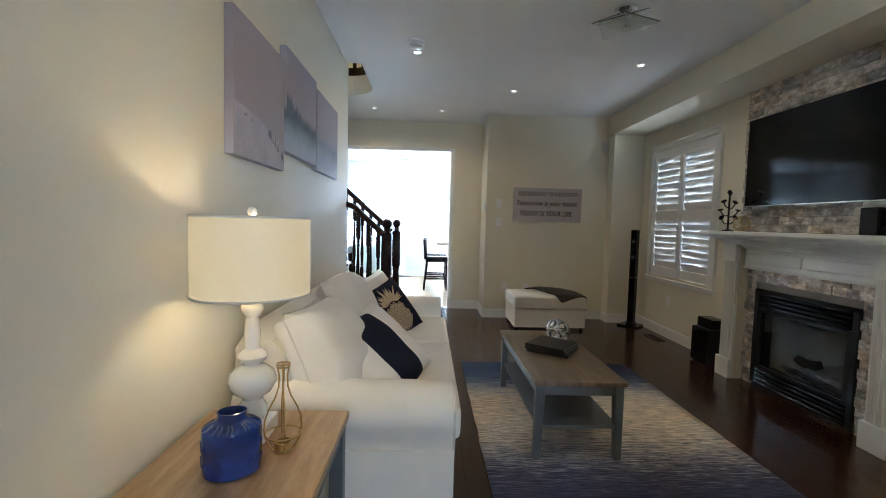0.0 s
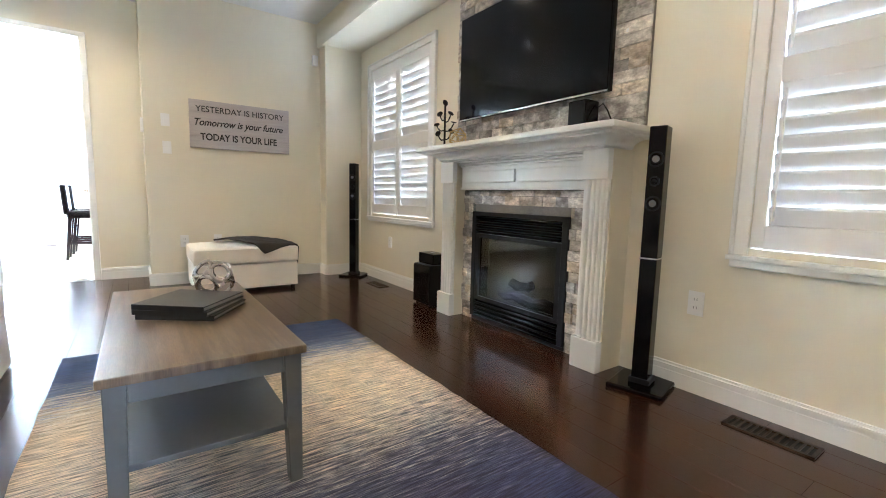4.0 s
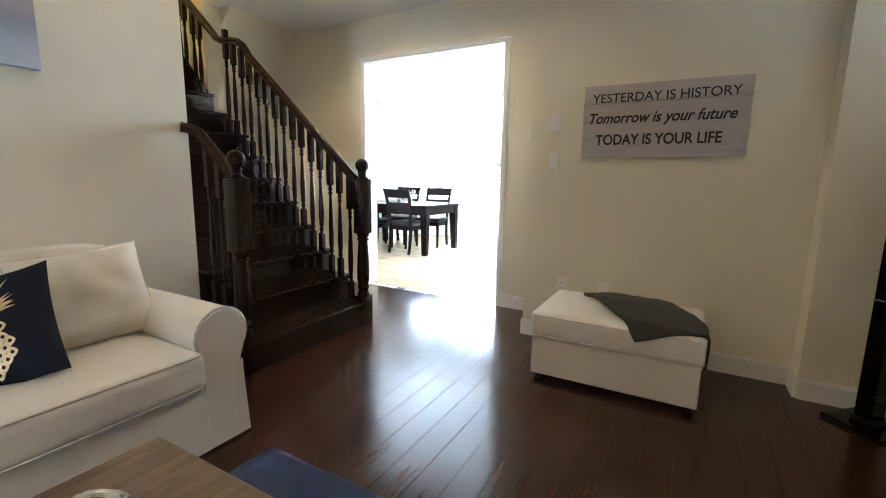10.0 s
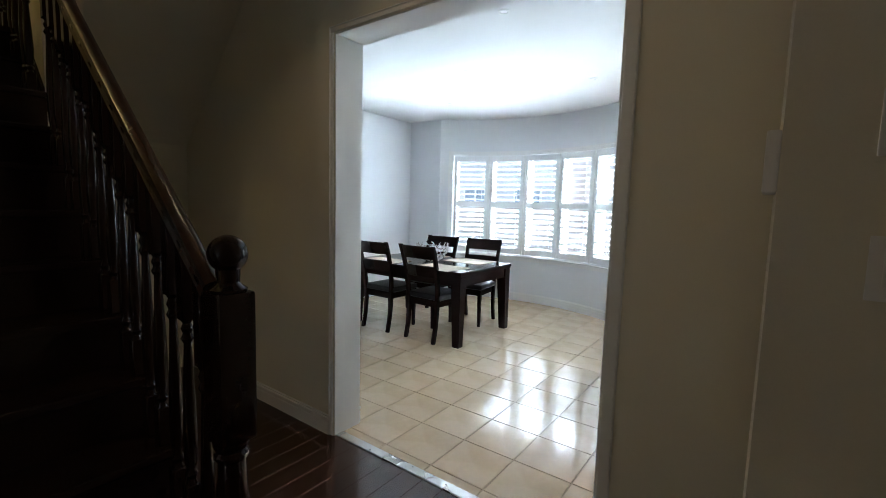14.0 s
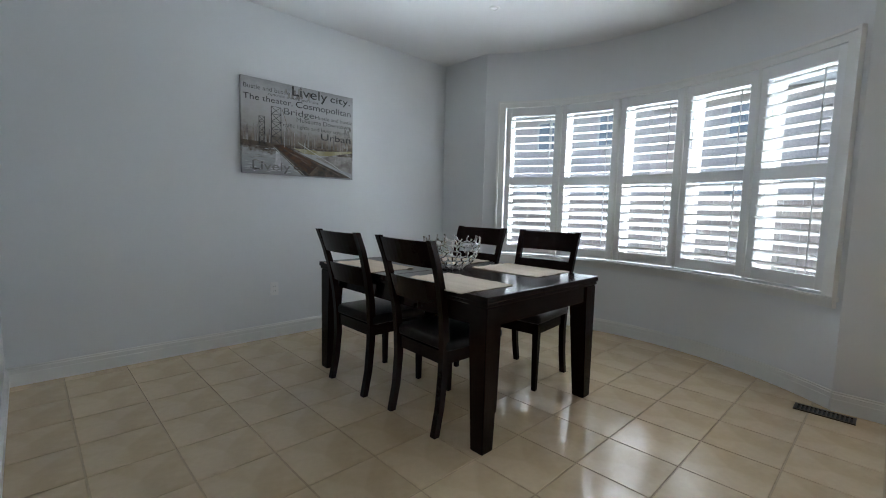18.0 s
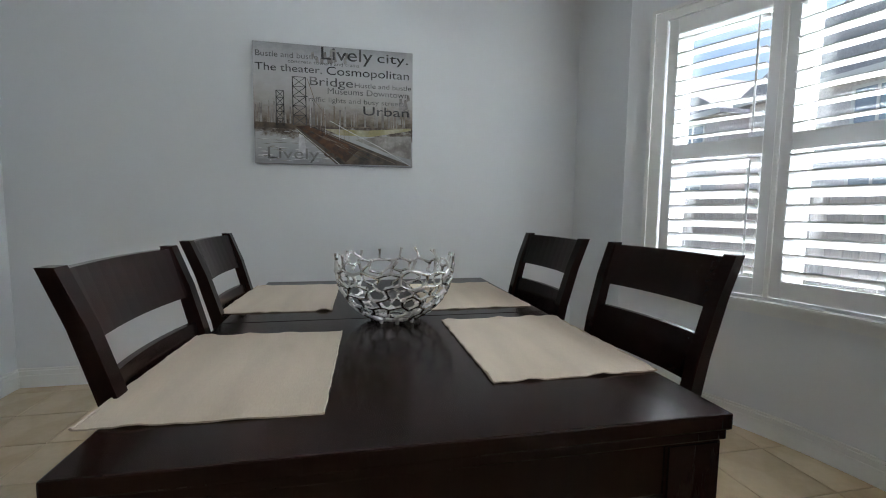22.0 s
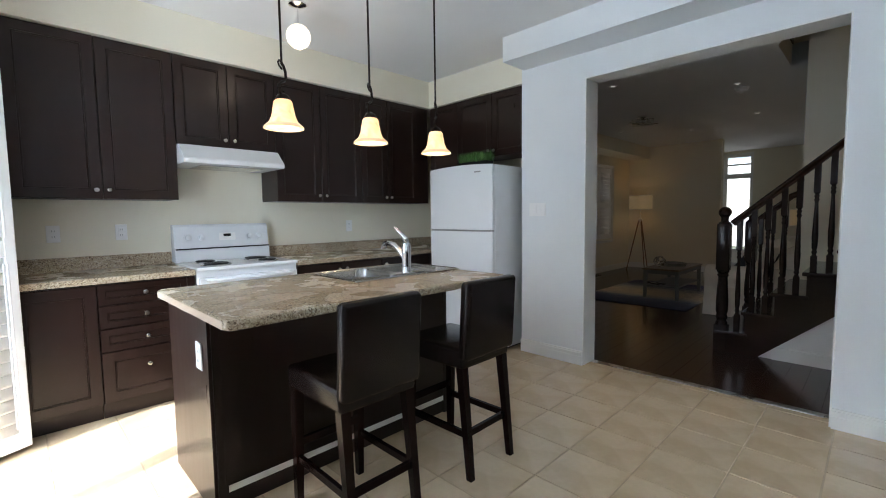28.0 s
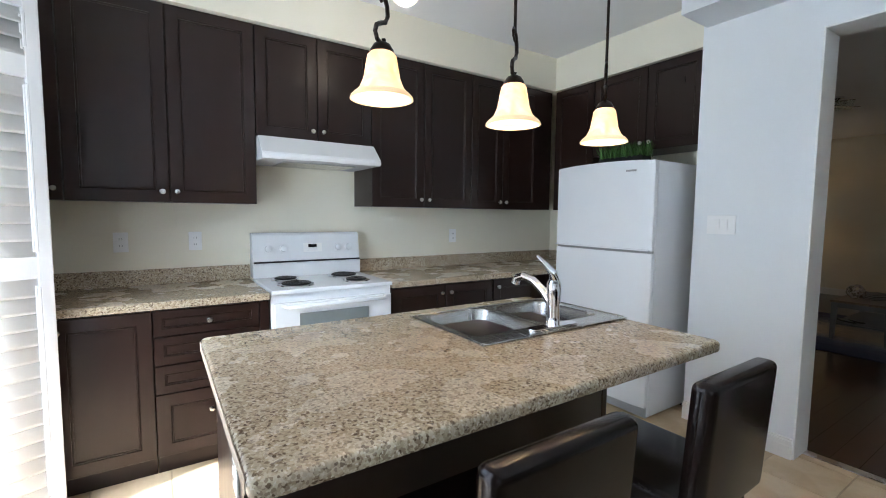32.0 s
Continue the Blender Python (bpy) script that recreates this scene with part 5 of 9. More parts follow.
# tower speakers
def tower(x, y, turn, label):
    t = thing("tower_speaker", label, "speaker", at=(0, 0, 0), group="tower speakers")
    part("base_plate", boxes((-0.13, 0.13, -0.13, 0.13, 0.0, 0.022), bevel=0.008), BLACKGLOSS, t)
    part("stand_foot", boxes((-0.05, 0.06, -0.05, 0.05, 0.022, 0.05), bevel=0.008), BLACKMATT, t)
    part("lower_body", boxes((-0.044, 0.046, -0.038, 0.038, 0.05, 0.640), bevel=0.005), BLACKGLOSS, t)
    part("joint_band", boxes((-0.047, 0.048, -0.040, 0.040, 0.640, 0.648), bevel=0.001), CHROME, t)
    part("upper_body", boxes((-0.044, 0.046, -0.038, 0.038, 0.648, 1.262), bevel=0.005), BLACKGLOSS, t)
    for z, r in ((1.11, 0.029), (0.905, 0.029), (1.008, 0.017)):
        d = lathe([(r + 0.007, 0.0), (r + 0.007, 0.003), (r, 0.004)], (0, 0, 0), 20)
        mm = Matrix.Translation((-0.044, 0, z)) @ Matrix.Rotation(radians(-90), 4, 'Y')
        d.transform(mm)
        dr = part("driver", d, BLACKMATT, t, smooth=True)
        c = lathe([(r * 0.97, 0.004), (r * 0.88, 0.0065), (r * 0.62, 0.003), (r * 0.56, 0.003)], (0, 0, 0), 24)
        c.transform(mm)
        part("cone", c, BLACKGLOSS, dr, smooth=True)
        c = lathe([(r * 0.56, 0.003), (r * 0.55, 0.006), (r * 0.3, 0.0075), (0.001, 0.008)], (0, 0, 0), 20)
        c.transform(mm)
        part("dust_cap", c, DRIVERCAP if r > 0.02 else BLACKGLOSS, dr, smooth=True)
    t.matrix_basis = pose(x, y, 0, 0, 0, turn)
    return t


tower(3.405, 1.545, 14, "tall slim gloss black speaker beside the fireplace")
tower(3.385, 5.02, 42, "tall slim gloss black speaker in the corner")
sub = thing("subwoofer", "black box subwoofer beside the fireplace", "speaker", at=(3.43, 3.50, 0))
part("cabinet", boxes((3.335, 3.530, 3.375, 3.625, 0.012, 0.345), bevel=0.008), BLACKMATT, sub)
part("front_panel", boxes((3.329, 3.336, 3.38, 3.62, 0.016, 0.340), bevel=0.002), BLACKGLOSS, sub)
for dx in (3.36, 3.50):
    for dy in (3.40, 3.60):
        part("rubber_foot", lathe([(0.012, 0), (0.012, 0.012)], (dx, dy, 0), 10), BLACKMATT, sub)
rx = thing("wireless_receiver", "small black receiver box on the subwoofer", "electronics", at=(3.45, 3.55, 0.345))
part("case", boxes((3.385, 3.525, 3.40, 3.63, 0.345, 0.435), bevel=0.008), BLACKGLOSS, rx)
part("lens", lathe([(0.018, 0), (0.018, 0.004)], (3.455, 3.52, 0.435), 14), GREYPLASTIC, rx)

# floor vents
def vent(x0, x1, y0, y1, label):
    v = thing("floor_vent", label, "floor vent", at=((x0 + x1) / 2, (y0 + y1) / 2, 0), group="floor vents")
    part("frame", boxes((x0, x1, y0, y0 + 0.014, 0.0, 0.007), (x0, x1, y1 - 0.014, y1, 0.0, 0.007), (x0, x0 + 0.014, y0, y1, 0.0, 0.007), (x1 - 0.014, x1, y0, y1, 0.0, 0.007)), VENT, v)
    part("duct", boxes((x0 + 0.014, x1 - 0.014, y0 + 0.014, y1 - 0.014, 0.0, 0.001)), BLACKMATT, v)
    lx = (x1 - x0) > (y1 - y0)
    n = 12
    for k in range(n):
        if lx:
            c = x0 + 0.02 + (x1 - x0 - 0.04) * (k + 0.5) / n
            part("slat", boxes((c - 0.004, c + 0.004, y0 + 0.014, y1 - 0.014, 0.001, 0.006)), VENT, v)
        else:
            c = y0 + 0.02 + (y1 - y0 - 0.04) * (k + 0.5) / n
            part("slat", boxes((x0 + 0.014, x1 - 0.014, c - 0.004, c + 0.004, 0.001, 0.006)), VENT, v)


vent(3.34, 3.45, 0.84, 1.15, "brown metal floor vent by the baseboard")
vent(3.33, 3.44, 4.28, 4.58, "brown metal floor vent near the corner speaker")
vent(0.02, 0.30, 9.62, 9.73, "brown metal floor vent under the bow window")

# rug
rg = bmesh.new()
n = 110
RX0, RX1, RY0, RY1 = 1.02, 2.545, 1.11, 3.40
top, bot = [], []
for i in range(25):
    a, b = [], []
    for j in range(n + 1):
        u, v = i / 24, j / n
        xx, yy = RX0 + (RX1 - RX0) * u, RY0 + (RY1 - RY0) * v
        w = 0.013 * max(0.0, noise.noise(Vector((xx * 0.9 + 4, yy * 7.5, 5.0)))) + 0.004 * noise.noise(Vector((xx * 1.4, yy * 5.5, 1.0))) + 0.003 * noise.noise(Vector((xx * 6, yy * 16, 2.0)))
        if i in (0, 24):
            xx += 0.008 * noise.noise(Vector((0, yy * 5, 3 + i)))
        if j in (0, n):
            yy += 0.008 * noise.noise(Vector((xx * 5, 0, 7 + j)))
        a.append(rg.verts.new((xx, yy, 0.011 + max(-0.004, w))))
        b.append(rg.verts.new((xx, yy, 0.001)))
    top.append(a)
    bot.append(b)
for i in range(24):
    for j in range(n):
        f = rg.faces.new((top[i][j], top[i + 1][j], top[i + 1][j + 1], top[i][j + 1]))
        f.smooth = True
for j in range(n):
    rg.faces.new((bot[0][j], top[0][j], top[0][j + 1], bot[0][j + 1]))
    rg.faces.new((top[24][j], bot[24][j], bot[24][j + 1], top[24][j + 1]))
for i in range(24):
    rg.faces.new((bot[i + 1][0], top[i + 1][0], top[i][0], bot[i][0]))
    rg.faces.new((top[i + 1][n], bot[i + 1][n], bot[i][n], top[i][n]))
rug = part("rug", rg, RUG)
tagged(rug, "woven blue and cream striped rug on dark floorboards", "rug")

# coffee table
ct = thing("coffee_table", "coffee table with oak-look top and grey legs", "coffee table", at=(1.53, 2.26, 0.012))
CX0, CX1, CY0, CY1 = 1.275, 1.785, 1.70, 2.83
tb = bmesh.new()
box(tb, CX0, CX1, CY0, CY1, 0.430, 0.455, bevel=0.004)
part("tabletop", tb, TABLETOP, ct)
for x0 in (CX0 + 0.012, CX1 - 0.064):
    for y0 in (CY0 + 0.015, CY1 - 0.067):
        lg = bmesh.new()
        outer_x = x0 < 1.5
        outer_y = y0 < 2.0
        for a, b, z0, z1, tp in ((0, 0.052, 0.012, 0.430, 0.026),):
            X0, X1 = (x0, x0 + 0.052)
            Y0, Y1 = (y0, y0 + 0.052)
            t0 = (X0 if outer_x else X0 + tp * 0.5, X1 - tp * 0.5 if outer_x else X1, Y0 if outer_y else Y0 + tp * 0.5, Y1 - tp * 0.5 if outer_y else Y1)
            lo = [lg.verts.new((x, y, 0.012)) for x, y in ((t0[0], t0[2]), (t0[1], t0[2]), (t0[1], t0[3]), (t0[0], t0[3]))]
            hi = [lg.verts.new((x, y, 0.430)) for x, y in ((X0, Y0), (X1, Y0), (X1, Y1), (X0, Y1))]
            lg.faces.new(list(reversed(lo)))
            lg.faces.new(hi)
            for k in range(4):
                lg.faces.new((lo[k], lo[(k + 1) % 4], hi[(k + 1) % 4], hi[k]))
        bmesh.ops.bevel(lg, geom=lg.edges[:], offset=0.003, segments=1, affect='EDGES')
        part("leg", lg, GREYPAINT, ct)
for nm, r in (("apron", (CX0 + 0.02, CX0 + 0.038, CY0 + 0.067, CY1 - 0.067, 0.375, 0.430)), ("apron", (CX1 - 0.038, CX1 - 0.02, CY0 + 0.067, CY1 - 0.067, 0.375, 0.430)), ("apron", (CX0 + 0.064, CX1 - 0.064, CY0 + 0.02, CY0 + 0.038, 0.375, 0.430)), ("apron", (CX0 + 0.064, CX1 - 0.064, CY1 - 0.038, CY1 - 0.02, 0.375, 0.430))):
    part(nm, boxes(r, bevel=0.002), GREYPAINT, ct)
part("lower_shelf", boxes((CX0 + 0.03, CX1 - 0.03, CY0 + 0.03, CY1 - 0.03, 0.185, 0.203), bevel=0.003), GREYPAINT, ct)


def book(x, y, z, sx, sy, h, turn, label):
    b = thing("book", label, "book", at=(0, 0, 0), group="books on the coffee table")
    part("cover", boxes((-sx / 2, sx / 2, -sy / 2, sy / 2, 0, 0.004), (-sx / 2, sx / 2, -sy / 2, sy / 2, h - 0.004, h), (-sx / 2, -sx / 2 + 0.005, -sy / 2, sy / 2, 0, h), bevel=0.0015), BOOKCOVER, b)
    part("page_block", boxes((-sx / 2 + 0.006, sx / 2 - 0.006, -sy / 2 + 0.006, sy / 2 - 0.006, 0.004, h - 0.004)), PAPER, b)
    b.matrix_basis = pose(x, y, z, 0, 0, turn)
    return b


book(1.545, 2.295, 0.455, 0.265, 0.275, 0.018, 56, "black hardcover book under two others on the coffee table")
book(1.535, 2.290, 0.473, 0.265, 0.270, 0.018, 53, "black hardcover book in the middle of a stack")
book(1.532, 2.285, 0.491, 0.260, 0.265, 0.020, 51, "black hardcover book on top of the stack")
# openwork metal ball
orb = thing("openwork_ball", "silver openwork metal ball on the coffee table", "ornament", at=(1.643, 2.522, 0.455))
OR = 0.078
ring_dirs = []
phi = (1 + 5 ** 0.5) / 2
for s1 in (-1, 1):
    for s2 in (-1, 1):
        ring_dirs += [Vector((0, s1, s2 * phi)), Vector((s1, s2 * phi, 0)), Vector((s2 * phi, 0, s1))]
ot = Matrix.Translation((1.643, 2.522, 0.455 + OR + 0.004)) @ Matrix.Rotation(0.5, 4, 'X') @ Matrix.Rotation(0.3, 4, 'Y')
for d in ring_dirs:
    d = d.normalized()
    u = d.orthogonal().normalized()
    v = d.cross(u)
    a = radians(29.5)
    pts = [OR * (math.cos(a) * d + math.sin(a) * (math.cos(q) * u + math.sin(q) * v)) for q in [2 * math.pi * k / 20 for k in range(20)]]
    b = tube(pts, 0.0085, 8, closed=True)
    b.transform(ot)
    part("ring", b, SILVER, orb, smooth=True)
# remote controls on the lower shelf
def remote(x, y, turn):
    r = thing("remote_control", "black remote control on the table's lower shelf", "remote control", group="remote controls")
    part("body", boxes((-0.022, 0.022, -0.085, 0.085, 0, 0.017), bevel=0.005), BLACKMATT, r)
    for i in range(3):
        for j in range(6):
            part("button", boxes((-0.015 + 0.012 * i - 0.003, -0.015 + 0.012 * i + 0.007, -0.06 + 0.02 * j, -0.05 + 0.02 * j, 0.017, 0.0195)), GREYPLASTIC, r)
    r.matrix_basis = pose(x, y, 0.203, 0, 0, turn)


remote(1.60, 2.60, 58)
remote(1.66, 2.68, 64)
remote(1.70, 2.62, 70)

# ---- sofa with loose cushions ----
sofa = thing("sofa", "white slipcovered two-seat sofa with rolled arms", "sofa", at=(0.38, 2.29, 0))
SFY0, SFY1, SFX0, SFX1 = 1.13, 3.45, -0.10, 0.84
# skirted base, a little flared and wavy at the hem
sk = bmesh.new()
loop = []
per = 120
corners = [(SFX0, SFY0 + 0.02), (SFX1 - 0.03, SFY0 + 0.02), (SFX1 - 0.03, SFY1 - 0.02), (SFX0, SFY1 - 0.02)]
ring_pts = []
for a, b in zip(corners, corners[1:] + corners[:1]):
    for k in range(per // 4):
        ring_pts.append(Vector((*a, 0)).lerp(Vector((*b, 0)), k / (per // 4)))
c0 = Vector(((SFX0 + SFX1) / 2, (SFY0 + SFY1) / 2, 0))
rows = []
for q, z in enumerate((0.012, 0.08, 0.16, 0.24, 0.32, 0.36)):
    r = []
    for k, p in enumerate(ring_pts):
        out = (p - c0).normalized()
        w = (0.012 * noise.noise(Vector((p.x * 7, p.y * 7, 4))) + 0.014) * max(0, 1 - z / 0.3)
        v = p + out * w
        v.x = max(v.x, SFX0)
        r.append(sk.verts.new((v.x, v.y, z)))
    rows.append(r)
for a, b in zip(rows, rows[1:]):
    for k in range(len(a)):
        sk.faces.new((a[k], a[(k + 1) % len(a)], b[(k + 1) % len(b)], b[k]))
sk.faces.new(rows[-1])
part("skirt", sk, SLIP, sofa, smooth=True)


def sofa_arm(y, s):
    """A rolled arm: front scroll profile run back along x. s is the side it curls out to."""
    prof = []
    R = 0.118
    for k in range(0, 19):
        a = radians(-35 + 250 * k / 18)
        prof.append((R * math.cos(a) * s, 0.503 + R * math.sin(a)))
    prof += [(-0.085 * s, 0.38), (-0.085 * s, 0.10), (0.055 * s, 0.02), (0.055 * s, 0.30)]
    bm = bmesh.new()
    xs = (SFX0 + 0.02, 0.15, 0.45, 0.72, SFX1 - 0.045, SFX1 - 0.025)
    rings = []
    for x in xs:
        k = 0.965 if x == xs[-1] else 1.0
        rings.append([bm.verts.new((x + 0.0, y + u * k, 0.02 + (v - 0.02) * (0.5 + 0.5 * k if x == xs[-1] else 1.0) + 0.004 * noise.noise(Vector((x * 6, u * 9, v * 9))))) for u, v in prof])
    n = len(prof)
    for a, b in zip(rings, rings[1:]):
        for k in range(n):
            bm.faces.new((a[k], b[k], b[(k + 1) % n], a[(k + 1) % n]))
    bm.faces.new(rings[0])
    bm.faces.new(list(reversed(rings[-1])))
    bmesh.ops.recalc_face_normals(bm, faces=bm.faces[:])
    arm = part("arm", bm, SLIP, sofa, smooth=True)
    pip = [(SFX1 - 0.030, y + u, v) for u, v in prof]
    part("piping", tube(pip, 0.0055, 6, closed=True), SLIPSHADED, arm, smooth=True)
    return arm


sofa_arm(SFY0 + 0.115, -1)
sofa_arm(SFY1 - 0.115, 1)
# back: a padded rail with a rounded top
bk = bmesh.new()
nb = 28
rings = []
for k in range(nb + 1):
    y = SFY0 + 0.10 + (SFY1 - SFY0 - 0.20) * k / nb
    e = min(k, nb - k) / 3.0
    top = 0.845 - 0.05 * max(0, 1 - e) ** 2 + 0.006 * noise.noise(Vector((0, y * 3, 2)))
    rings.append([bk.verts.new(p) for p in ((-0.10, y, 0.05), (-0.10, y, top - 0.04), (-0.07, y, top - 0.008), (-0.02, y, top), (0.05, y, top - 0.008), (0.09, y, top - 0.05), (0.13, y, 0.62), (0.16, y, 0.35))])
for a, b in zip(rings, rings[1:]):
    for k in range(7):
        bk.faces.new((a[k], b[k], b[k + 1], a[k + 1]))
bk.faces.new(rings[0])
bk.faces.new(list(reversed(rings[-1])))
bmesh.ops.recalc_face_normals(bk, faces=bk.faces[:])
back = part("back", bk, SLIP, sofa, smooth=True)
part("piping", tube([(0.085, SFY0 + 0.14 + (SFY1 - SFY0 - 0.28) * k / 20, 0.800) for k in range(21)], 0.005, 6), SLIPSHADED, back, smooth=True)
SEATY = (SFY0 + 0.20, 2.40, SFY1 - 0.20)
for k in range(2):
    y0, y1 = SEATY[k] + 0.003, SEATY[k + 1] - 0.003
    b = rounded(0.78, y1 - y0, 0.165, 0.05, 5)
    for v in b.verts:
        u = 1 - min(1, abs(v.co.y) / ((y1 - y0) / 2)) ** 2
        if v.co.z > 0:
            v.co.z += 0.022 * u * (1 - (v.co.x / 0.42) ** 2) + 0.005 * noise.noise(v.co * 6 + Vector((k, 0, 0)))
    b.transform(Matrix.Translation((0.465, (y0 + y1) / 2, 0.385)))
    cush = part("seat_cushion", b, SLIP, sofa, smooth=True)
    for z in (0.455, 0.318):
        pts = [(0.10, y0 + 0.01, z), (0.82, y0 + 0.012, z), (0.846, y0 + 0.04, z), (0.846, y1 - 0.04, z), (0.82, y1 - 0.012, z), (0.10, y1 - 0.01, z)]
        part("piping", tube(pts, 0.0045, 6), SLIPSHADED, cush, smooth=True)


def place_pillow(name, label, bm_fn, at, lean, turn, spin=0):
    p = thing(name, label, "cushion", group="sofa cushions")
    bm_fn(p)
    p.matrix_basis = Matrix.Translation(at) @ Matrix.Rotation(radians(turn), 4, 'Z') @ Matrix.Rotation(radians(90 - lean), 4, 'Y') @ Matrix.Rotation(radians(spin), 4, 'Z')
    return p


def plain_pillow(sx, sy, sz, mat, seed, crease=0.02, puff=0.5, square=4):
    def build(p):
        part("cover", pillow(sx, sy, sz, puff, crease, seed, square=square), mat, p, smooth=True)
        pts = []
        for a, b in (((-1, -1), (1, -1)), ((1, -1), (1, 1)), ((1, 1), (-1, 1)), ((-1, 1), (-1, -1))):
            for k in range(8):
                u, v = a[0] + (b[0] - a[0]) * k / 8, a[1] + (b[1] - a[1]) * k / 8
                pts.append((u * sx / 2 * (1 - 0.06 * (1 - v * v) * abs(u) ** 3), v * sy / 2 * (1 - 0.06 * (1 - u * u) * abs(v) ** 3), 0))
        part("seam", tube(pts, 0.004, 5, closed=True), SLIPSHADED if mat is SLIP else mat, p, smooth=True)
    return build


# in the cushion's own frame x runs up, y across, z out of the back
place_pillow("back_cushion", "big soft white back cushion", plain_pillow(0.48, 0.50, 0.34, SLIP, 1.0, 0.026, 0.40, 2.6), (0.225, 1.455, 0.678), 24, -10)
place_pillow("back_cushion", "big soft white back cushion leaning on the sofa", plain_pillow(0.50, 0.66, 0.32, SLIP, 4.0, 0.018, 0.5, 2.7), (0.19, 2.27, 0.70), 24, -4)
place_pillow("linen_cushion", "off-white crinkled cushion by the sofa arm", plain_pillow(0.42, 0.46, 0.15, SLIP, 8.0, 0.03), (0.30, 3.07, 0.655), 24, -14, 6)


def pineapple(p):
    part("cover", pillow(0.44, 0.44, 0.13, 0.5, 0.0, 3.0), NAVY, p, smooth=True)

    def skin(u, v):
        x, y = u / 0.22, v / 0.22
        return 0.065 * max(0.0, (1 - abs(x) ** 4) * (1 - abs(y) ** 4)) ** 0.5 + 0.003
    r = random.Random(11)
    # body of rounded diamonds, then a crown of pointed leaves
    for i in range(-9, 6):
        for j in range(-5, 6):
            cx, cy = -0.075 + i * 0.0205, (j + (i % 2) * 0.5) * 0.033
            if (cx + 0.080) ** 2 / 0.118 ** 2 + cy ** 2 / 0.105 ** 2 > 1:
                continue
            b = bmesh.new()
            ring = [(cx + 0.0170 * math.cos(q) * (1 + 0.12 * math.cos(4 * q)), cy + 0.0140 * math.sin(q) * (1 + 0.12 * math.cos(4 * q))) for q in [2 * math.pi * k / 12 for k in range(12)]]
            inner = [(cx + (u - cx) * 0.40, cy + (v - cy) * 0.40) for u, v in ring]
            o = [b.verts.new((u, v, skin(u, v))) for u, v in ring]
            n_ = [b.verts.new((u, v, skin(u, v))) for u, v in inner]
            for k in range(12):
                b.faces.new((o[k], o[(k + 1) % 12], n_[(k + 1) % 12], n_[k]))
            part("foil_scale", b, GOLDFOIL, p)
    for k in range(34):
        a = radians(-84 + 168 * k / 33 + r.uniform(-4, 4))
        ln = r.uniform(0.08, 0.145) * (1.0 if abs(a) < 0.7 else 0.75)
        b = bmesh.new()
        base = Vector((0.040 + 0.012 * math.cos(a), 0.048 * math.sin(a)))
        tip = base + ln * Vector((math.cos(a), math.sin(a)))
        side = Vector((-math.sin(a), math.cos(a))) * 0.0085
        ring = [base - side, base + (tip - base) * 0.5 - side * 0.8, tip, base + (tip - base) * 0.5 + side * 0.8, base + side]
        b.faces.new([b.verts.new((q.x, q.y, skin(q.x, q.y) + 0.0015)) for q in ring])
        part("foil_leaf", b, GOLDFOIL, p)


place_pillow("pineapple_cushion", "navy cushion with a gold foil pineapple print", pineapple, (0.41, 2.72, 0.610), 32, -46, 200)


def striped(p):
    bm = pillow(0.46, 0.50, 0.20, 0.42, 0.008, 6.0, n=25, square=3.0)
    for f in bm.faces:
        c = f.calc_center_median()
        f.material_index = 1 if -0.06 < c.y < 0.10 else 0
    part("cover", bm, [SLIP, NAVY], p, smooth=True)


place_pillow("striped_cushion", "white cushion with a broad navy stripe", striped, (0.455, 1.560, 0.612), 40, -42, 26)

# ---- side table and what stands on it ----
stb = thing("side_table", "oak-look side table with grey legs", "side table", at=(0.15, 0.62, 0))
GX0, GX1, GY0, GY1, GZ = -0.095, 0.405, 0.20, 1.03, 0.585
part("tabletop", boxes((GX0, GX1, GY0, GY1, GZ - 0.028, GZ), bevel=0.004), SIDEOAK, stb)
part("apron", boxes((GX0 + 0.02, GX1 - 0.02, GY0 + 0.02, GY1 - 0.02, GZ - 0.10, GZ - 0.028)), GREYPAINT, stb)
for x0 in (GX0 + 0.01, GX1 - 0.06):
    for y0 in (GY0 + 0.01, GY1 - 0.06):
        part("leg", boxes((x0, x0 + 0.05, y0, y0 + 0.05, 0.0, GZ - 0.028), bevel=0.003), GREYPAINT, stb)
part("lower_shelf", boxes((GX0 + 0.02, GX1 - 0.02, GY0 + 0.03, GY1 - 0.03, 0.16, 0.18)), GREYPAINT, stb)

LX, LY = 0.125, 0.84
lampT = thing("table_lamp", "white turned ceramic table lamp with a lit drum shade", "table lamp", at=(LX, LY, GZ))
part("foot", boxes((LX - 0.062, LX + 0.062, LY - 0.062, LY + 0.062, GZ, GZ + 0.055), bevel=0.006), LAMPWHITE, lampT)
prof = [(0.034, 0.055), (0.046, 0.075), (0.044, 0.100), (0.030, 0.122), (0.036, 0.132), (0.058, 0.148), (0.072, 0.172), (0.074, 0.190), (0.066, 0.212), (0.046, 0.228), (0.028, 0.236), (0.030, 0.243), (0.042, 0.252), (0.046, 0.264), (0.040, 0.278), (0.026, 0.288), (0.023, 0.30), (0.026, 0.33), (0.022, 0.375), (0.019, 0.392), (0.028, 0.402), (0.035, 0.418), (0.034, 0.430), (0.024, 0.444), (0.020, 0.450), (0.036, 0.458), (0.036, 0.466), (0.014, 0.470)]
part("stem", lathe(prof, (LX, LY, GZ), 28), LAMPWHITE, lampT, smooth=True)
SR0, SZ0, SZ1 = 0.177, 1.052, 1.296


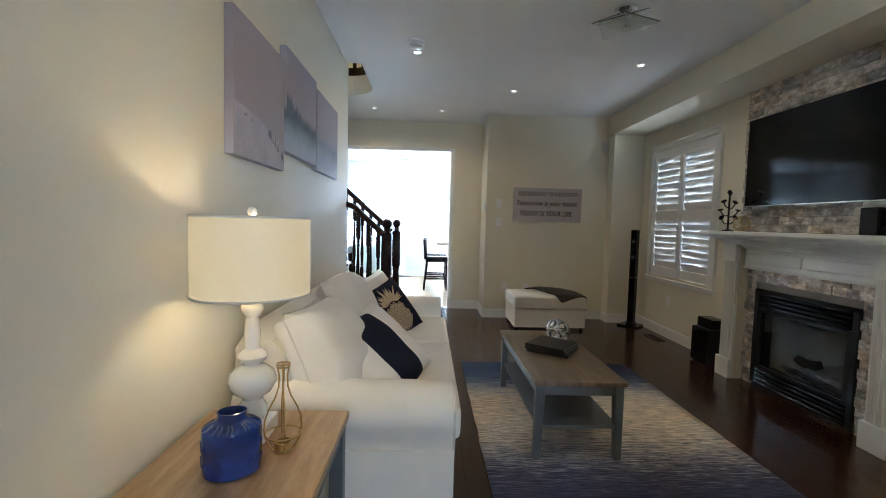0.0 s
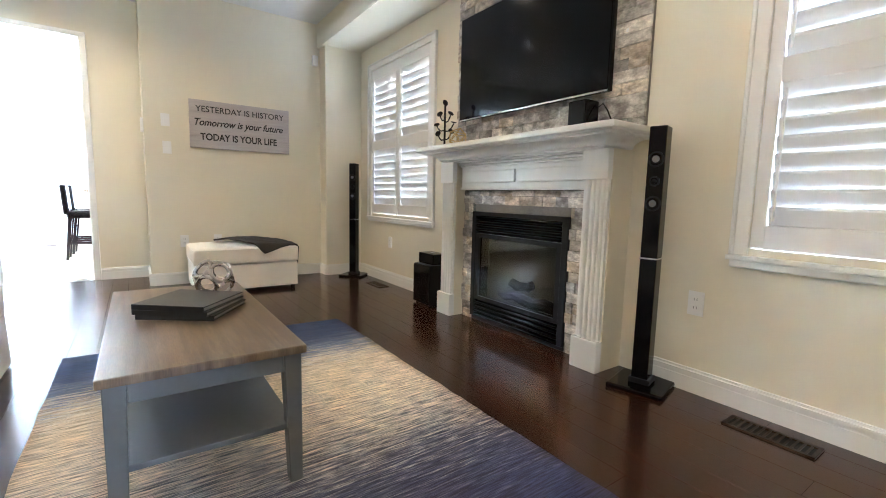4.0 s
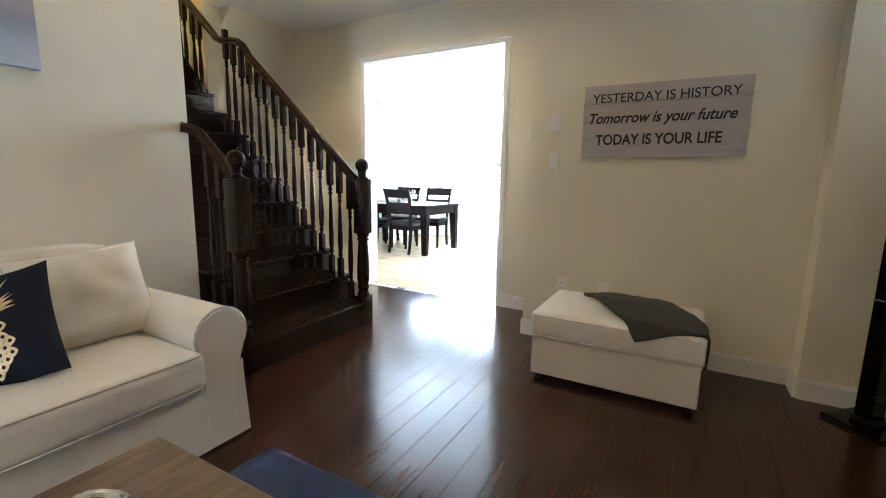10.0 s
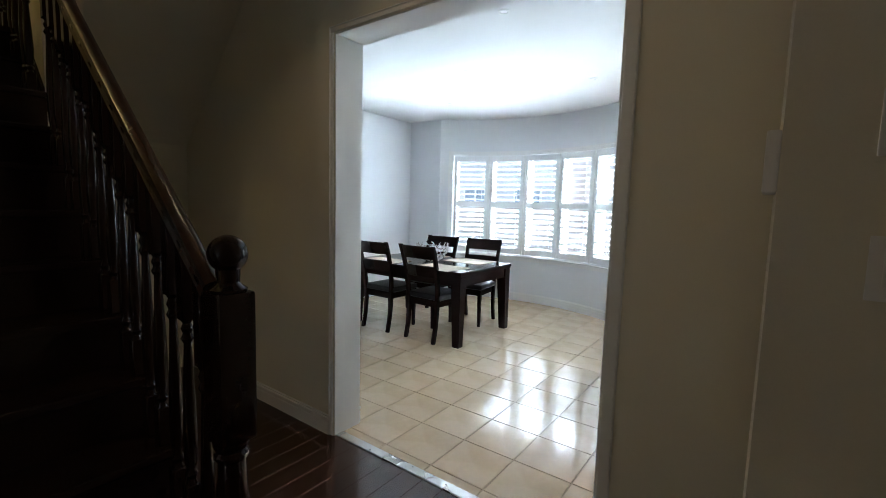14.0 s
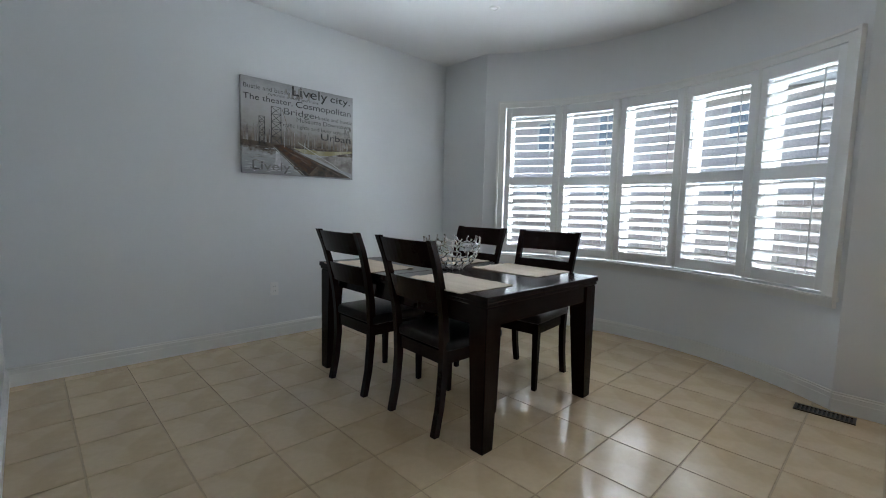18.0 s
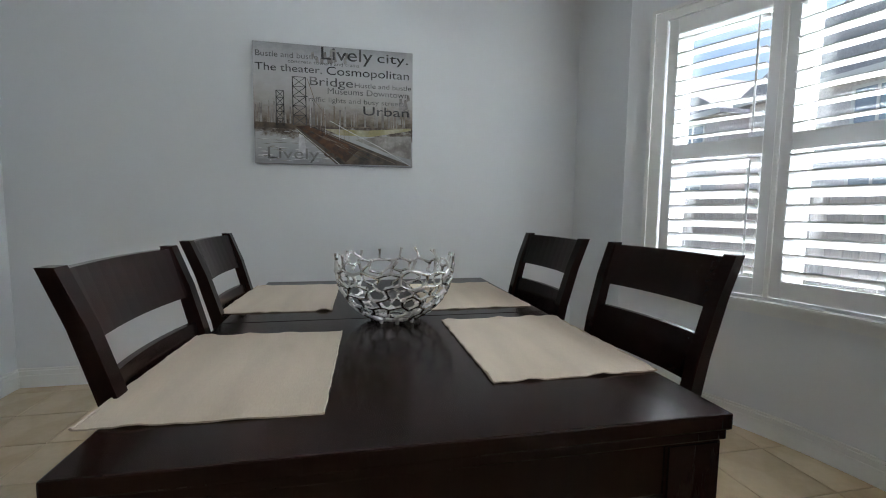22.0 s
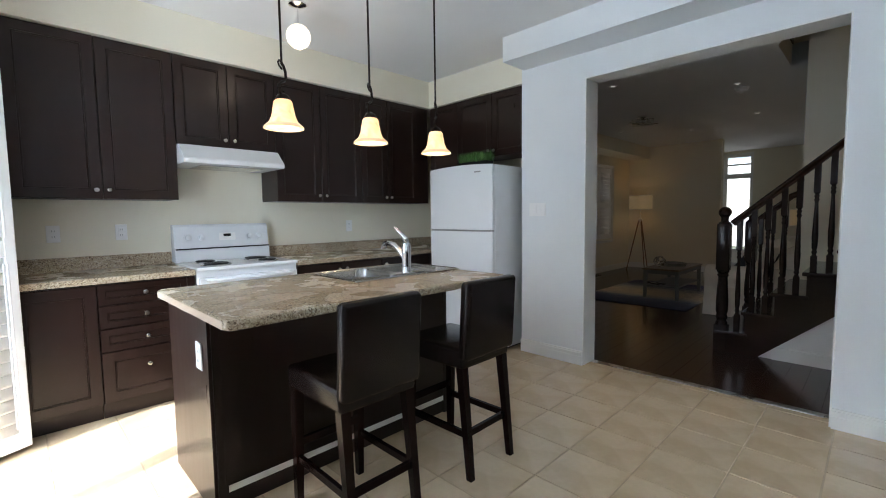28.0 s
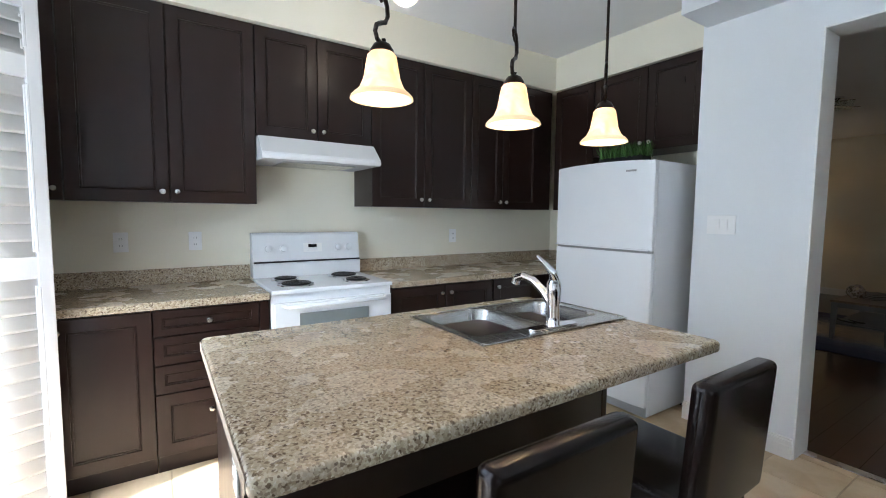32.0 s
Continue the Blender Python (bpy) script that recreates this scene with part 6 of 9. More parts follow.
def drum(name, x, y, r, z0, z1, parent, mat):
    bm = bmesh.new()
    n = 40
    rings = [[bm.verts.new((x + q * math.cos(2 * math.pi * k / n), y + q * math.sin(2 * math.pi * k / n), z)) for k in range(n)] for q, z in ((r, z0), (r, z1), (r - 0.003, z1), (r - 0.003, z0))]
    for a, b in zip(rings, rings[1:] + rings[:1]):
        for k in range(n):
            bm.faces.new((a[k], a[(k + 1) % n], b[(k + 1) % n], b[k]))
    sh = part(name, bm, mat, parent, smooth=True)
    for z in (z0, z1):
        tb = tube([(x + (r + 0.001) * math.cos(2 * math.pi * k / n), y + (r + 0.001) * math.sin(2 * math.pi * k / n), z) for k in range(n)], 0.004, 6, closed=True)
        part("trim_band", tb, SLIPSHADED, sh, smooth=True)
    return sh


drum("shade", LX, LY, SR0, SZ0, SZ1, lampT, SHADE)
part("shade_spider", tube([(LX - SR0, LY, SZ1 - 0.012), (LX, LY, SZ1 - 0.012), (LX + SR0, LY, SZ1 - 0.012)], 0.003, 6), NICKEL, lampT)
part("harp_rod", tube([(LX, LY, GZ + 0.48), (LX, LY, SZ1)], 0.004, 6), NICKEL, lampT)
fin = [(0.006, SZ1 - 0.006)] + [(max(0.002, 0.016 * math.cos(radians(a))), SZ1 + 0.018 + 0.016 * math.sin(radians(a))) for a in range(-60, 91, 15)]
part("finial", lathe(fin, (LX, LY, 0), 14), LAMPWHITE, lampT, smooth=True)
b = bmesh.new()
bmesh.ops.create_uvsphere(b, u_segments=14, v_segments=10, radius=0.028)
b.transform(Matrix.Translation((LX, LY, 1.17)))
bulb = part("bulb", b, BULB, lampT, smooth=True)
lamp("table_lamp_light", 'POINT', 0.60, (1.0, 0.68, 0.22), Matrix.Translation((LX, LY, 1.165)), size=0.035)

vase = thing("blue_vase", "cobalt blue glazed ceramic vase on the side table", "vase", at=(0.150, 0.635, GZ))
prof = [(0.064, 0.0), (0.070, 0.004), (0.072, 0.014), (0.073, 0.06), (0.073, 0.124), (0.071, 0.131), (0.060, 0.139), (0.044, 0.147), (0.037, 0.150), (0.036, 0.168), (0.037, 0.172), (0.034, 0.173), (0.031, 0.168), (0.031, 0.13), (0.05, 0.02)]
bm = lathe(prof, (0, 0, 0), 32)
bm.transform(Matrix.Translation((0.150, 0.635, GZ)) @ Matrix.Rotation(radians(20), 4, 'Z') @ Matrix.Diagonal((1.06, 0.88, 1.0, 1.0)))
part("body", bm, COBALT, vase, smooth=True)
WORNGLAZE = material("worn pale blue glaze", (0.085, 0.11, 0.19), 0.35, vary=0.35, scale=40, grain=120, bump=0.2)
oval = Matrix.Translation((0.150, 0.635, GZ)) @ Matrix.Rotation(radians(20), 4, 'Z') @ Matrix.Diagonal((1.06, 0.88, 1.0, 1.0))
for i in range(11):
    a = 2 * math.pi * (i + 0.5) / 11
    for z in (0.030, 0.072):
        rb = tube([(0.0722 * math.cos(a - 0.2), 0.0722 * math.sin(a - 0.2), z), (0.0736 * math.cos(a), 0.0736 * math.sin(a), z + 0.024), (0.0722 * math.cos(a + 0.2), 0.0722 * math.sin(a + 0.2), z)], 0.0016, 5)
        rb.transform(oval)
        part("relief_rib", rb, COBALT, vase, smooth=True)
for i in range(34):
    # raised rays on the shoulder, where the glaze has worn thin
    a = 2 * math.pi * i / 34 + 0.06 * math.sin(5 * i)
    rb = tube([(0.0715 * math.cos(a), 0.0715 * math.sin(a), 0.1305), (0.059 * math.cos(a + 0.05), 0.059 * math.sin(a + 0.05), 0.1402), (0.047 * math.cos(a), 0.047 * math.sin(a), 0.1457)], 0.0013, 5)
    rb.transform(oval)
    part("relief_ray", rb, WORNGLAZE if i % 3 else COBALT, vase, smooth=True)

wv = thing("wire_vase", "gold wire bud vase with a small cup", "vase", at=(0.255, 0.745, GZ))
WX, WY = 0.255, 0.745
for z, r in ((GZ + 0.004, 0.030), (GZ + 0.055, 0.052), (GZ + 0.262, 0.018), (GZ + 0.270, 0.018)):
    part("hoop", tube([(WX + r * math.cos(2 * math.pi * k / 24), WY + r * math.sin(2 * math.pi * k / 24), z) for k in range(24)], 0.0026, 6, closed=True), BRASS, wv, smooth=True)
for k in range(4):
    a = 2 * math.pi * k / 4 + 0.4
    pts = [(WX + r * math.cos(a), WY + r * math.sin(a), GZ + z) for r, z in ((0.030, 0.004), (0.046, 0.03), (0.054, 0.07), (0.052, 0.10), (0.040, 0.135), (0.022, 0.17), (0.013, 0.20), (0.012, 0.235), (0.018, 0.27))]
    part("wire", tube(pts, 0.0026, 6), BRASS, wv, smooth=True)
part("cup", lathe([(0.022, 0.004), (0.026, 0.008), (0.026, 0.030), (0.023, 0.030), (0.022, 0.010)], (WX, WY, GZ), 18), BRASS, wv, smooth=True)

# ---- ottoman and throw ----
ott = thing("ottoman", "white slipcovered storage ottoman", "ottoman", at=(2.22, 4.98, 0))
OX0, OX1, OY0, OY1 = 1.755, 2.655, 4.655, 5.300
part("base", boxes((OX0 + 0.012, OX1 - 0.012, OY0 + 0.012, OY1 - 0.012, 0.035, 0.265), bevel=0.010), SLIP, ott)
b = rounded(OX1 - OX0, OY1 - OY0, 0.145, 0.035, 5)
for v in b.verts:
    if v.co.z > 0:
        v.co.z += 0.035 * max(0, 1 - (v.co.x / 0.47) ** 2) * max(0, 1 - (v.co.y / 0.34) ** 2)
bmesh.ops.subdivide_edges(b, edges=[e for e in b.edges if e.calc_length() > 0.2], cuts=8, use_grid_fill=True)
for v in b.verts:
    if v.co.z > 0.03:
        v.co.z = max(v.co.z, 0.0725) if abs(v.co.x) < 0.40 and abs(v.co.y) < 0.27 else v.co.z
        v.co.z += 0.026 * max(0, 1 - (v.co.x / 0.46) ** 2) * max(0, 1 - (v.co.y / 0.33) ** 2)
b.transform(Matrix.Translation(((OX0 + OX1) / 2, (OY0 + OY1) / 2, 0.340)))
part("cushion_lid", b, SLIP, ott, smooth=True)
for z in (0.276, 0.398):
    part("piping", tube([(OX0 + 0.004, OY0 + 0.03, z), (OX0 + 0.03, OY0 + 0.003, z), (OX1 - 0.03, OY0 + 0.003, z), (OX1 - 0.004, OY0 + 0.03, z), (OX1 - 0.004, OY1 - 0.03, z), (OX1 - 0.03, OY1 - 0.004, z), (OX0 + 0.03, OY1 - 0.004, z), (OX0 + 0.004, OY1 - 0.03, z)], 0.005, 6, closed=True), SLIPSHADED, ott, smooth=True)
for x in (OX0 + 0.05, OX1 - 0.05):
    for y in (OY0 + 0.05, OY1 - 0.05):
        part("foot", lathe([(0.018, 0), (0.022, 0.035)], (x, y, 0), 12), BLACKMATT, ott)
th = bmesh.new()
A, B_, C_, D_ = Vector((1.97, 5.08)), Vector((2.33, 4.60)), Vector((2.775, 4.74)), Vector((2.38, 5.28))
gridv = []
n = 22
for i in range(n + 1):
    r = []
    for j in range(n + 1):
        u, v = i / n, j / n
        p = (A * (1 - u) + B_ * u) * (1 - v) + (D_ * (1 - u) + C_ * u) * v
        over = max(0.0, p.x - (OX1 - 0.012))
        cx, cy = (p.x - (OX0 + OX1) / 2) / 0.46, (p.y - (OY0 + OY1) / 2) / 0.33
        z = 0.421 + 0.055 * max(0, 1 - cx * cx) * max(0, 1 - cy * cy) - max(0.0, over - 0.012) * 1.6
        z += 0.020 * abs(noise.noise(Vector((p.x * 5 + p.y * 3, p.y * 9, 1.5)))) + 0.004
        if p.y < OY0 + 0.02:
            z -= (OY0 + 0.02 - p.y) * 0.9
        p = Vector((min(p.x, OX1 + 0.014), p.y))
        r.append(th.verts.new((p.x + 0.01 * noise.noise(Vector((u * 4, v * 4, 8))), p.y + 0.012 * noise.noise(Vector((u * 4, v * 4, 9))), z)))
    gridv.append(r)
for i in range(n):
    for j in range(n):
        th.faces.new((gridv[i][j], gridv[i + 1][j], gridv[i + 1][j + 1], gridv[i][j + 1]))
bmesh.ops.recalc_face_normals(th, faces=th.faces[:])
bmesh.ops.solidify(th, geom=th.faces[:], thickness=0.016)
tagged(part("throw_blanket", th, THROW, smooth=True), "charcoal knitted throw folded over the ottoman corner", "blanket")

# ---- wall sign ----
sg = thing("word_sign", "whitewashed plank sign with dark lettering", "wall sign", at=(2.305, YS, 1.34))
GX_0, GX_1, GZ_0, GZ_1 = 1.835, 2.775, 1.338, 1.798
for k in range(4):
    h = (GZ_1 - GZ_0) / 4
    part("plank", boxes((GX_0 + 0.002 * (k % 2), GX_1 - 0.002 * ((k + 1) % 2), YS - 0.026, YS - 0.002, GZ_0 + h * k + 0.001, GZ_0 + h * (k + 1) - 0.001), bevel=0.002), SIGNBOARD, sg)
face = Matrix.Translation((2.305, YS - 0.0275, 0)) @ Matrix.Rotation(radians(90), 4, 'X')
words("YESTERDAY IS HISTORY", SIGNINK, 0.079, face @ Matrix.Translation((0.0, 1.712, 0)), sg, width=0.83, depth=0.001, offset=0.0006)
words("Tomorrow is your future", SIGNINK, 0.092, face @ Matrix.Translation((-0.01, 1.585, 0)), sg, width=0.83, depth=0.001, shear=0.30, offset=0.0020)
words("TODAY IS YOUR LIFE", SIGNINK, 0.092, face @ Matrix.Translation((-0.02, 1.447, 0)), sg, width=0.72, depth=0.001, offset=0.0022)

# ---- three misty canvases over the sofa ----
SNOWPAINT = material("pale mauve-grey canvas paint", (0.44, 0.42, 0.49), 0.8, vary=0.12, scale=8, grain=70, bump=0.1)
MISTPAINT = material("misty slate canvas paint", (0.165, 0.19, 0.225), 0.8, vary=0.25, scale=12, grain=70, bump=0.1)
DARKPAINT = material("dark slate canvas paint", (0.13, 0.152, 0.185), 0.8, vary=0.3, scale=12, grain=70, bump=0.1)
for k, (y0, y1, z0, z1) in enumerate(((1.20, 1.80, 1.545, 2.125), (1.835, 2.46, 1.655, 2.215), (2.48, 3.15, 1.63, 2.18))):
    c = thing("canvas_print", ("misty blue-mauve shoreline canvas", "misty canvas with a dark tree line", "misty canvas with a far dark shore")[k], "picture", at=(-0.13, (y0 + y1) / 2, z0), group="canvases over the sofa")
    part("canvas", boxes((-0.128, -0.090, y0, y1, z0, z1), bevel=0.003), CANVASMIST[k], c)
    r = random.Random(20 + k)
    w, h = y1 - y0, z1 - z0

    def daub(poly, paint_, lift):
        bmt = bmesh.new()
        bmt.faces.new([bmt.verts.new((-0.0898 + lift, y0 + w * u, z0 + h * v)) for u, v in poly])
        part("brushwork", bmt, paint_, c)
    if k == 0:
        # a pale snow bank with a few far trees at its end
        daub([(0.005, 0.005), (0.995, 0.005), (0.995, 0.20), (0.72, 0.26), (0.45, 0.33), (0.2, 0.36), (0.005, 0.37)], SNOWPAINT, 0.0004)
        for i in range(26):
            u = r.uniform(0.62, 0.97)
            v = 0.27 - 0.16 * (u - 0.62) / 0.35
            e = r.uniform(0.006, 0.018)
            daub([(u - e, v - 0.02), (u + e, v - 0.03), (u + e * 0.4, v + 0.02), (u, v + r.uniform(0.03, 0.07)), (u - e * 0.5, v + 0.01)], MISTPAINT, 0.0008 + 0.00001 * i)
        for u, v in ((0.17, 0.30), (0.20, 0.31), (0.30, 0.29)):
            daub([(u - 0.012, v), (u + 0.010, v - 0.008), (u + 0.006, v + 0.012), (u - 0.006, v + 0.014)], MISTPAINT, 0.0008)
    elif k == 1:
        # fir tops standing out of the mist, falling away to one side
        for i in range(46):
            u = 0.012 + 0.70 * (i / 46) ** 1.15
            top = 0.60 - 0.30 * u + r.uniform(-0.06, 0.03)
            e = r.uniform(0.012, 0.022)
            u = max(u, e + 0.003)
            daub([(u - e, 0.36), (u + e, 0.36), (u + e * 0.7, top - 0.08), (u + e * 0.3, top - 0.05), (u, top), (u - e * 0.3, top - 0.05), (u - e * 0.7, top - 0.08)], MISTPAINT if i % 3 else DARKPAINT, 0.0006 + 0.00001 * i)

# ---- switches, outlets, sensors ----
def plate(x, y, z, normal, label, kind_, w=0.072, h=0.116):
    p = thing("wall_switch" if kind_ == "switch" else "wall_outlet", label, kind_, at=(0, 0, 0), group="wall plates")
    part("cover_plate", boxes((-w / 2, w / 2, -0.0065, 0.0, -h / 2, h / 2), bevel=0.002), PLATEWHITE, p)
    n = max(1, round(w / 0.072)) if kind_ == "switch" else 1
    for k in range(n):
        xx = (k - (n - 1) / 2) * 0.046
        if kind_ == "switch":
            part("rocker", boxes((xx - 0.016, xx + 0.016, -0.011, -0.0065, -0.033, 0.033), bevel=0.0015), PLATEWHITE, p)
        else:
            for dz in (-0.02, 0.02):
                s = part("socket", boxes((-0.017, 0.017, -0.0085, -0.006, dz - 0.014, dz + 0.014), bevel=0.001), PLATEWHITE, p)
                part("slot", boxes((-0.008, -0.005, -0.0092, -0.0085, dz - 0.006, dz + 0.006), (0.005, 0.008, -0.0092, -0.0085, dz - 0.006, dz + 0.006)), GREYPLASTIC, s)
    p.matrix_basis = pose(x, y, z, 0, 0, normal)
    return p


plate(1.640, YS, 1.577, 0, "white rocker switch on the sign wall", "switch")
plate(1.645, YS, 1.322, 0, "white rocker switch under another", "switch")
plate(1.755, YS, 0.425, 0, "white outlet behind the ottoman", "outlet")
plate(2.05, YS, 0.425, 0, "white outlet behind the ottoman", "outlet")
plate(XR, 1.385, 0.436, -90, "white outlet under the near window", "outlet")
plate(XR, 4.46, 0.43, -90, "white outlet under the far window", "outlet")
tm = thing("thermostat", "white thermostat on the narrow wall return", "thermostat", at=(1.47, 5.45, 1.5))
part("case", boxes((1.445, 1.47, 5.40, 5.50, 1.455, 1.58), bevel=0.006), PLATEWHITE, tm)
ms = thing("corner_sensor", "small white sensor high in the corner", "sensor", at=(3.07, 5.33, 2.37))
part("case", boxes((3.04, 3.10, 5.33, YS, 2.32, 2.43), bevel=0.012), PLATEWHITE, ms)

# ---- ceiling fittings ----
def pot(x, y, z, lit, power=0):
    p = thing("pot_light", "small round recessed ceiling light" + (", lit" if lit else ", unlit"), "ceiling light", at=(x, y, z), group="pot lights")
    part("trim_ring", lathe([(0.044, 0.001), (0.044, -0.004), (0.028, -0.006), (0.020, 0.0)], (x, y, z), 20, cap=False), TRIM, p, smooth=True)
    part("lens", lathe([(0.001, -0.0015), (0.022, -0.002)], (x, y, z), 16, cap=False), POTGLOW if lit else POTFAINT, p)
    if power:
        lamp("pot_light_beam", 'SPOT', power, (1.0, 0.70, 0.38), Matrix.Translation((x, y, z - 0.02)), size=0.03, cone=radians(145))


for x, y in ((-0.06, 5.28), (0.83, 5.30), (1.60, 4.34), (2.585, 3.43), (0.55, 3.34), (0.70, 1.30), (1.80, 0.60), (2.75, 1.40)):
    pot(x, y, CEIL_L, True, 5.0 if x < 0 else 1.9)
sm = thing("smoke_detector", "white round smoke detector on the ceiling", "smoke detector", at=(0.55, 3.12, CEIL_L))
part("base", lathe([(0.075, 0.0), (0.075, -0.014), (0.07, -0.018)], (0.55, 3.12, CEIL_L), 24), PLATEWHITE, sm, smooth=True)
part("cover", lathe([(0.062, -0.018), (0.060, -0.042), (0.04, -0.050), (0.002, -0.052)], (0.55, 3.12, CEIL_L), 24), PLATEWHITE, sm, smooth=True)
cl = thing("ceiling_fixture", "ceiling light of clear glass plates on chrome arms", "ceiling light", at=(1.98, 2.42, CEIL_L))
part("canopy", lathe([(0.075, 0.0), (0.075, -0.018), (0.03, -0.03), (0.012, -0.05), (0.012, -0.09)], (1.98, 2.42, CEIL_L), 20), CHROME, cl, smooth=True)
for k in range(3):
    a = 2 * math.pi * k / 3 + 0.3
    part("arm", tube([(1.98, 2.42, CEIL_L - 0.05), (1.98 + 0.20 * math.cos(a), 2.42 + 0.20 * math.sin(a), CEIL_L - 0.075)], 0.005, 6), CHROME, cl)
FIXGLASS = glass("pale green-white fixture glass", (0.90, 0.95, 0.94), 0.12)
for k, (tilt, turn) in enumerate(((9, 0.35), (-7, 1.1))):
    pl = boxes((-0.155, 0.155, -0.155, 0.155, -0.003, 0.003), bevel=0.002)
    pl.transform(Matrix.Translation((1.98, 2.42, CEIL_L - 0.095 - 0.018 * k)) @ Matrix.Rotation(turn, 4, 'Z') @ Matrix.Rotation(radians(tilt), 4, 'X'))
    gp = part("glass_plate", pl, FIXGLASS, cl)
    gp.visible_shadow = False
for k in range(3):
    a = 2 * math.pi * k / 3 + 0.9
    part("bulb_cup", lathe([(0.014, -0.055), (0.018, -0.062), (0.018, -0.085), (0.010, -0.09)], (1.98 + 0.09 * math.cos(a), 2.42 + 0.09 * math.sin(a), CEIL_L), 12), CHROME, cl, smooth=True)
part("finial", lathe([(0.010, -0.09), (0.012, -0.118), (0.006, -0.126), (0.001, -0.128)], (1.98, 2.42, CEIL_L), 12), CHROME, cl, smooth=True)

# ---- tripod floor lamp by the back wall ----
TXC, TYC = 3.10, -0.52
tl = thing("floor_lamp", "tripod floor lamp with a lit drum shade", "floor lamp", at=(TXC, TYC, 0))
TRIPOD = material("mid-brown lamp wood", (0.16, 0.085, 0.045), 0.4, vary=0.2, stretch=(6, 6, 1))
for k in range(3):
    a = 2 * math.pi * k / 3 + 0.5
    part("leg", tube([(TXC + 0.27 * math.cos(a), TYC + 0.27 * math.sin(a), 0.0), (TXC + 0.03 * math.cos(a), TYC + 0.03 * math.sin(a), 1.12)], 0.013, 8, taper=[0.8, 1.1]), TRIPOD, tl, smooth=True)
part("hub", lathe([(0.03, 1.08), (0.045, 1.10), (0.045, 1.14), (0.02, 1.16), (0.010, 1.18), (0.010, 1.42)], (TXC, TYC, 0), 16), NICKEL, tl, smooth=True)
drum("shade", TXC, TYC, 0.235, 1.36, 1.66, tl, SHADE)
part("shade_spider", tube([(TXC - 0.235, TYC, 1.645), (TXC, TYC, 1.645), (TXC + 0.235, TYC, 1.645)], 0.003, 6), NICKEL, tl)
part("shade_rod", tube([(TXC, TYC, 1.40), (TXC, TYC, 1.66)], 0.004, 6), NICKEL, tl)
lamp("floor_lamp_light", 'POINT', 1.5, (1.0, 0.64, 0.30), Matrix.Translation((TXC, TYC, 1.52)), size=0.04)

# ---- dining table and chairs ----
dt = thing("dining_table", "espresso wooden dining table with square legs", "dining table", at=(-1.73, 8.33, 0))
DX0, DX1, DY0, DY1, DZ = -2.450, -0.888, 7.795, 8.850, 0.765
for x0, x1 in ((DX0, -1.678), (-1.675, DX1)):
    part("tabletop", boxes((x0, x1, DY0, DY1, DZ - 0.030, DZ), bevel=0.0035), ESPRESSO, dt)
part("edge_moulding", boxes((DX0 + 0.006, DX1 - 0.006, DY0 + 0.006, DY1 - 0.006, DZ - 0.050, DZ - 0.031), bevel=0.003), ESPRESSO, dt)
for r in ((DX0 + 0.03, DX1 - 0.03, DY0 + 0.02, DY0 + 0.042, 0.615, DZ - 0.051), (DX0 + 0.03, DX1 - 0.03, DY1 - 0.042, DY1 - 0.02, 0.615, DZ - 0.051), (DX0 + 0.02, DX0 + 0.042, DY0 + 0.042, DY1 - 0.042, 0.615, DZ - 0.051), (DX1 - 0.042, DX1 - 0.02, DY0 + 0.042, DY1 - 0.042, 0.615, DZ - 0.051)):
    part("apron", boxes(r, bevel=0.003), ESPRESSO, dt)
for sx in (0, 1):
    for sy in (0, 1):
        lg = bmesh.new()
        q, t = 0.112, 0.080
        ox = DX0 + 0.010 if sx == 0 else DX1 - 0.010
        oy = DY0 + 0.010 if sy == 0 else DY1 - 0.010
        ax, ay = (1 if sx == 0 else -1), (1 if sy == 0 else -1)
        lo = [(ox, oy), (ox + ax * t, oy), (ox + ax * t, oy + ay * t), (ox, oy + ay * t)]
        hi = [(ox, oy), (ox + ax * q, oy), (ox + ax * q, oy + ay * q), (ox, oy + ay * q)]
        a = [lg.verts.new((x, y, 0)) for x, y in lo]
        b = [lg.verts.new((x, y, 0.60)) for x, y in hi]
        c = [lg.verts.new((x, y, DZ - 0.052)) for x, y in hi]
        for p, r in ((a, b), (b, c)):
            for k in range(4):
                lg.faces.new((p[k], p[(k + 1) % 4], r[(k + 1) % 4], r[k]))
        lg.faces.new(a)
        lg.faces.new(c)
        bmesh.ops.recalc_face_normals(lg, faces=lg.faces[:])
        bmesh.ops.bevel(lg, geom=lg.edges[:], offset=0.005, segments=2, affect='EDGES')
        part("leg", lg, ESPRESSO, dt)


def curved_board(w, h, depth, bow, z, y, tilt, n=10):
    """A back rail that bows away behind the sitter; rests along x."""
    bm = bmesh.new()
    rings = []
    for k in range(n + 1):
        u = k / n * 2 - 1
        x = u * w / 2
        b = -bow * (1 - u * u)
        rings.append([bm.verts.new((x, y + b + dy + tilt * (zz - z), zz)) for dy, zz in ((-depth / 2, z), (depth / 2, z), (depth / 2, z + h), (-depth / 2, z + h))])
    for a, b in zip(rings, rings[1:]):
        for k in range(4):
            bm.faces.new((a[k], b[k], b[(k + 1) % 4], a[(k + 1) % 4]))
    bm.faces.new(rings[0])
    bm.faces.new(list(reversed(rings[-1])))
    bmesh.ops.recalc_face_normals(bm, faces=bm.faces[:])
    return bm


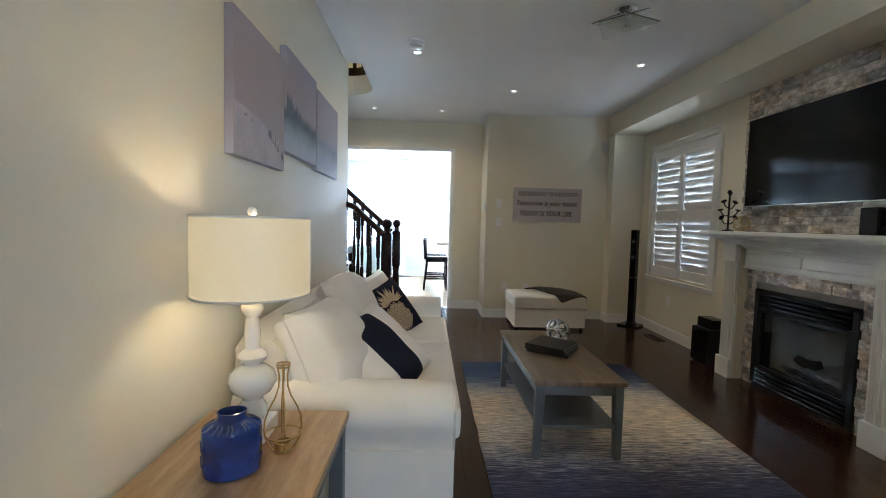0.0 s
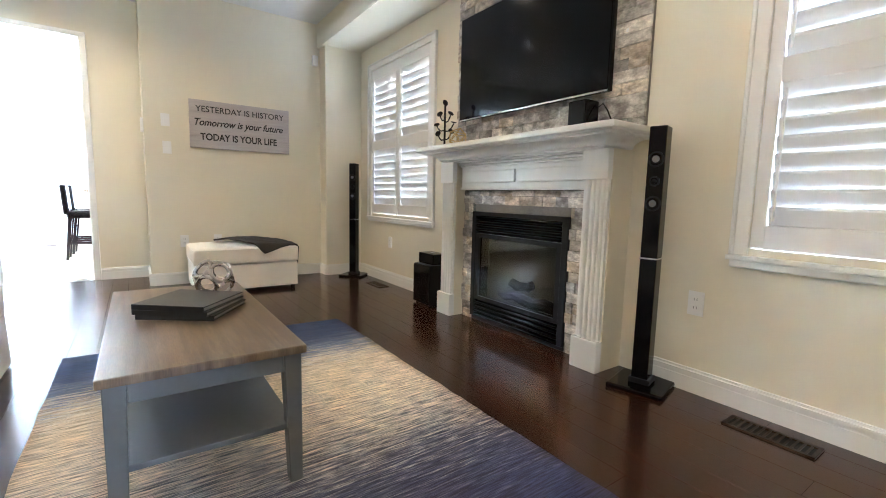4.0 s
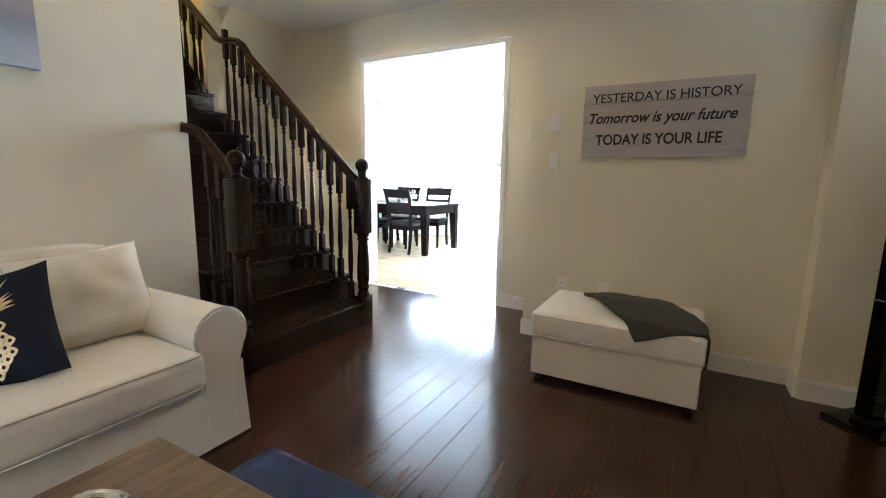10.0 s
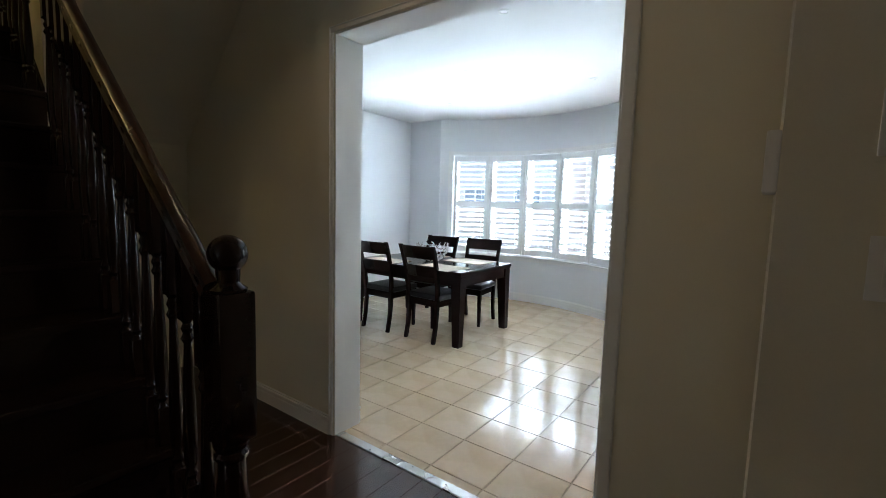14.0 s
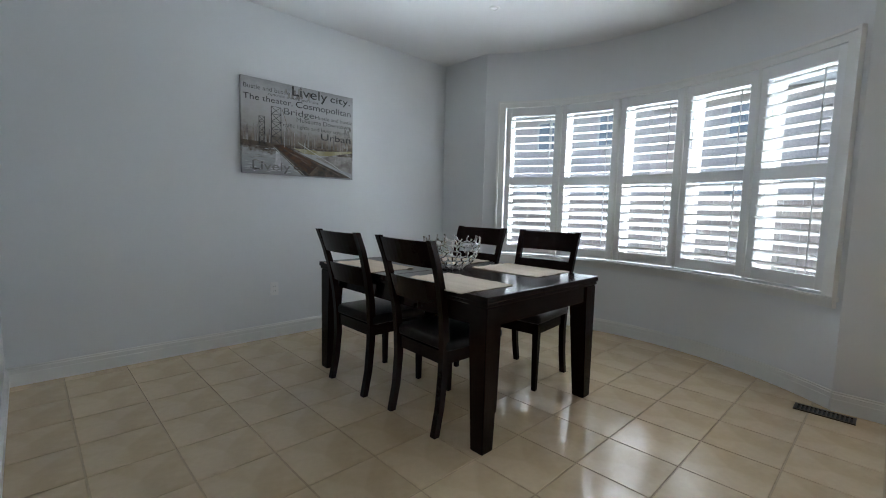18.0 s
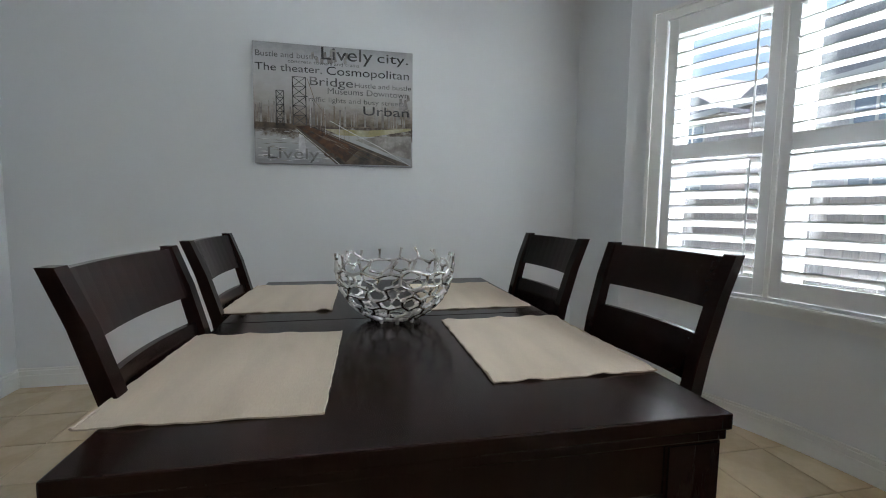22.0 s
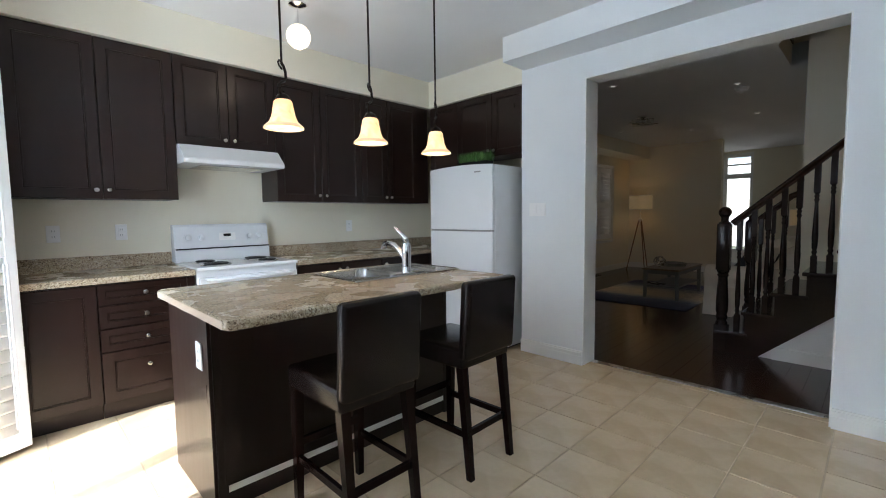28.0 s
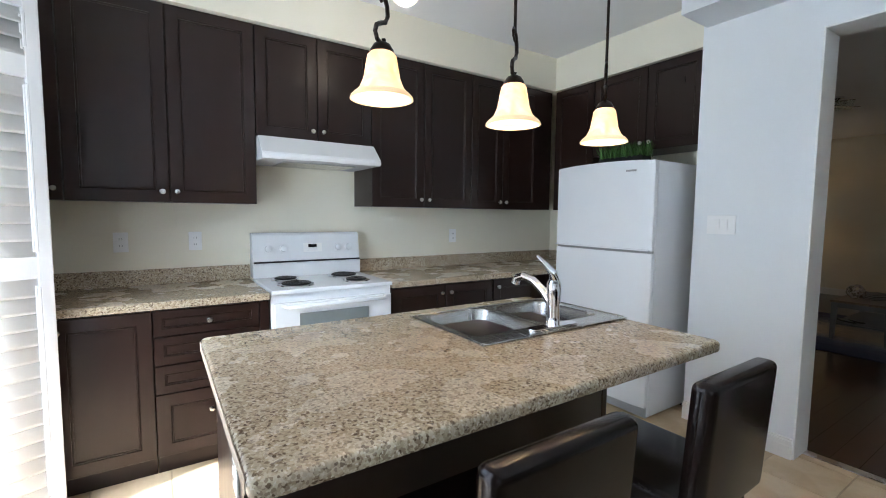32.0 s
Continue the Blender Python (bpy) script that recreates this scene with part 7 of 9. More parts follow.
def dining_chair():
    """Faces +y, its seat centred on the origin."""
    c = thing("dining_chair", "espresso ladder-back dining chair with black leather seat", "chair", group="chairs round the dining table")
    for s in (-1, 1):
        bm = bmesh.new()
        rows = [(0.0, -0.245, 0.034), (0.15, -0.215, 0.036), (0.32, -0.200, 0.040), (0.47, -0.200, 0.042), (0.60, -0.212, 0.040), (0.75, -0.240, 0.037), (0.90, -0.282, 0.034), (1.011, -0.324, 0.030)]
        rings = []
        for z, y, d in rows:
            x = s * (0.192 + 0.031 * max(0, z - 0.30) / 0.72)
            rings.append([bm.verts.new(p) for p in ((x - 0.018, y - d / 2, z), (x + 0.018, y - d / 2, z), (x + 0.018, y + d / 2, z), (x - 0.018, y + d / 2, z))])
        for a, b in zip(rings, rings[1:]):
            for k in range(4):
                bm.faces.new((a[k], a[(k + 1) % 4], b[(k + 1) % 4], b[k]))
        bm.faces.new(rings[0])
        bm.faces.new(rings[-1])
        bmesh.ops.recalc_face_normals(bm, faces=bm.faces[:])
        part("back_leg", bm, ESPRESSO, c, smooth=True)
        fl = bmesh.new()
        x = s * 0.193
        a = [fl.verts.new(p) for p in ((x - 0.014, 0.180, 0), (x + 0.014, 0.180, 0), (x + 0.014, 0.208, 0), (x - 0.014, 0.208, 0))]
        b = [fl.verts.new(p) for p in ((x - 0.021, 0.172, 0.44), (x + 0.021, 0.172, 0.44), (x + 0.021, 0.214, 0.44), (x - 0.021, 0.214, 0.44))]
        for k in range(4):
            fl.faces.new((a[k], a[(k + 1) % 4], b[(k + 1) % 4], b[k]))
        fl.faces.new(a)
        fl.faces.new(b)
        bmesh.ops.recalc_face_normals(fl, faces=fl.faces[:])
        part("front_leg", fl, ESPRESSO, c)
    part("seat_rail", boxes((-0.175, 0.175, 0.184, 0.206, 0.37, 0.44), bevel=0.002), ESPRESSO, c)
    part("seat_rail", boxes((-0.172, 0.172, -0.205, -0.185, 0.37, 0.44), bevel=0.002), ESPRESSO, c)
    for s in (-1, 1):
        part("seat_rail", boxes((s * 0.190 - 0.010, s * 0.190 + 0.010, -0.185, 0.184, 0.37, 0.44), bevel=0.002), ESPRESSO, c)
    b = rounded(0.450, 0.43, 0.060, 0.024, 4)
    for v in b.verts:
        if v.co.z > 0:
            v.co.z += 0.016 * max(0, 1 - (v.co.x / 0.22) ** 2) * max(0, 1 - (v.co.y / 0.22) ** 2)
    b.transform(Matrix.Translation((0, 0.008, 0.470)))
    part("seat", b, BLACKLEATHER, c, "black leather seat pad", smooth=True)
    part("top_rail", curved_board(0.426, 0.132, 0.020, 0.022, 0.872, -0.275, -0.34), ESPRESSO, c)
    part("back_slat", curved_board(0.410, 0.120, 0.016, 0.020, 0.680, -0.226, -0.26), ESPRESSO, c)
    return c


ch = dining_chair()
ch.matrix_basis = pose(-1.357, 8.009, 0, 0, 0, -2.5)
copy_thing(ch, pose(-2.006, 8.000, 0, 0, 0, -0.2))
copy_thing(ch, pose(-1.388, 8.802, 0, 0, 0, 186.5))
copy_thing(ch, pose(-2.008, 8.731, 0, 0, 0, 184.2))

# branch bowl
bowl = thing("branch_bowl", "silver openwork branch bowl on the dining table", "bowl", at=(-1.655, 8.325, DZ))
r = random.Random(3)


BC, BR = 32, 6


def bowl_at(row, col):
    """Place on the bowl's skin: row 0 at the foot to BR at the rim, col round it."""
    t = row / BR
    rad = 0.074 + (0.186 - 0.074) * math.sin(radians(90) * min(1.0, max(0.0, t) * 1.10)) ** 0.85
    z = 0.014 + 0.188 * max(0.0, t) ** 1.30
    a = 2 * math.pi * col / BC
    return Vector((-1.655 + rad * math.cos(a), 8.325 + rad * math.sin(a), DZ + z))


def branch(p, q, w):
    """A cast branch between two places (row, col) on the skin, bent a little and thicker at the joints."""
    bend = r.uniform(-0.16, 0.16)
    pts = []
    for k in range(6):
        f = k / 5
        c = bowl_at(p[0] + (q[0] - p[0]) * f, p[1] + (q[1] - p[1]) * f + bend * math.sin(math.pi * f))
        pts.append(c)
    part("branch", tube(pts, w, 8, taper=[1.25, 1.0, 0.88, 0.88, 1.0, 1.25]), SILVER, bowl, smooth=True)


joints = {}
for row in range(BR):
    for col in range(BC):
        low = (col + row) % 2
        joints[row, col] = (row + (0.02 if low else 0.40) + r.uniform(-0.15, 0.15) * (row > 0), col + r.uniform(-0.24, 0.24))


def joint(row, col):
    p = joints[row, col % BC]
    return (p[0], p[1] + BC * (col // BC))


for row in range(BR):
    for col in range(BC):
        low = (col + row) % 2
        if row in (0, BR - 1) or r.random() > 0.14:
            branch(joint(row, col), joint(row, col + 1), 0.0050)
        if not low:
            if row < BR - 1:
                branch(joint(row, col), joint(row + 1, col), 0.0050)
            else:
                p = joint(row, col)
                branch(p, (BR + r.uniform(0.16, 0.38), p[1] + r.uniform(-0.45, 0.45)), 0.0044)
                if r.random() < 0.6:
                    branch((p[0] + 0.2, p[1]), (BR + r.uniform(0.05, 0.25), p[1] + r.choice((-0.8, 0.8))), 0.0038)
part("foot_ring", tube([(-1.655 + 0.073 * math.cos(2 * math.pi * k / 24), 8.325 + 0.073 * math.sin(2 * math.pi * k / 24), DZ + 0.014) for k in range(24)], 0.0055, 7, closed=True), SILVER, bowl, smooth=True)
for k in range(9):
    a = 2 * math.pi * k / 9
    part("foot", tube([(-1.655 + 0.073 * math.cos(a), 8.325 + 0.073 * math.sin(a), DZ + 0.001), (-1.655 + 0.074 * math.cos(a), 8.325 + 0.074 * math.sin(a), DZ + 0.016)], 0.0062, 7), SILVER, bowl, smooth=True)
for k in range(8):
    a, b = 2 * math.pi * k / 8, 2 * math.pi * (k + 3) / 8
    part("branch", tube([(-1.655 + 0.07 * math.cos(a), 8.325 + 0.07 * math.sin(a), DZ + 0.016), (-1.655 + 0.07 * math.cos(b), 8.325 + 0.07 * math.sin(b), DZ + 0.016)], 0.0045, 6), SILVER, bowl, smooth=True)


def placemat(x0, x1, y0, y1, turn, seed):
    bm = bmesh.new()
    n, m = 26, 20
    top, low = [], []
    for i in range(n + 1):
        a, b = [], []
        for j in range(m + 1):
            u, v = i / n, j / m
            ex = 0.0035 * noise.noise(Vector((v * 14, seed, 0))) if i in (0, n) else 0
            ey = 0.0035 * noise.noise(Vector((u * 14, seed, 5))) if j in (0, m) else 0
            edge = min(u, 1 - u, v, 1 - v)
            lift = max(0, 0.05 - edge) / 0.05 * max(0, noise.noise(Vector((u * 7 + seed, v * 7, 2)))) * 0.012
            z = DZ + 0.0035 + lift + 0.0012 * noise.noise(Vector((u * 5, v * 5, seed)))
            x, y = x0 + (x1 - x0) * u + ex, y0 + (y1 - y0) * v + ey
            a.append(bm.verts.new((x, y, z)))
            b.append(bm.verts.new((x, y, z - 0.0030)))
        top.append(a)
        low.append(b)
    for i in range(n):
        for j in range(m):
            bm.faces.new((top[i][j], top[i + 1][j], top[i + 1][j + 1], top[i][j + 1]))
            bm.faces.new((low[i][j + 1], low[i + 1][j + 1], low[i + 1][j], low[i][j]))
    for i in range(n):
        bm.faces.new((low[i][0], low[i + 1][0], top[i + 1][0], top[i][0]))
        bm.faces.new((top[i][m], top[i + 1][m], low[i + 1][m], low[i][m]))
    for j in range(m):
        bm.faces.new((top[0][j], top[0][j + 1], low[0][j + 1], low[0][j]))
        bm.faces.new((low[n][j], low[n][j + 1], top[n][j + 1], top[n][j]))
    c = Vector(((x0 + x1) / 2, (y0 + y1) / 2, 0))
    bm.transform(Matrix.Translation(c) @ Matrix.Rotation(radians(turn), 4, 'Z') @ Matrix.Translation(-c))
    turn_m = Matrix.Translation(c) @ Matrix.Rotation(radians(turn), 4, 'Z') @ Matrix.Translation(-c)
    mat_ = thing("placemat", "beige linen placemat with frayed edges on the dining table", "placemat", at=(c.x, c.y, DZ), group="placemats")
    part("cloth", bm, LINEN, mat_, smooth=True)
    for y in (y0, y1):
        hem = tube([(x0 + (x1 - x0) * k / 30, y + 0.0035 * noise.noise(Vector((k / 30 * 14, seed, 5))), DZ + 0.0032 + 0.001 * math.sin(k * 1.7)) for k in range(31)], 0.0026, 5)
        hem.transform(turn_m)
        part("frayed_hem", hem, LINEN, mat_, smooth=True)


placemat(-1.530, -1.018, 7.768, 8.152, -2, 1.0)
placemat(-1.600, -1.090, 8.472, 8.850, 0.5, 2.0)
placemat(-2.280, -1.755, 8.455, 8.830, 1.0, 3.0)
placemat(-2.330, -1.800, 7.765, 8.125, -1.5, 4.0)

# city canvas
cv = thing("city_canvas", "grey and sepia canvas of a bridge with city words", "picture", at=(XW, 8.09, 1.42))
VY0, VY1, VZ0, VZ1 = 7.578, 8.597, 1.406, 2.168
part("canvas", boxes((XW + 0.001, XW + 0.036, VY0, VY1, VZ0, VZ1), bevel=0.003), CANVASCITY, cv)
INKS = {n: material("canvas paint " + n, c, 0.7, vary=0.25, scale=14, grain=70, bump=0.1, colour2=d, mix_scale=12) for n, c, d in (
    ("ink", (0.018, 0.017, 0.017), (0.085, 0.082, 0.08)), ("grey ink", (0.070, 0.068, 0.066), (0.21, 0.205, 0.20)), ("rust", (0.12, 0.055, 0.025), (0.055, 0.030, 0.020)),
    ("white", (0.74, 0.74, 0.74), (0.50, 0.50, 0.51)), ("ochre", (0.34, 0.30, 0.15), (0.42, 0.39, 0.27)), ("mist", (0.42, 0.42, 0.43), (0.55, 0.54, 0.54)), ("shore", (0.20, 0.18, 0.165), (0.33, 0.31, 0.29)), ("sepia", (0.17, 0.13, 0.095), (0.27, 0.22, 0.17)), ("umber", (0.055, 0.042, 0.034), (0.12, 0.09, 0.06)))}
cvx = XW + 0.0365


def cvp(u, v):
    """Canvas place from the picture's own coordinates, 0..1 right and down."""
    return (cvx, VY0 + (VY1 - VY0) * u, VZ1 - (VZ1 - VZ0) * v)


def paint(poly, ink, lift, name="brushwork"):
    bm = bmesh.new()
    bm.faces.new([bm.verts.new(Vector(cvp(u, v)) + Vector((lift, 0, 0))) for u, v in poly])
    bm.normal_update()
    for f in bm.faces:
        if f.normal.x < 0:
            f.normal_flip()
    part(name, bm, INKS[ink], cv)


def stroke(a, b, w, ink, lift):
    pa, pb = Vector(a), Vector(b)
    d = Vector(((pb - pa).x * 1.02, (pb - pa).y * 0.765)).normalized()
    s = Vector((-d.y * w / 1.02, d.x * w / 0.765)) / 2
    paint([pa - s, pb - s, pb + s, pa + s], ink, lift, "stroke")


paint([(0.27, 0.74), (0.30, 0.76), (0.315, 0.90), (0.262, 0.92)], "white", 0.0009)
paint([(0.22, 0.675), (0.31, 0.66), (0.985, 0.985), (0.50, 0.99)], "umber", 0.0009)
paint([(0.25, 0.68), (0.32, 0.67), (0.66, 0.84), (0.56, 0.97)], "rust", 0.0012)
paint([(0.42, 0.69), (0.70, 0.69), (0.99, 0.655), (0.99, 0.675), (0.72, 0.745), (0.52, 0.74)], "ochre", 0.0007)
paint([(0.005, 0.655), (0.23, 0.66), (0.23, 0.705), (0.005, 0.70)], "umber", 0.0006)
rs = random.Random(17)
for k in range(70):
    # upright smears of the far shore, thin and soft
    u = rs.choice((rs.uniform(0.01, 0.22), rs.uniform(0.33, 0.97)))
    v, h = rs.uniform(0.52, 0.64), rs.uniform(0.02, 0.07)
    w = rs.uniform(0.002, 0.006)
    paint([(u - w, 0.665), (u - w * 0.7, v - h), (u + w * 0.6, v - h * 0.9), (u + w, 0.665)], rs.choice(("shore", "shore", "shore", "sepia")), 0.0003 + 0.000004 * k)
for k in range(110):
    # water, and streaks on the deck
    u, v = rs.uniform(0.03, 0.50), rs.uniform(0.72, 0.98)
    w = rs.uniform(0.012, 0.045)
    if u - w < 0.005 or u > 0.24 + (v - 0.68) * 0.9:
        continue
    paint([(u - w, v), (u, v - 0.004), (u + w, v + rs.uniform(-0.003, 0.003)), (u, v + 0.004)], rs.choice(("mist", "shore", "white", "mist")), 0.0003 + 0.000004 * k)
for k in range(34):
    q = rs.uniform(0.05, 0.8)
    u, v = 0.27 + 0.45 * q + rs.uniform(0, 0.16) * q, 0.68 + 0.30 * q
    d = rs.uniform(0.03, 0.09)
    stroke((u, v), (min(0.98, u + d), min(0.985, v + d * 0.62)), rs.uniform(0.0015, 0.004), rs.choice(("rust", "umber", "sepia", "ink")), 0.0013 + 0.000006 * k)
for k in range(26):
    # rubbed, darker passages behind the words
    u, v = rs.uniform(0.35, 0.62) if k % 2 else rs.uniform(0.90, 0.985), rs.uniform(0.03, 0.13) if k % 2 else rs.uniform(0.35, 0.62)
    paint([(u - 0.010, v - 0.02), (u + 0.007, v - 0.03), (u + 0.012, v + 0.02), (u - 0.008, v + 0.03)], "shore", 0.0003 + 0.000004 * k)
paint([(0.62, 0.775), (0.80, 0.735), (0.99, 0.725), (0.99, 0.93), (0.84, 0.885)], "shore", 0.0006)
for u0, u1, v0, v1 in ((0.235, 0.315, 0.27, 0.67), (0.135, 0.180, 0.39, 0.68)):
    stroke((u0, v0), (u0, v1), 0.006, "ink", 0.0017)
    stroke((u1, v0), (u1, v1), 0.006, "ink", 0.0017)
    n = 5
    for k in range(n):
        a, b = v0 + (v1 - v0) * k / n, v0 + (v1 - v0) * (k + 1) / n
        stroke((u0, a), (u1, b), 0.004, "ink", 0.0017)
        stroke((u1, a), (u0, b), 0.004, "ink", 0.0017)
        stroke((u0, a), (u1, a), 0.004, "ink", 0.0017)
for a, b, ink in (((0.325, 0.28), (0.37, 0.46), "sepia"), ((0.37, 0.46), (0.46, 0.62), "sepia"), ((0.46, 0.62), (0.56, 0.69), "white"), ((0.56, 0.69), (0.78, 0.83), "white"), ((0.78, 0.83), (0.985, 0.985), "white"), ((0.25, 0.70), (0.52, 0.99), "white"), ((0.27, 0.70), (0.55, 0.99), "ink"), ((0.54, 0.67), (0.99, 0.655), "sepia"), ((0.36, 0.68), (0.80, 0.96), "ink"), ((0.42, 0.72), (0.88, 0.97), "sepia")):
    stroke(a, b, 0.004, ink, 0.0018)
for k in range(9):
    u = 0.34 + 0.030 * k
    stroke((u, 0.42 + 0.033 * k), (u + 0.003, 0.69 + 0.016 * k), 0.0022, "sepia" if k % 3 else "white", 0.0018)
cvm = Matrix(((0, 0, 1, cvx + 0.0022), (1, 0, 0, 0), (0, 1, 0, 0), (0, 0, 0, 1)))
for text, size, u, v, w, ink in (
        ("Lively", 0.115, 0.575, 0.065, 0.33, "ink"), ("city.", 0.085, 0.868, 0.070, 0.205, "ink"), ("Bustle and bustle", 0.05, 0.205, 0.098, 0.38, "grey ink"), ("concrete towers and trains", 0.032, 0.43, 0.145, 0.45, "grey ink"),
        ("The theater.", 0.065, 0.215, 0.205, 0.41, "ink"), ("Cosmopolitan", 0.075, 0.71, 0.205, 0.54, "ink"), ("Bridge", 0.078, 0.475, 0.300, 0.275, "grey ink"), ("Hustle and bustle", 0.045, 0.805, 0.310, 0.375, "grey ink"),
        ("Museums Downtown", 0.055, 0.71, 0.372, 0.53, "grey ink"), ("Traffic lights and busy streets.", 0.045, 0.625, 0.448, 0.67, "grey ink"), ("Urban", 0.085, 0.825, 0.525, 0.305, "ink"), ("Lively", 0.10, 0.235, 0.915, 0.32, "grey ink"), ("city", 0.075, 0.52, 0.900, 0.20, "rust")):
    words(text, INKS[ink], size, cvm @ Matrix.Translation((VY0 + (VY1 - VY0) * u, VZ1 - (VZ1 - VZ0) * v, 0)), cv, width=w, depth=0.0004)

plate(XW, 7.838, 0.428, 90, "white outlet on the dining wall", "outlet")
plate(1.45, YK, 1.312, 180, "white triple switch beside the opening", "switch", w=0.165)
for x, y in ((-0.10, 7.05), (-1.03, 8.02), (-2.00, 9.08), (-0.07, 8.90)):
    pot(x, y, CEIL_D, False)

# ---- kitchen cabinets ----
def shaker(parent, axis, front, a0, a1, z0, z1, name, knob=None, sign=-1):
    """A framed door or drawer front. axis: the way it faces; front: its outer plane; a0..a1 along the other axis; knob: (along, height)."""
    t = 0.018
    gap = 0.0018
    a0, a1, z0, z1 = a0 + gap, a1 - gap, z0 + gap, z1 - gap

    def bx(bm, d0, d1, p0, p1, q0, q1, bevel=0.0):
        lo, hi = sorted((front - sign * d0, front - sign * d1))
        if axis == "x":
            box(bm, lo, hi, p0, p1, q0, q1, bevel=bevel, seg=1)
        else:
            box(bm, p0, p1, lo, hi, q0, q1, bevel=bevel, seg=1)

    def ring(bm, d0, d1, p0, p1, q0, q1, w, bevel):
        """A mitred frame of width w, in one piece."""
        def at(d, p, q):
            return (front - sign * d, p, q) if axis == "x" else (p, front - sign * d, q)
        loops = [[bm.verts.new(at(d, p, q)) for p, q in ((p0 + e, q0 + e), (p1 - e, q0 + e), (p1 - e, q1 - e), (p0 + e, q1 - e))] for d, e in ((d0, 0), (d0, w), (d1, w), (d1, 0))]
        for a, b in zip(loops, loops[1:] + loops[:1]):
            for k in range(4):
                bm.faces.new((a[k], a[(k + 1) % 4], b[(k + 1) % 4], b[k]))
        bmesh.ops.recalc_face_normals(bm, faces=bm.faces[:])
        front_edges = [e for a in loops[:2] for e in bm.edges if e.verts[0] in a and e.verts[1] in a]
        bmesh.ops.bevel(bm, geom=front_edges, offset=bevel, segments=1, affect='EDGES')
    bm = bmesh.new()
    s = min(0.062, (a1 - a0) * 0.22, (z1 - z0) * 0.30)
    ring(bm, 0, t, a0, a1, z0, z1, s, 0.002)
    d = part(name, bm, CABINET, parent)
    pb = bmesh.new()
    bx(pb, 0.009, t, a0 + s - 0.002, a1 - s + 0.002, z0 + s - 0.002, z1 - s + 0.002)
    part("panel", pb, CABINET, d)
    mb = bmesh.new()
    w = 0.010
    ring(mb, 0.004, 0.012, a0 + s, a1 - s, z0 + s, z1 - s, w, 0.003)
    part("bead", mb, CABINET, d)
    if knob:
        k = lathe([(0.006, 0), (0.006, 0.010), (0.013, 0.014), (0.0155, 0.020), (0.013, 0.026), (0.004, 0.028)], seg=14)
        k.transform((Matrix.Translation((front, knob[0], knob[1])) if axis == "x" else Matrix.Translation((knob[0], front, knob[1]))) @ (Matrix.Rotation(radians(90 * sign), 4, 'Y') if axis == "x" else Matrix.Rotation(radians(-90 * sign), 4, 'X')))
        part("knob", k, NICKEL, d, "round satin nickel knob", smooth=True)
    return d


UX, UZ0, UZ1 = 2.952, 1.412, 2.463


def upper_x(y0, y1, z0, z1, doors, label, end=0):
    """Wall unit on the east wall; doors: (from, to, knob side)."""
    u = thing("wall_cabinet", label, "cabinet", at=(XK - 0.16, (y0 + y1) / 2, z0), group="upper kitchen cabinets")
    part("body", boxes((UX + 0.0185, XK - 0.001, y0 + 0.001, y1 - 0.001, z0, z1)), CABINET, u)
    for a, b, k in doors:
        ky = a + 0.033 if k < 0 else b - 0.033
        shaker(u, "x", UX, a, b, z0 - 0.004, z1, "door", (ky, z0 + 0.055) if k else None)
    return u


DARK = "espresso framed wall cabinet"
upper_x(9.500, 9.775, UZ0, UZ1, ((9.50, 9.775, -1),), DARK + " at the window end")
upper_x(8.607, 9.498, UZ0, UZ1, ((9.053, 9.498, -1), (8.607, 9.051, 1)), DARK + " with two doors")
upper_x(7.860, 8.605, 1.822, UZ1, ((8.234, 8.605, -1), (7.860, 8.232, 1)), "short espresso wall cabinet over the range hood")
upper_x(6.996, 7.858, UZ0, UZ1, ((7.434, 7.858, -1), (6.996, 7.432, 1)), DARK + " beside the hood")
upper_x(6.080, 6.994, UZ0, UZ1, ((6.668, 6.994, -1), (6.25, 6.666, 1)), DARK + " in the corner")


def upper_y(x0, x1, z0, doors, label):
    u = thing("wall_cabinet", label, "cabinet", at=((x0 + x1) / 2, KS + 0.17, z0), group="upper kitchen cabinets")
    part("body", boxes((x0 + 0.001, x1 - 0.001, KS + 0.001, 6.068 - 0.0185, z0, UZ1)), CABINET, u)
    for a, b, k in doors:
        kx = a + 0.033 if k < 0 else b - 0.033
        shaker(u, "y", 6.068, a, b, z0 - 0.004, UZ1, "door", (kx, z0 + 0.055) if k else None, sign=1)
    return u


upper_y(2.518, 2.950, UZ0, ((2.518, 2.93, 0),), DARK + " in the corner by the fridge")
upper_y(1.640, 2.516, 1.850, ((2.050, 2.516, -1), (1.640, 2.048, 1)), "short espresso wall cabinet over the fridge")

BX, CZ = 2.660, 0.915


def base_x(y0, y1, label):
    u = thing("base_cabinet", label, "cabinet", at=(XK - 0.3, (y0 + y1) / 2, 0), group="base kitchen cabinets")
    part("body", boxes((BX + 0.0185, XK - 0.001, y0 + 0.001, y1 - 0.001, 0.105, CZ - 0.041)), CABINET, u)
    part("toe_kick", boxes((BX + 0.075, BX + 0.09, y0 + 0.001, y1 - 0.001, 0.0, 0.105)), CABINET, u)
    return u


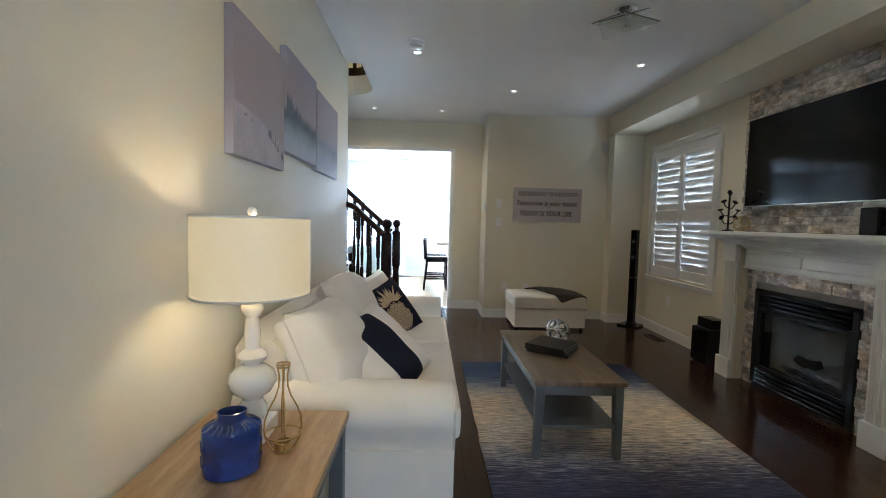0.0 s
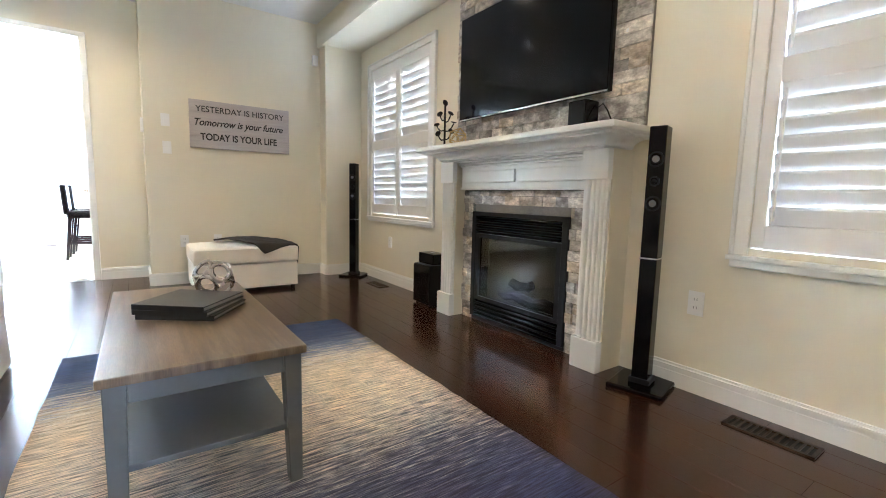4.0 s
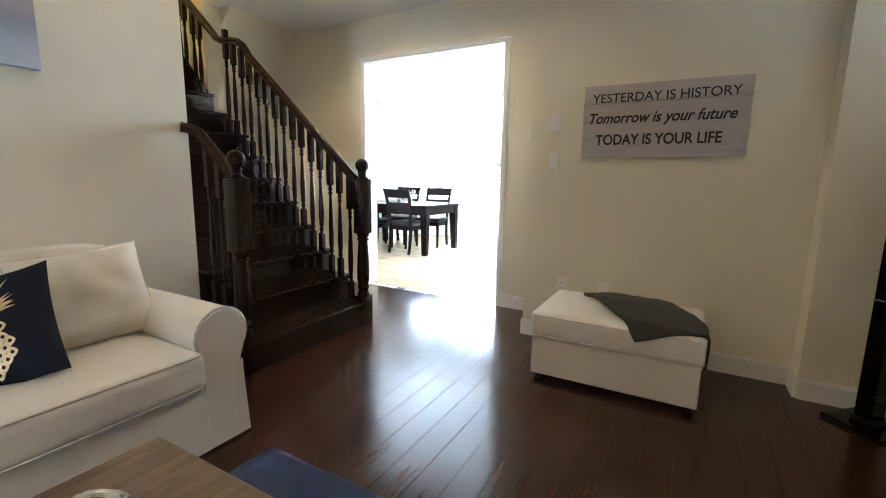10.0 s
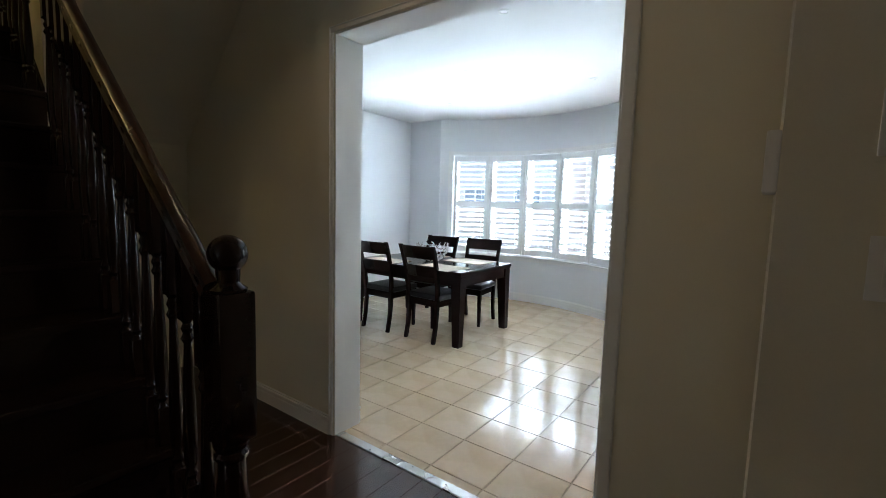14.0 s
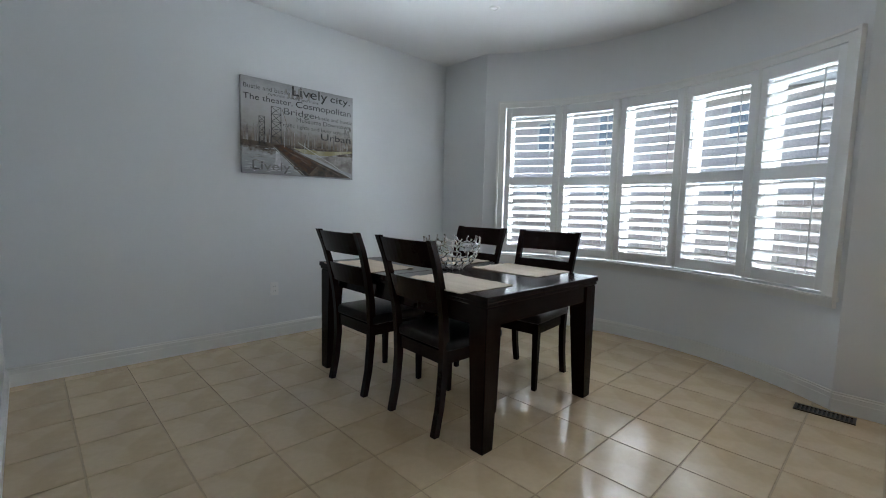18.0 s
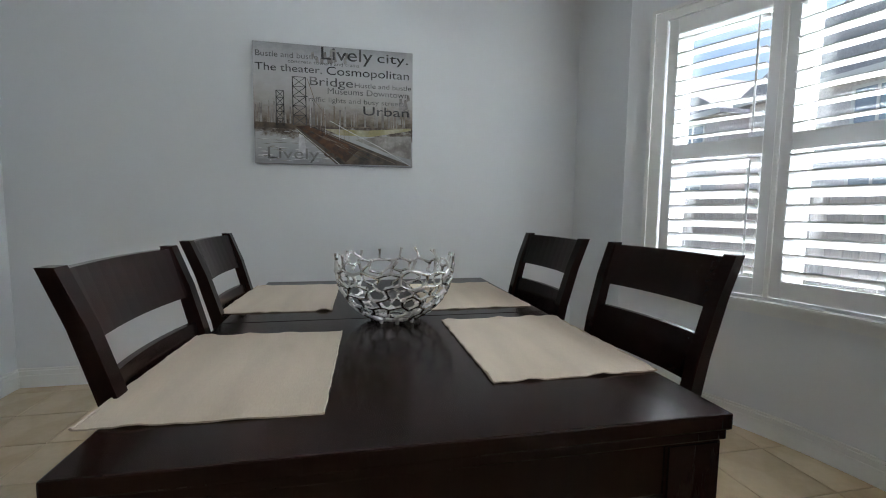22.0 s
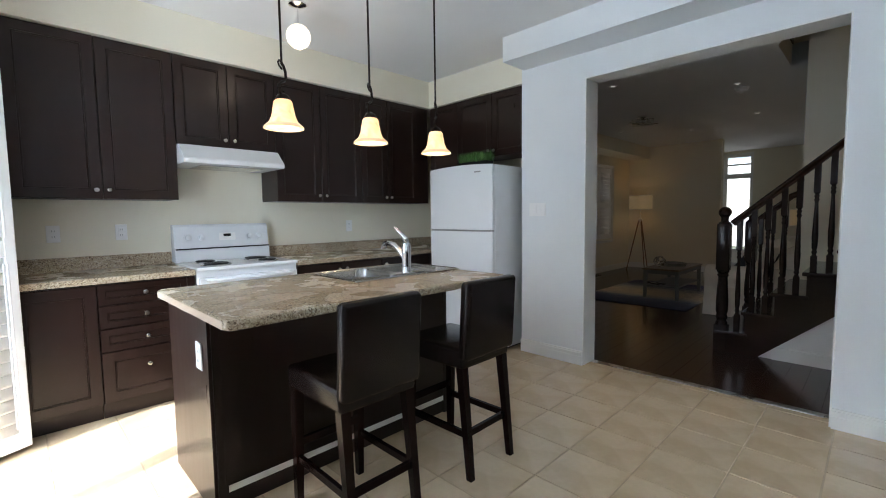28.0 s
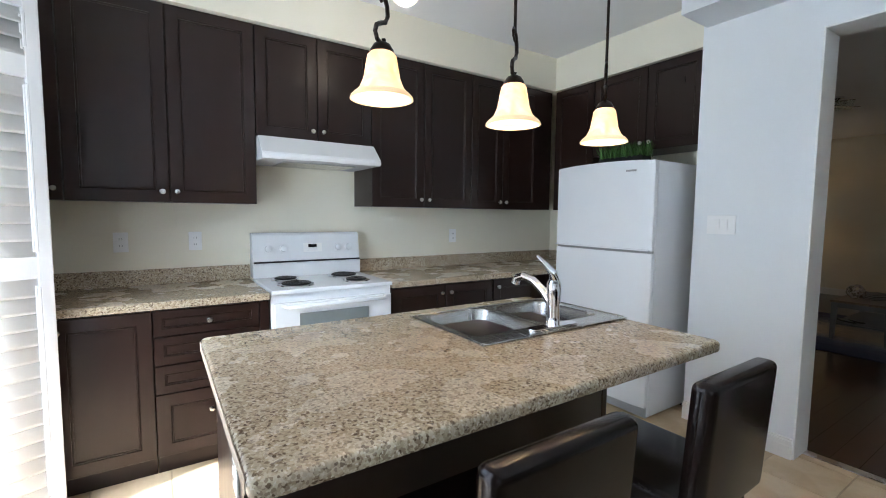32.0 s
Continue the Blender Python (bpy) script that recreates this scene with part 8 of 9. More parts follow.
u = base_x(9.155, 9.770, "espresso base cabinet with one framed door")
shaker(u, "x", BX, 9.155, 9.545, 0.115, CZ - 0.048, "door", (9.508, CZ - 0.105))
shaker(u, "x", BX, 9.548, 9.770, 0.115, CZ - 0.048, "door")
u = base_x(8.610, 9.153, "espresso base cabinet with four drawers")
for z0, z1 in ((0.735, CZ - 0.048), (0.588, 0.733), (0.440, 0.586), (0.115, 0.438)):
    shaker(u, "x", BX, 8.660, 9.153, z0, z1, "drawer", (8.907, (z0 + z1) / 2 + (0.05 if z0 < 0.2 else 0)))
part("filler", boxes((BX + 0.002, BX + 0.0184, 8.611, 8.658, 0.115, CZ - 0.048)), CABINET, u)
u = base_x(6.990, 7.855, "espresso base cabinet with two doors")
shaker(u, "x", BX, 7.425, 7.850, 0.115, CZ - 0.048, "door", (7.462, CZ - 0.105))
shaker(u, "x", BX, 6.995, 7.422, 0.115, CZ - 0.048, "door", (7.385, CZ - 0.105))
u = base_x(6.370, 6.988, "espresso corner base cabinet")
shaker(u, "x", BX, 6.520, 6.985, 0.115, CZ - 0.048, "door", (6.945, CZ - 0.105))
cb_ = thing("base_cabinet", "espresso base cabinet next to the fridge", "cabinet", at=(2.6, 6.05, 0), group="base kitchen cabinets")
part("body", boxes((2.525, XK - 0.001, KS + 0.001, 6.345, 0.105, CZ - 0.041)), CABINET, cb_)
part("toe_kick", boxes((2.53, 2.74, 6.27, 6.285, 0.0, 0.105)), CABINET, cb_)


def counter(name, label, rects, splash):
    c = thing(name, label, "countertop", at=((rects[0][0] + rects[0][1]) / 2, (rects[0][2] + rects[0][3]) / 2, CZ - 0.04))
    for x0, x1, y0, y1 in rects:
        part("slab", boxes((x0, x1, y0, y1, CZ - 0.040, CZ), bevel=0.007), GRANITE, c)
    for x0, x1, y0, y1 in splash:
        part("backsplash", boxes((x0, x1, y0, y1, CZ, CZ + 0.095), bevel=0.004), GRANITE, c)
    return c


counter("countertop", "speckled beige granite-look countertop with low backsplash", [(2.640, XK - 0.001, 8.607, 9.770)], [(XK - 0.020, XK - 0.001, 8.607, 9.770)])
counter("countertop", "speckled beige granite-look corner countertop", [(2.640, XK - 0.001, KS + 0.001, 7.855), (2.520, 2.639, KS + 0.001, 6.365)], [(XK - 0.020, XK - 0.001, KS + 0.021, 7.855), (2.520, XK - 0.001, KS + 0.001, KS + 0.020)])

# ---- range and hood ----
st = thing("stove", "white electric coil stove", "stove", at=(2.95, 8.232, 0))
Y0, Y1 = 7.860, 8.602
part("body", boxes((2.655, XK - 0.015, Y0 + 0.002, Y1 - 0.002, 0.02, 0.900), bevel=0.004), APPLIANCE, st)
part("cooktop", boxes((2.625, XK - 0.085, Y0, Y1, 0.900, 0.925), bevel=0.008), APPLIANCE, st)
part("oven_door", boxes((2.620, 2.653, Y0 + 0.012, Y1 - 0.012, 0.245, 0.850), bevel=0.008), APPLIANCE, st)
part("oven_window", boxes((2.614, 2.6205, Y0 + 0.17, Y1 - 0.15, 0.42, 0.785), bevel=0.002), OVENGLASS, st)
part("drawer", boxes((2.624, 2.653, Y0 + 0.012, Y1 - 0.012, 0.05, 0.235), bevel=0.006), APPLIANCE, st)
part("door_handle", tube([(2.620, Y0 + 0.06, 0.836), (2.580, Y0 + 0.075, 0.836), (2.572, Y0 + 0.12, 0.836), (2.572, Y1 - 0.12, 0.836), (2.580, Y1 - 0.075, 0.836), (2.620, Y1 - 0.06, 0.836)], 0.013, 10), APPLIANCE, st, smooth=True)
bg = prism([(XK - 0.115, 0.925), (XK - 0.005, 0.925), (XK - 0.005, 1.222), (XK - 0.060, 1.222), (XK - 0.080, 1.205), (XK - 0.100, 1.035), (XK - 0.115, 1.020)], "y", Y0, Y1, bevel=0.003)
panel_ = part("backguard", bg, APPLIANCE, st)
part("trim_line", boxes((XK - 0.118, XK - 0.10, Y0 + 0.004, Y1 - 0.004, 1.022, 1.032)), BLACKMATT, panel_)
pm = Matrix.Translation((XK - 0.091, 0, 1.115)) @ Matrix.Rotation(radians(-83), 4, 'Y')
for yy in (8.505, 8.405, 8.025, 7.945):
    k = lathe([(0.030, 0), (0.030, 0.004), (0.022, 0.006), (0.020, 0.026), (0.012, 0.030)], seg=18)
    k.transform(Matrix.Translation((0, yy, 0)) @ pm)
    part("knob", k, APPLIANCE, panel_, smooth=True)
for r_, m_ in (((-0.028, 0.034, 8.140, 8.270, 0.0, 0.003), PLATEWHITE), ((0.004, 0.026, 8.178, 8.236, 0.003, 0.005), BLACKGLOSS)):
    b = boxes(r_)
    b.transform(pm)
    part("clock" if m_ is BLACKGLOSS else "control_plate", b, m_, panel_)
for i in range(6):
    b = boxes((-0.022 + 0.006, -0.016, 8.148 + 0.021 * i, 8.160 + 0.021 * i, 0.003, 0.0045))
    b.transform(pm)
    part("button", b, GREYPLASTIC, panel_)
for x, y, rr in ((2.80, 8.425, 0.095), (3.045, 8.43, 0.075), (2.80, 8.04, 0.075), (3.045, 8.035, 0.095)):
    pan = part("drip_pan", lathe([(rr + 0.014, 0.9255), (rr + 0.012, 0.929), (rr, 0.926), (rr * 0.4, 0.921), (0.01, 0.921)], (x, y, 0), 26, cap=False), CHROME, st, smooth=True)
    spiral = [(x + (0.015 + (rr - 0.02) * k / 70) * math.cos(k * 0.45), y + (0.015 + (rr - 0.02) * k / 70) * math.sin(k * 0.45), 0.935) for k in range(71)]
    part("coil", tube(spiral, 0.0055, 6), COIL, pan, smooth=True)

hood = thing("range_hood", "white under-cabinet range hood", "range hood", at=(3.0, 8.232, 1.67))
part("canopy", prism([(XK - 0.002, 1.672), (2.800, 1.672), (2.790, 1.682), (2.790, 1.706), (2.905, 1.815), (XK - 0.002, 1.815)], "y", 7.862, 8.603, bevel=0.004), APPLIANCE, hood)
part("filter", boxes((2.90, 3.20, 8.0, 8.46, 1.664, 1.671)), STEEL, hood)
part("vent_slots", boxes((2.800, 2.806, 8.15, 8.32, 1.670, 1.6745)), GREYPLASTIC, hood)

# ---- refrigerator ----
fr_ = thing("refrigerator", "tall white top-freezer refrigerator with chrome-tipped handles", "refrigerator", at=(2.10, 6.15, 0))
FX0, FX1, FYB, FYF, FZ = 1.708, 2.500, 5.80, 6.508, 1.728
part("cabinet", boxes((FX0, FX1, FYB, FYF - 0.060, 0.03, FZ - 0.012), bevel=0.006), APPLIANCE, fr_)


def bowed_door(z0, z1, crown):
    bm = bmesh.new()
    n = 10
    prof = []
    for k in range(n + 1):
        u = k / n * 2 - 1
        prof.append((FX0 + (FX1 - FX0) * (k / n), FYF - 0.012 * u * u - (0.010 if k in (0, n) else 0)))
    poly = prof + [(FX1, FYF - 0.056), (FX0, FYF - 0.056)]
    b = prism(poly, "z", z0, z1, bevel=0.003)
    if crown:
        for v in b.verts:
            if v.co.z > z1 - 0.02:
                v.co.z += 0.014 * (1 - ((v.co.x - (FX0 + FX1) / 2) / ((FX1 - FX0) / 2)) ** 2) - 0.012
    return b


fd = part("freezer_door", bowed_door(1.136, FZ, True), APPLIANCE, fr_, smooth=True)
dd = part("fridge_door", bowed_door(0.10, 1.120, False), APPLIANCE, fr_, smooth=True)
part("gasket", boxes((FX0 + 0.008, FX1 - 0.008, FYF - 0.058, FYF - 0.030, 1.119, 1.137)), GREYPLASTIC, fr_)
part("handle_lip", boxes((FX0 + 0.01, FX1 - 0.012, FYF - 0.016, FYF + 0.006, 1.136, 1.146), bevel=0.003), APPLIANCE, fd)
part("badge", boxes((FX0 + 0.12, FX0 + 0.19, FYF - 0.008, FYF + 0.0012, 1.652, 1.664)), GREYPLASTIC, fd)
part("toe_grille", boxes((FX0 + 0.01, FX1 - 0.01, FYF - 0.08, FYF - 0.06, 0.02, 0.09)), GREYPLASTIC, fr_)
for x in (FX0 + 0.06, FX1 - 0.06):
    part("foot", boxes((x - 0.02, x + 0.02, 5.95, 6.40, 0.0, 0.03)), BLACKMATT, fr_)
gp = thing("grass_planter", "artificial green grass in a low planter on the fridge", "plant", at=(2.08, 6.28, FZ - 0.012))
part("planter", boxes((1.90, 2.26, 6.225, 6.325, FZ - 0.012, FZ + 0.055), bevel=0.006), BLACKMATT, gp)
gb = bmesh.new()
r = random.Random(9)
for k in range(520):
    x, y = r.uniform(1.895, 2.265), r.uniform(6.22, 6.33)
    h = r.uniform(0.05, 0.115)
    a = r.uniform(0, 6.28)
    w = Vector((math.cos(a), math.sin(a), 0)) * 0.0028
    tip = Vector((x + r.uniform(-0.045, 0.045), y + r.uniform(-0.045, 0.045), FZ + 0.05 + h))
    p0 = Vector((x, y, FZ + 0.045))
    mid = (p0 + tip) / 2 + Vector((0, 0, 0.012))
    vs = [gb.verts.new(q) for q in (p0 - w, p0 + w, mid + w * 0.8, tip, mid - w * 0.8)]
    gb.faces.new(vs)
tagged(part("grass", gb, GRASSBLADE, gp), kind="stuff")

# ---- island ----
isl = thing("kitchen_island", "dark kitchen island body with pale end panel", "kitchen island", at=(1.53, 8.25, 0))
IX0, IX1, IYA, IYB = 1.240, 1.820, 7.560, 8.945
part("body", boxes((IX0, IX1, IYA, IYB, 0.0, CZ - 0.041)), CABINET, isl)
for x0, x1 in ((IX0 - 0.010, IX0 - 0.001),):
    part("back_panel", boxes((x0, x1, IYA + 0.03, IYB - 0.03, 0.10, CZ - 0.045), bevel=0.002), CABINET, isl)
for y in (IYA, IYB - 0.03):
    part("corner_post", boxes((IX0 - 0.014, IX0 - 0.001, y, y + 0.03, 0.0, CZ - 0.042), bevel=0.002), CABINET, isl)
part("base_strip", boxes((IX0 - 0.016, IX0 - 0.0145, IYA + 0.04, IYB - 0.04, 0.085, 0.115)), TRIM, isl)
part("end_panel", boxes((IX0 - 0.012, IX1, IYB + 0.001, IYB + 0.016, 0.0, CZ - 0.042), bevel=0.002), CABINET, isl)
plate(1.33, IYB + 0.017, 0.68, 180, "white outlet on the island end", "outlet")
TX0_, TX1_, TY0_, TY1_ = 0.852, 1.852, 7.424, 9.005
SKX0, SKX1, SKY0, SKY1 = 1.255, 1.720, 7.440, 8.200


def top_with_hole():
    """Worktop with rounded corners, a rolled edge and a cut-out for the sink."""
    bm = bmesh.new()

    def outline(inset, z, rad=0.034, seg=6):
        pts = []
        for cx, cy, a0 in ((TX1_ - rad, TY1_ - rad, 0), (TX0_ + rad, TY1_ - rad, 90), (TX0_ + rad, TY0_ + rad, 180), (TX1_ - rad, TY0_ + rad, 270)):
            for k in range(seg + 1):
                a = radians(a0 + 90 * k / seg)
                pts.append(bm.verts.new((cx + (rad - inset) * math.cos(a), cy + (rad - inset) * math.sin(a), z)))
        return pts
    prof = [(0.010, CZ - 0.040), (0.003, CZ - 0.037), (0.0, CZ - 0.030), (0.0, CZ - 0.014), (0.002, CZ - 0.007), (0.006, CZ - 0.002), (0.014, CZ)]
    rings = [outline(i, z) for i, z in prof]
    m = len(rings[0])
    for a, b in zip(rings, rings[1:]):
        for k in range(m):
            bm.faces.new((a[k], a[(k + 1) % m], b[(k + 1) % m], b[k]))
    hole = [[bm.verts.new((x, y, z)) for x, y in ((SKX0, SKY0), (SKX1, SKY0), (SKX1, SKY1), (SKX0, SKY1))] for z in (CZ - 0.040, CZ)]
    for k in range(4):
        bm.faces.new((hole[0][k], hole[1][k], hole[1][(k + 1) % 4], hole[0][(k + 1) % 4]))
    for ring, h in ((rings[-1], hole[1]), (rings[0], hole[0])):
        loop = [bm.edges.get((ring[k], ring[(k + 1) % m])) for k in range(m)] + [bm.edges.get((h[k], h[(k + 1) % 4])) for k in range(4)]
        bmesh.ops.triangle_fill(bm, use_beauty=True, use_dissolve=False, edges=loop)
    bmesh.ops.recalc_face_normals(bm, faces=bm.faces[:])
    return bm


it = thing("island_countertop", "speckled beige granite-look island countertop", "countertop", at=(1.35, 8.2, CZ - 0.04))
part("slab", top_with_hole(), GRANITE, it, smooth=True)
part("end_cap", boxes((TX0_ + 0.036, TX1_ - 0.036, TY1_, TY1_ + 0.0015, CZ - 0.036, CZ - 0.006)), LINEN, it, "pale laminate end strip")
sink = thing("kitchen_sink", "double-bowl stainless steel drop-in sink", "sink", at=(1.49, 7.82, CZ - 0.17))


def sink_bowl(x0, x1, y0, y1, z1, d):
    """Rounded bowl: rings from the rim down to a flat floor with a drain."""
    bm = bmesh.new()
    rings = []
    for inset, z, rad in ((0.0, z1, 0.05), (0.004, z1 - 0.012, 0.05), (0.012, z1 - d * 0.55, 0.05), (0.022, z1 - d * 0.88, 0.055), (0.055, z1 - d, 0.05)):
        ring = []
        X0, X1, Y0_, Y1_ = x0 + inset, x1 - inset, y0 + inset, y1 - inset
        for cx, cy, a0 in ((X1 - rad, Y1_ - rad, 0), (X0 + rad, Y1_ - rad, 90), (X0 + rad, Y0_ + rad, 180), (X1 - rad, Y0_ + rad, 270)):
            for k in range(6):
                a = radians(a0 + 18 * k)
                ring.append(bm.verts.new((cx + rad * math.cos(a), cy + rad * math.sin(a), z)))
        rings.append(ring)
    n = len(rings[0])
    for a, b in zip(rings, rings[1:]):
        for k in range(n):
            bm.faces.new((a[k], b[k], b[(k + 1) % n], a[(k + 1) % n]))
    bm.faces.new(list(reversed(rings[-1])))
    return bm, rings[0]


rz = CZ + 0.006
bowls = ((1.335, 1.705, 7.855, 8.185), (1.335, 1.705, 7.480, 7.815))
for x0, x1, y0, y1 in bowls:
    b, _ = sink_bowl(x0, x1, y0, y1, rz, 0.19)
    bw = part("basin", b, STEEL, sink, smooth=True)
    part("drain", lathe([(0.040, rz - 0.1890), (0.034, rz - 0.187), (0.010, rz - 0.188)], ((x0 + x1) / 2, (y0 + y1) / 2, 0), 20), CHROME, bw, smooth=True)
deck = bmesh.new()
X0, X1, Y0_, Y1_ = 1.238, 1.735, 7.425, 8.215
cut = [(X0, 1.335, Y0_, Y1_), (1.705, X1, Y0_, Y1_), (1.335, 1.705, Y0_, 7.480), (1.335, 1.705, 8.185, Y1_), (1.335, 1.705, 7.815, 7.855)]
for r_ in cut:
    box(deck, r_[0], r_[1], r_[2], r_[3], CZ + 0.001, rz)
part("deck", deck, STEEL, sink)
for x0, x1, y0, y1 in bowls:
    cor = bmesh.new()
    for cx, cy, sx, sy in ((x0, y0, 1, 1), (x1, y0, -1, 1), (x0, y1, 1, -1), (x1, y1, -1, -1)):
        vs = [cor.verts.new((cx, cy, rz))] + [cor.verts.new((cx + sx * 0.05 * (1 - math.cos(radians(a))), cy + sy * 0.05 * (1 - math.sin(radians(a))), rz)) for a in range(0, 91, 15)]
        f = cor.faces.new(vs)
        f.normal_update()
        if f.normal.z < 0:
            f.normal_flip()
    part("corner_web", cor, STEEL, sink)
part("rim", tube([(X0 + 0.02, Y0_, rz), (X1 - 0.02, Y0_, rz), (X1, Y0_ + 0.02, rz), (X1, Y1_ - 0.02, rz), (X1 - 0.02, Y1_, rz), (X0 + 0.02, Y1_, rz), (X0, Y1_ - 0.02, rz), (X0, Y0_ + 0.02, rz)], 0.004, 6, closed=True), STEEL, sink, smooth=True)
QX, QY = 1.285, 7.835
fc = thing("faucet", "polished chrome single-lever kitchen faucet", "faucet", at=(QX, QY, rz))
part("base_plate", prism([(QX + 0.028 * math.cos(radians(a)) * 1.0, QY + (0.10 if 0 <= a < 180 else -0.10) + 0.028 * math.sin(radians(a))) for a in range(0, 360, 20)], "z", rz, rz + 0.010, bevel=0.003), CHROME, fc, smooth=True)
part("body", lathe([(0.030, 0.010), (0.027, 0.018), (0.025, 0.05), (0.027, 0.12), (0.029, 0.15), (0.027, 0.175), (0.018, 0.195), (0.004, 0.20)], (QX, QY, rz), 22), CHROME, fc, smooth=True)
part("spout", tube([(QX + 0.01, QY, rz + 0.09), (QX + 0.05, QY + 0.004, rz + 0.135), (QX + 0.10, QY + 0.010, rz + 0.172), (QX + 0.15, QY + 0.016, rz + 0.185), (QX + 0.185, QY + 0.020, rz + 0.175), (QX + 0.195, QY + 0.022, rz + 0.150)], 0.016, 12, taper=[1.1, 1.05, 1.0, 1.0, 1.1, 1.15]), CHROME, fc, smooth=True)
part("lever", tube([(QX, QY, rz + 0.185), (QX - 0.004, QY + 0.012, rz + 0.215), (QX + 0.012, QY + 0.030, rz + 0.245), (QX + 0.045, QY + 0.050, rz + 0.280)], 0.014, 10, taper=[1.5, 1.2, 0.8, 0.45]), CHROME, fc, smooth=True)


# ---- bar stools ----
def stool():
    """Faces +x; its seat is centred on the origin."""
    s = thing("bar_stool", "dark brown leather counter stool with wooden legs", "stool", group="bar stools at the island")
    b = rounded(0.43, 0.37, 0.10, 0.022, 4)
    for v in b.verts:
        if v.co.z > 0.02:
            v.co.z += 0.012 * max(0, 1 - (v.co.x / 0.2) ** 2) * max(0, 1 - (v.co.y / 0.18) ** 2)
    b.transform(Matrix.Translation((0.0, 0, 0.585)))
    part("seat", b, BROWNLEATHER, s, smooth=True)
    b = rounded(0.062, 0.375, 0.375, 0.022, 4)
    for v in b.verts:
        v.co.x += -0.06 * (v.co.z + 0.18) - 0.010 * (1 - (v.co.y / 0.19) ** 2)
        v.co.z += 0.010 * (1 - (v.co.y / 0.19) ** 2) * (v.co.z > 0.1)
    b.transform(Matrix.Translation((-0.212, 0, 0.770)))
    bk_ = part("backrest", b, BROWNLEATHER, s, smooth=True)
    for yy in (-0.186, 0.186):
        part("seam", tube([(-0.212, yy, 0.60), (-0.220, yy, 0.76), (-0.232, yy, 0.94)], 0.003, 5), BROWNLEATHER, bk_, smooth=True)
    for sx, sy in ((-1, -1), (-1, 1), (1, -1), (1, 1)):
        x1, y1 = sx * 0.182, sy * 0.155
        x0 = x1 + (-0.055 if sx < 0 else 0.012)
        lg = bmesh.new()
        a = [lg.verts.new((x0 + dx, y1 + sy * 0.004 + dy, 0)) for dx, dy in ((-0.015, -0.015), (0.015, -0.015), (0.015, 0.015), (-0.015, 0.015))]
        c = [lg.verts.new((x1 + dx, y1 + dy, 0.56)) for dx, dy in ((-0.021, -0.021), (0.021, -0.021), (0.021, 0.021), (-0.021, 0.021))]
        for k in range(4):
            lg.faces.new((a[k], a[(k + 1) % 4], c[(k + 1) % 4], c[k]))
        lg.faces.new(a)
        lg.faces.new(c)
        bmesh.ops.recalc_face_normals(lg, faces=lg.faces[:])
        part("leg", lg, ESPRESSO, s)
    for yy in (-0.158, 0.158):
        part("stretcher", boxes((-0.205, 0.185, yy - 0.010, yy + 0.010, 0.20, 0.232), bevel=0.002), ESPRESSO, s)
    part("stretcher", boxes((0.172, 0.192, -0.15, 0.15, 0.27, 0.302), bevel=0.002), ESPRESSO, s)
    part("stretcher", boxes((-0.218, -0.198, -0.15, 0.15, 0.20, 0.232), bevel=0.002), ESPRESSO, s)
    return s


s1 = stool()
s1.matrix_basis = pose(0.865, 8.510, 0, 0, 0, 0)
copy_thing(s1, pose(0.862, 7.860, 0, 0, 0, 1))


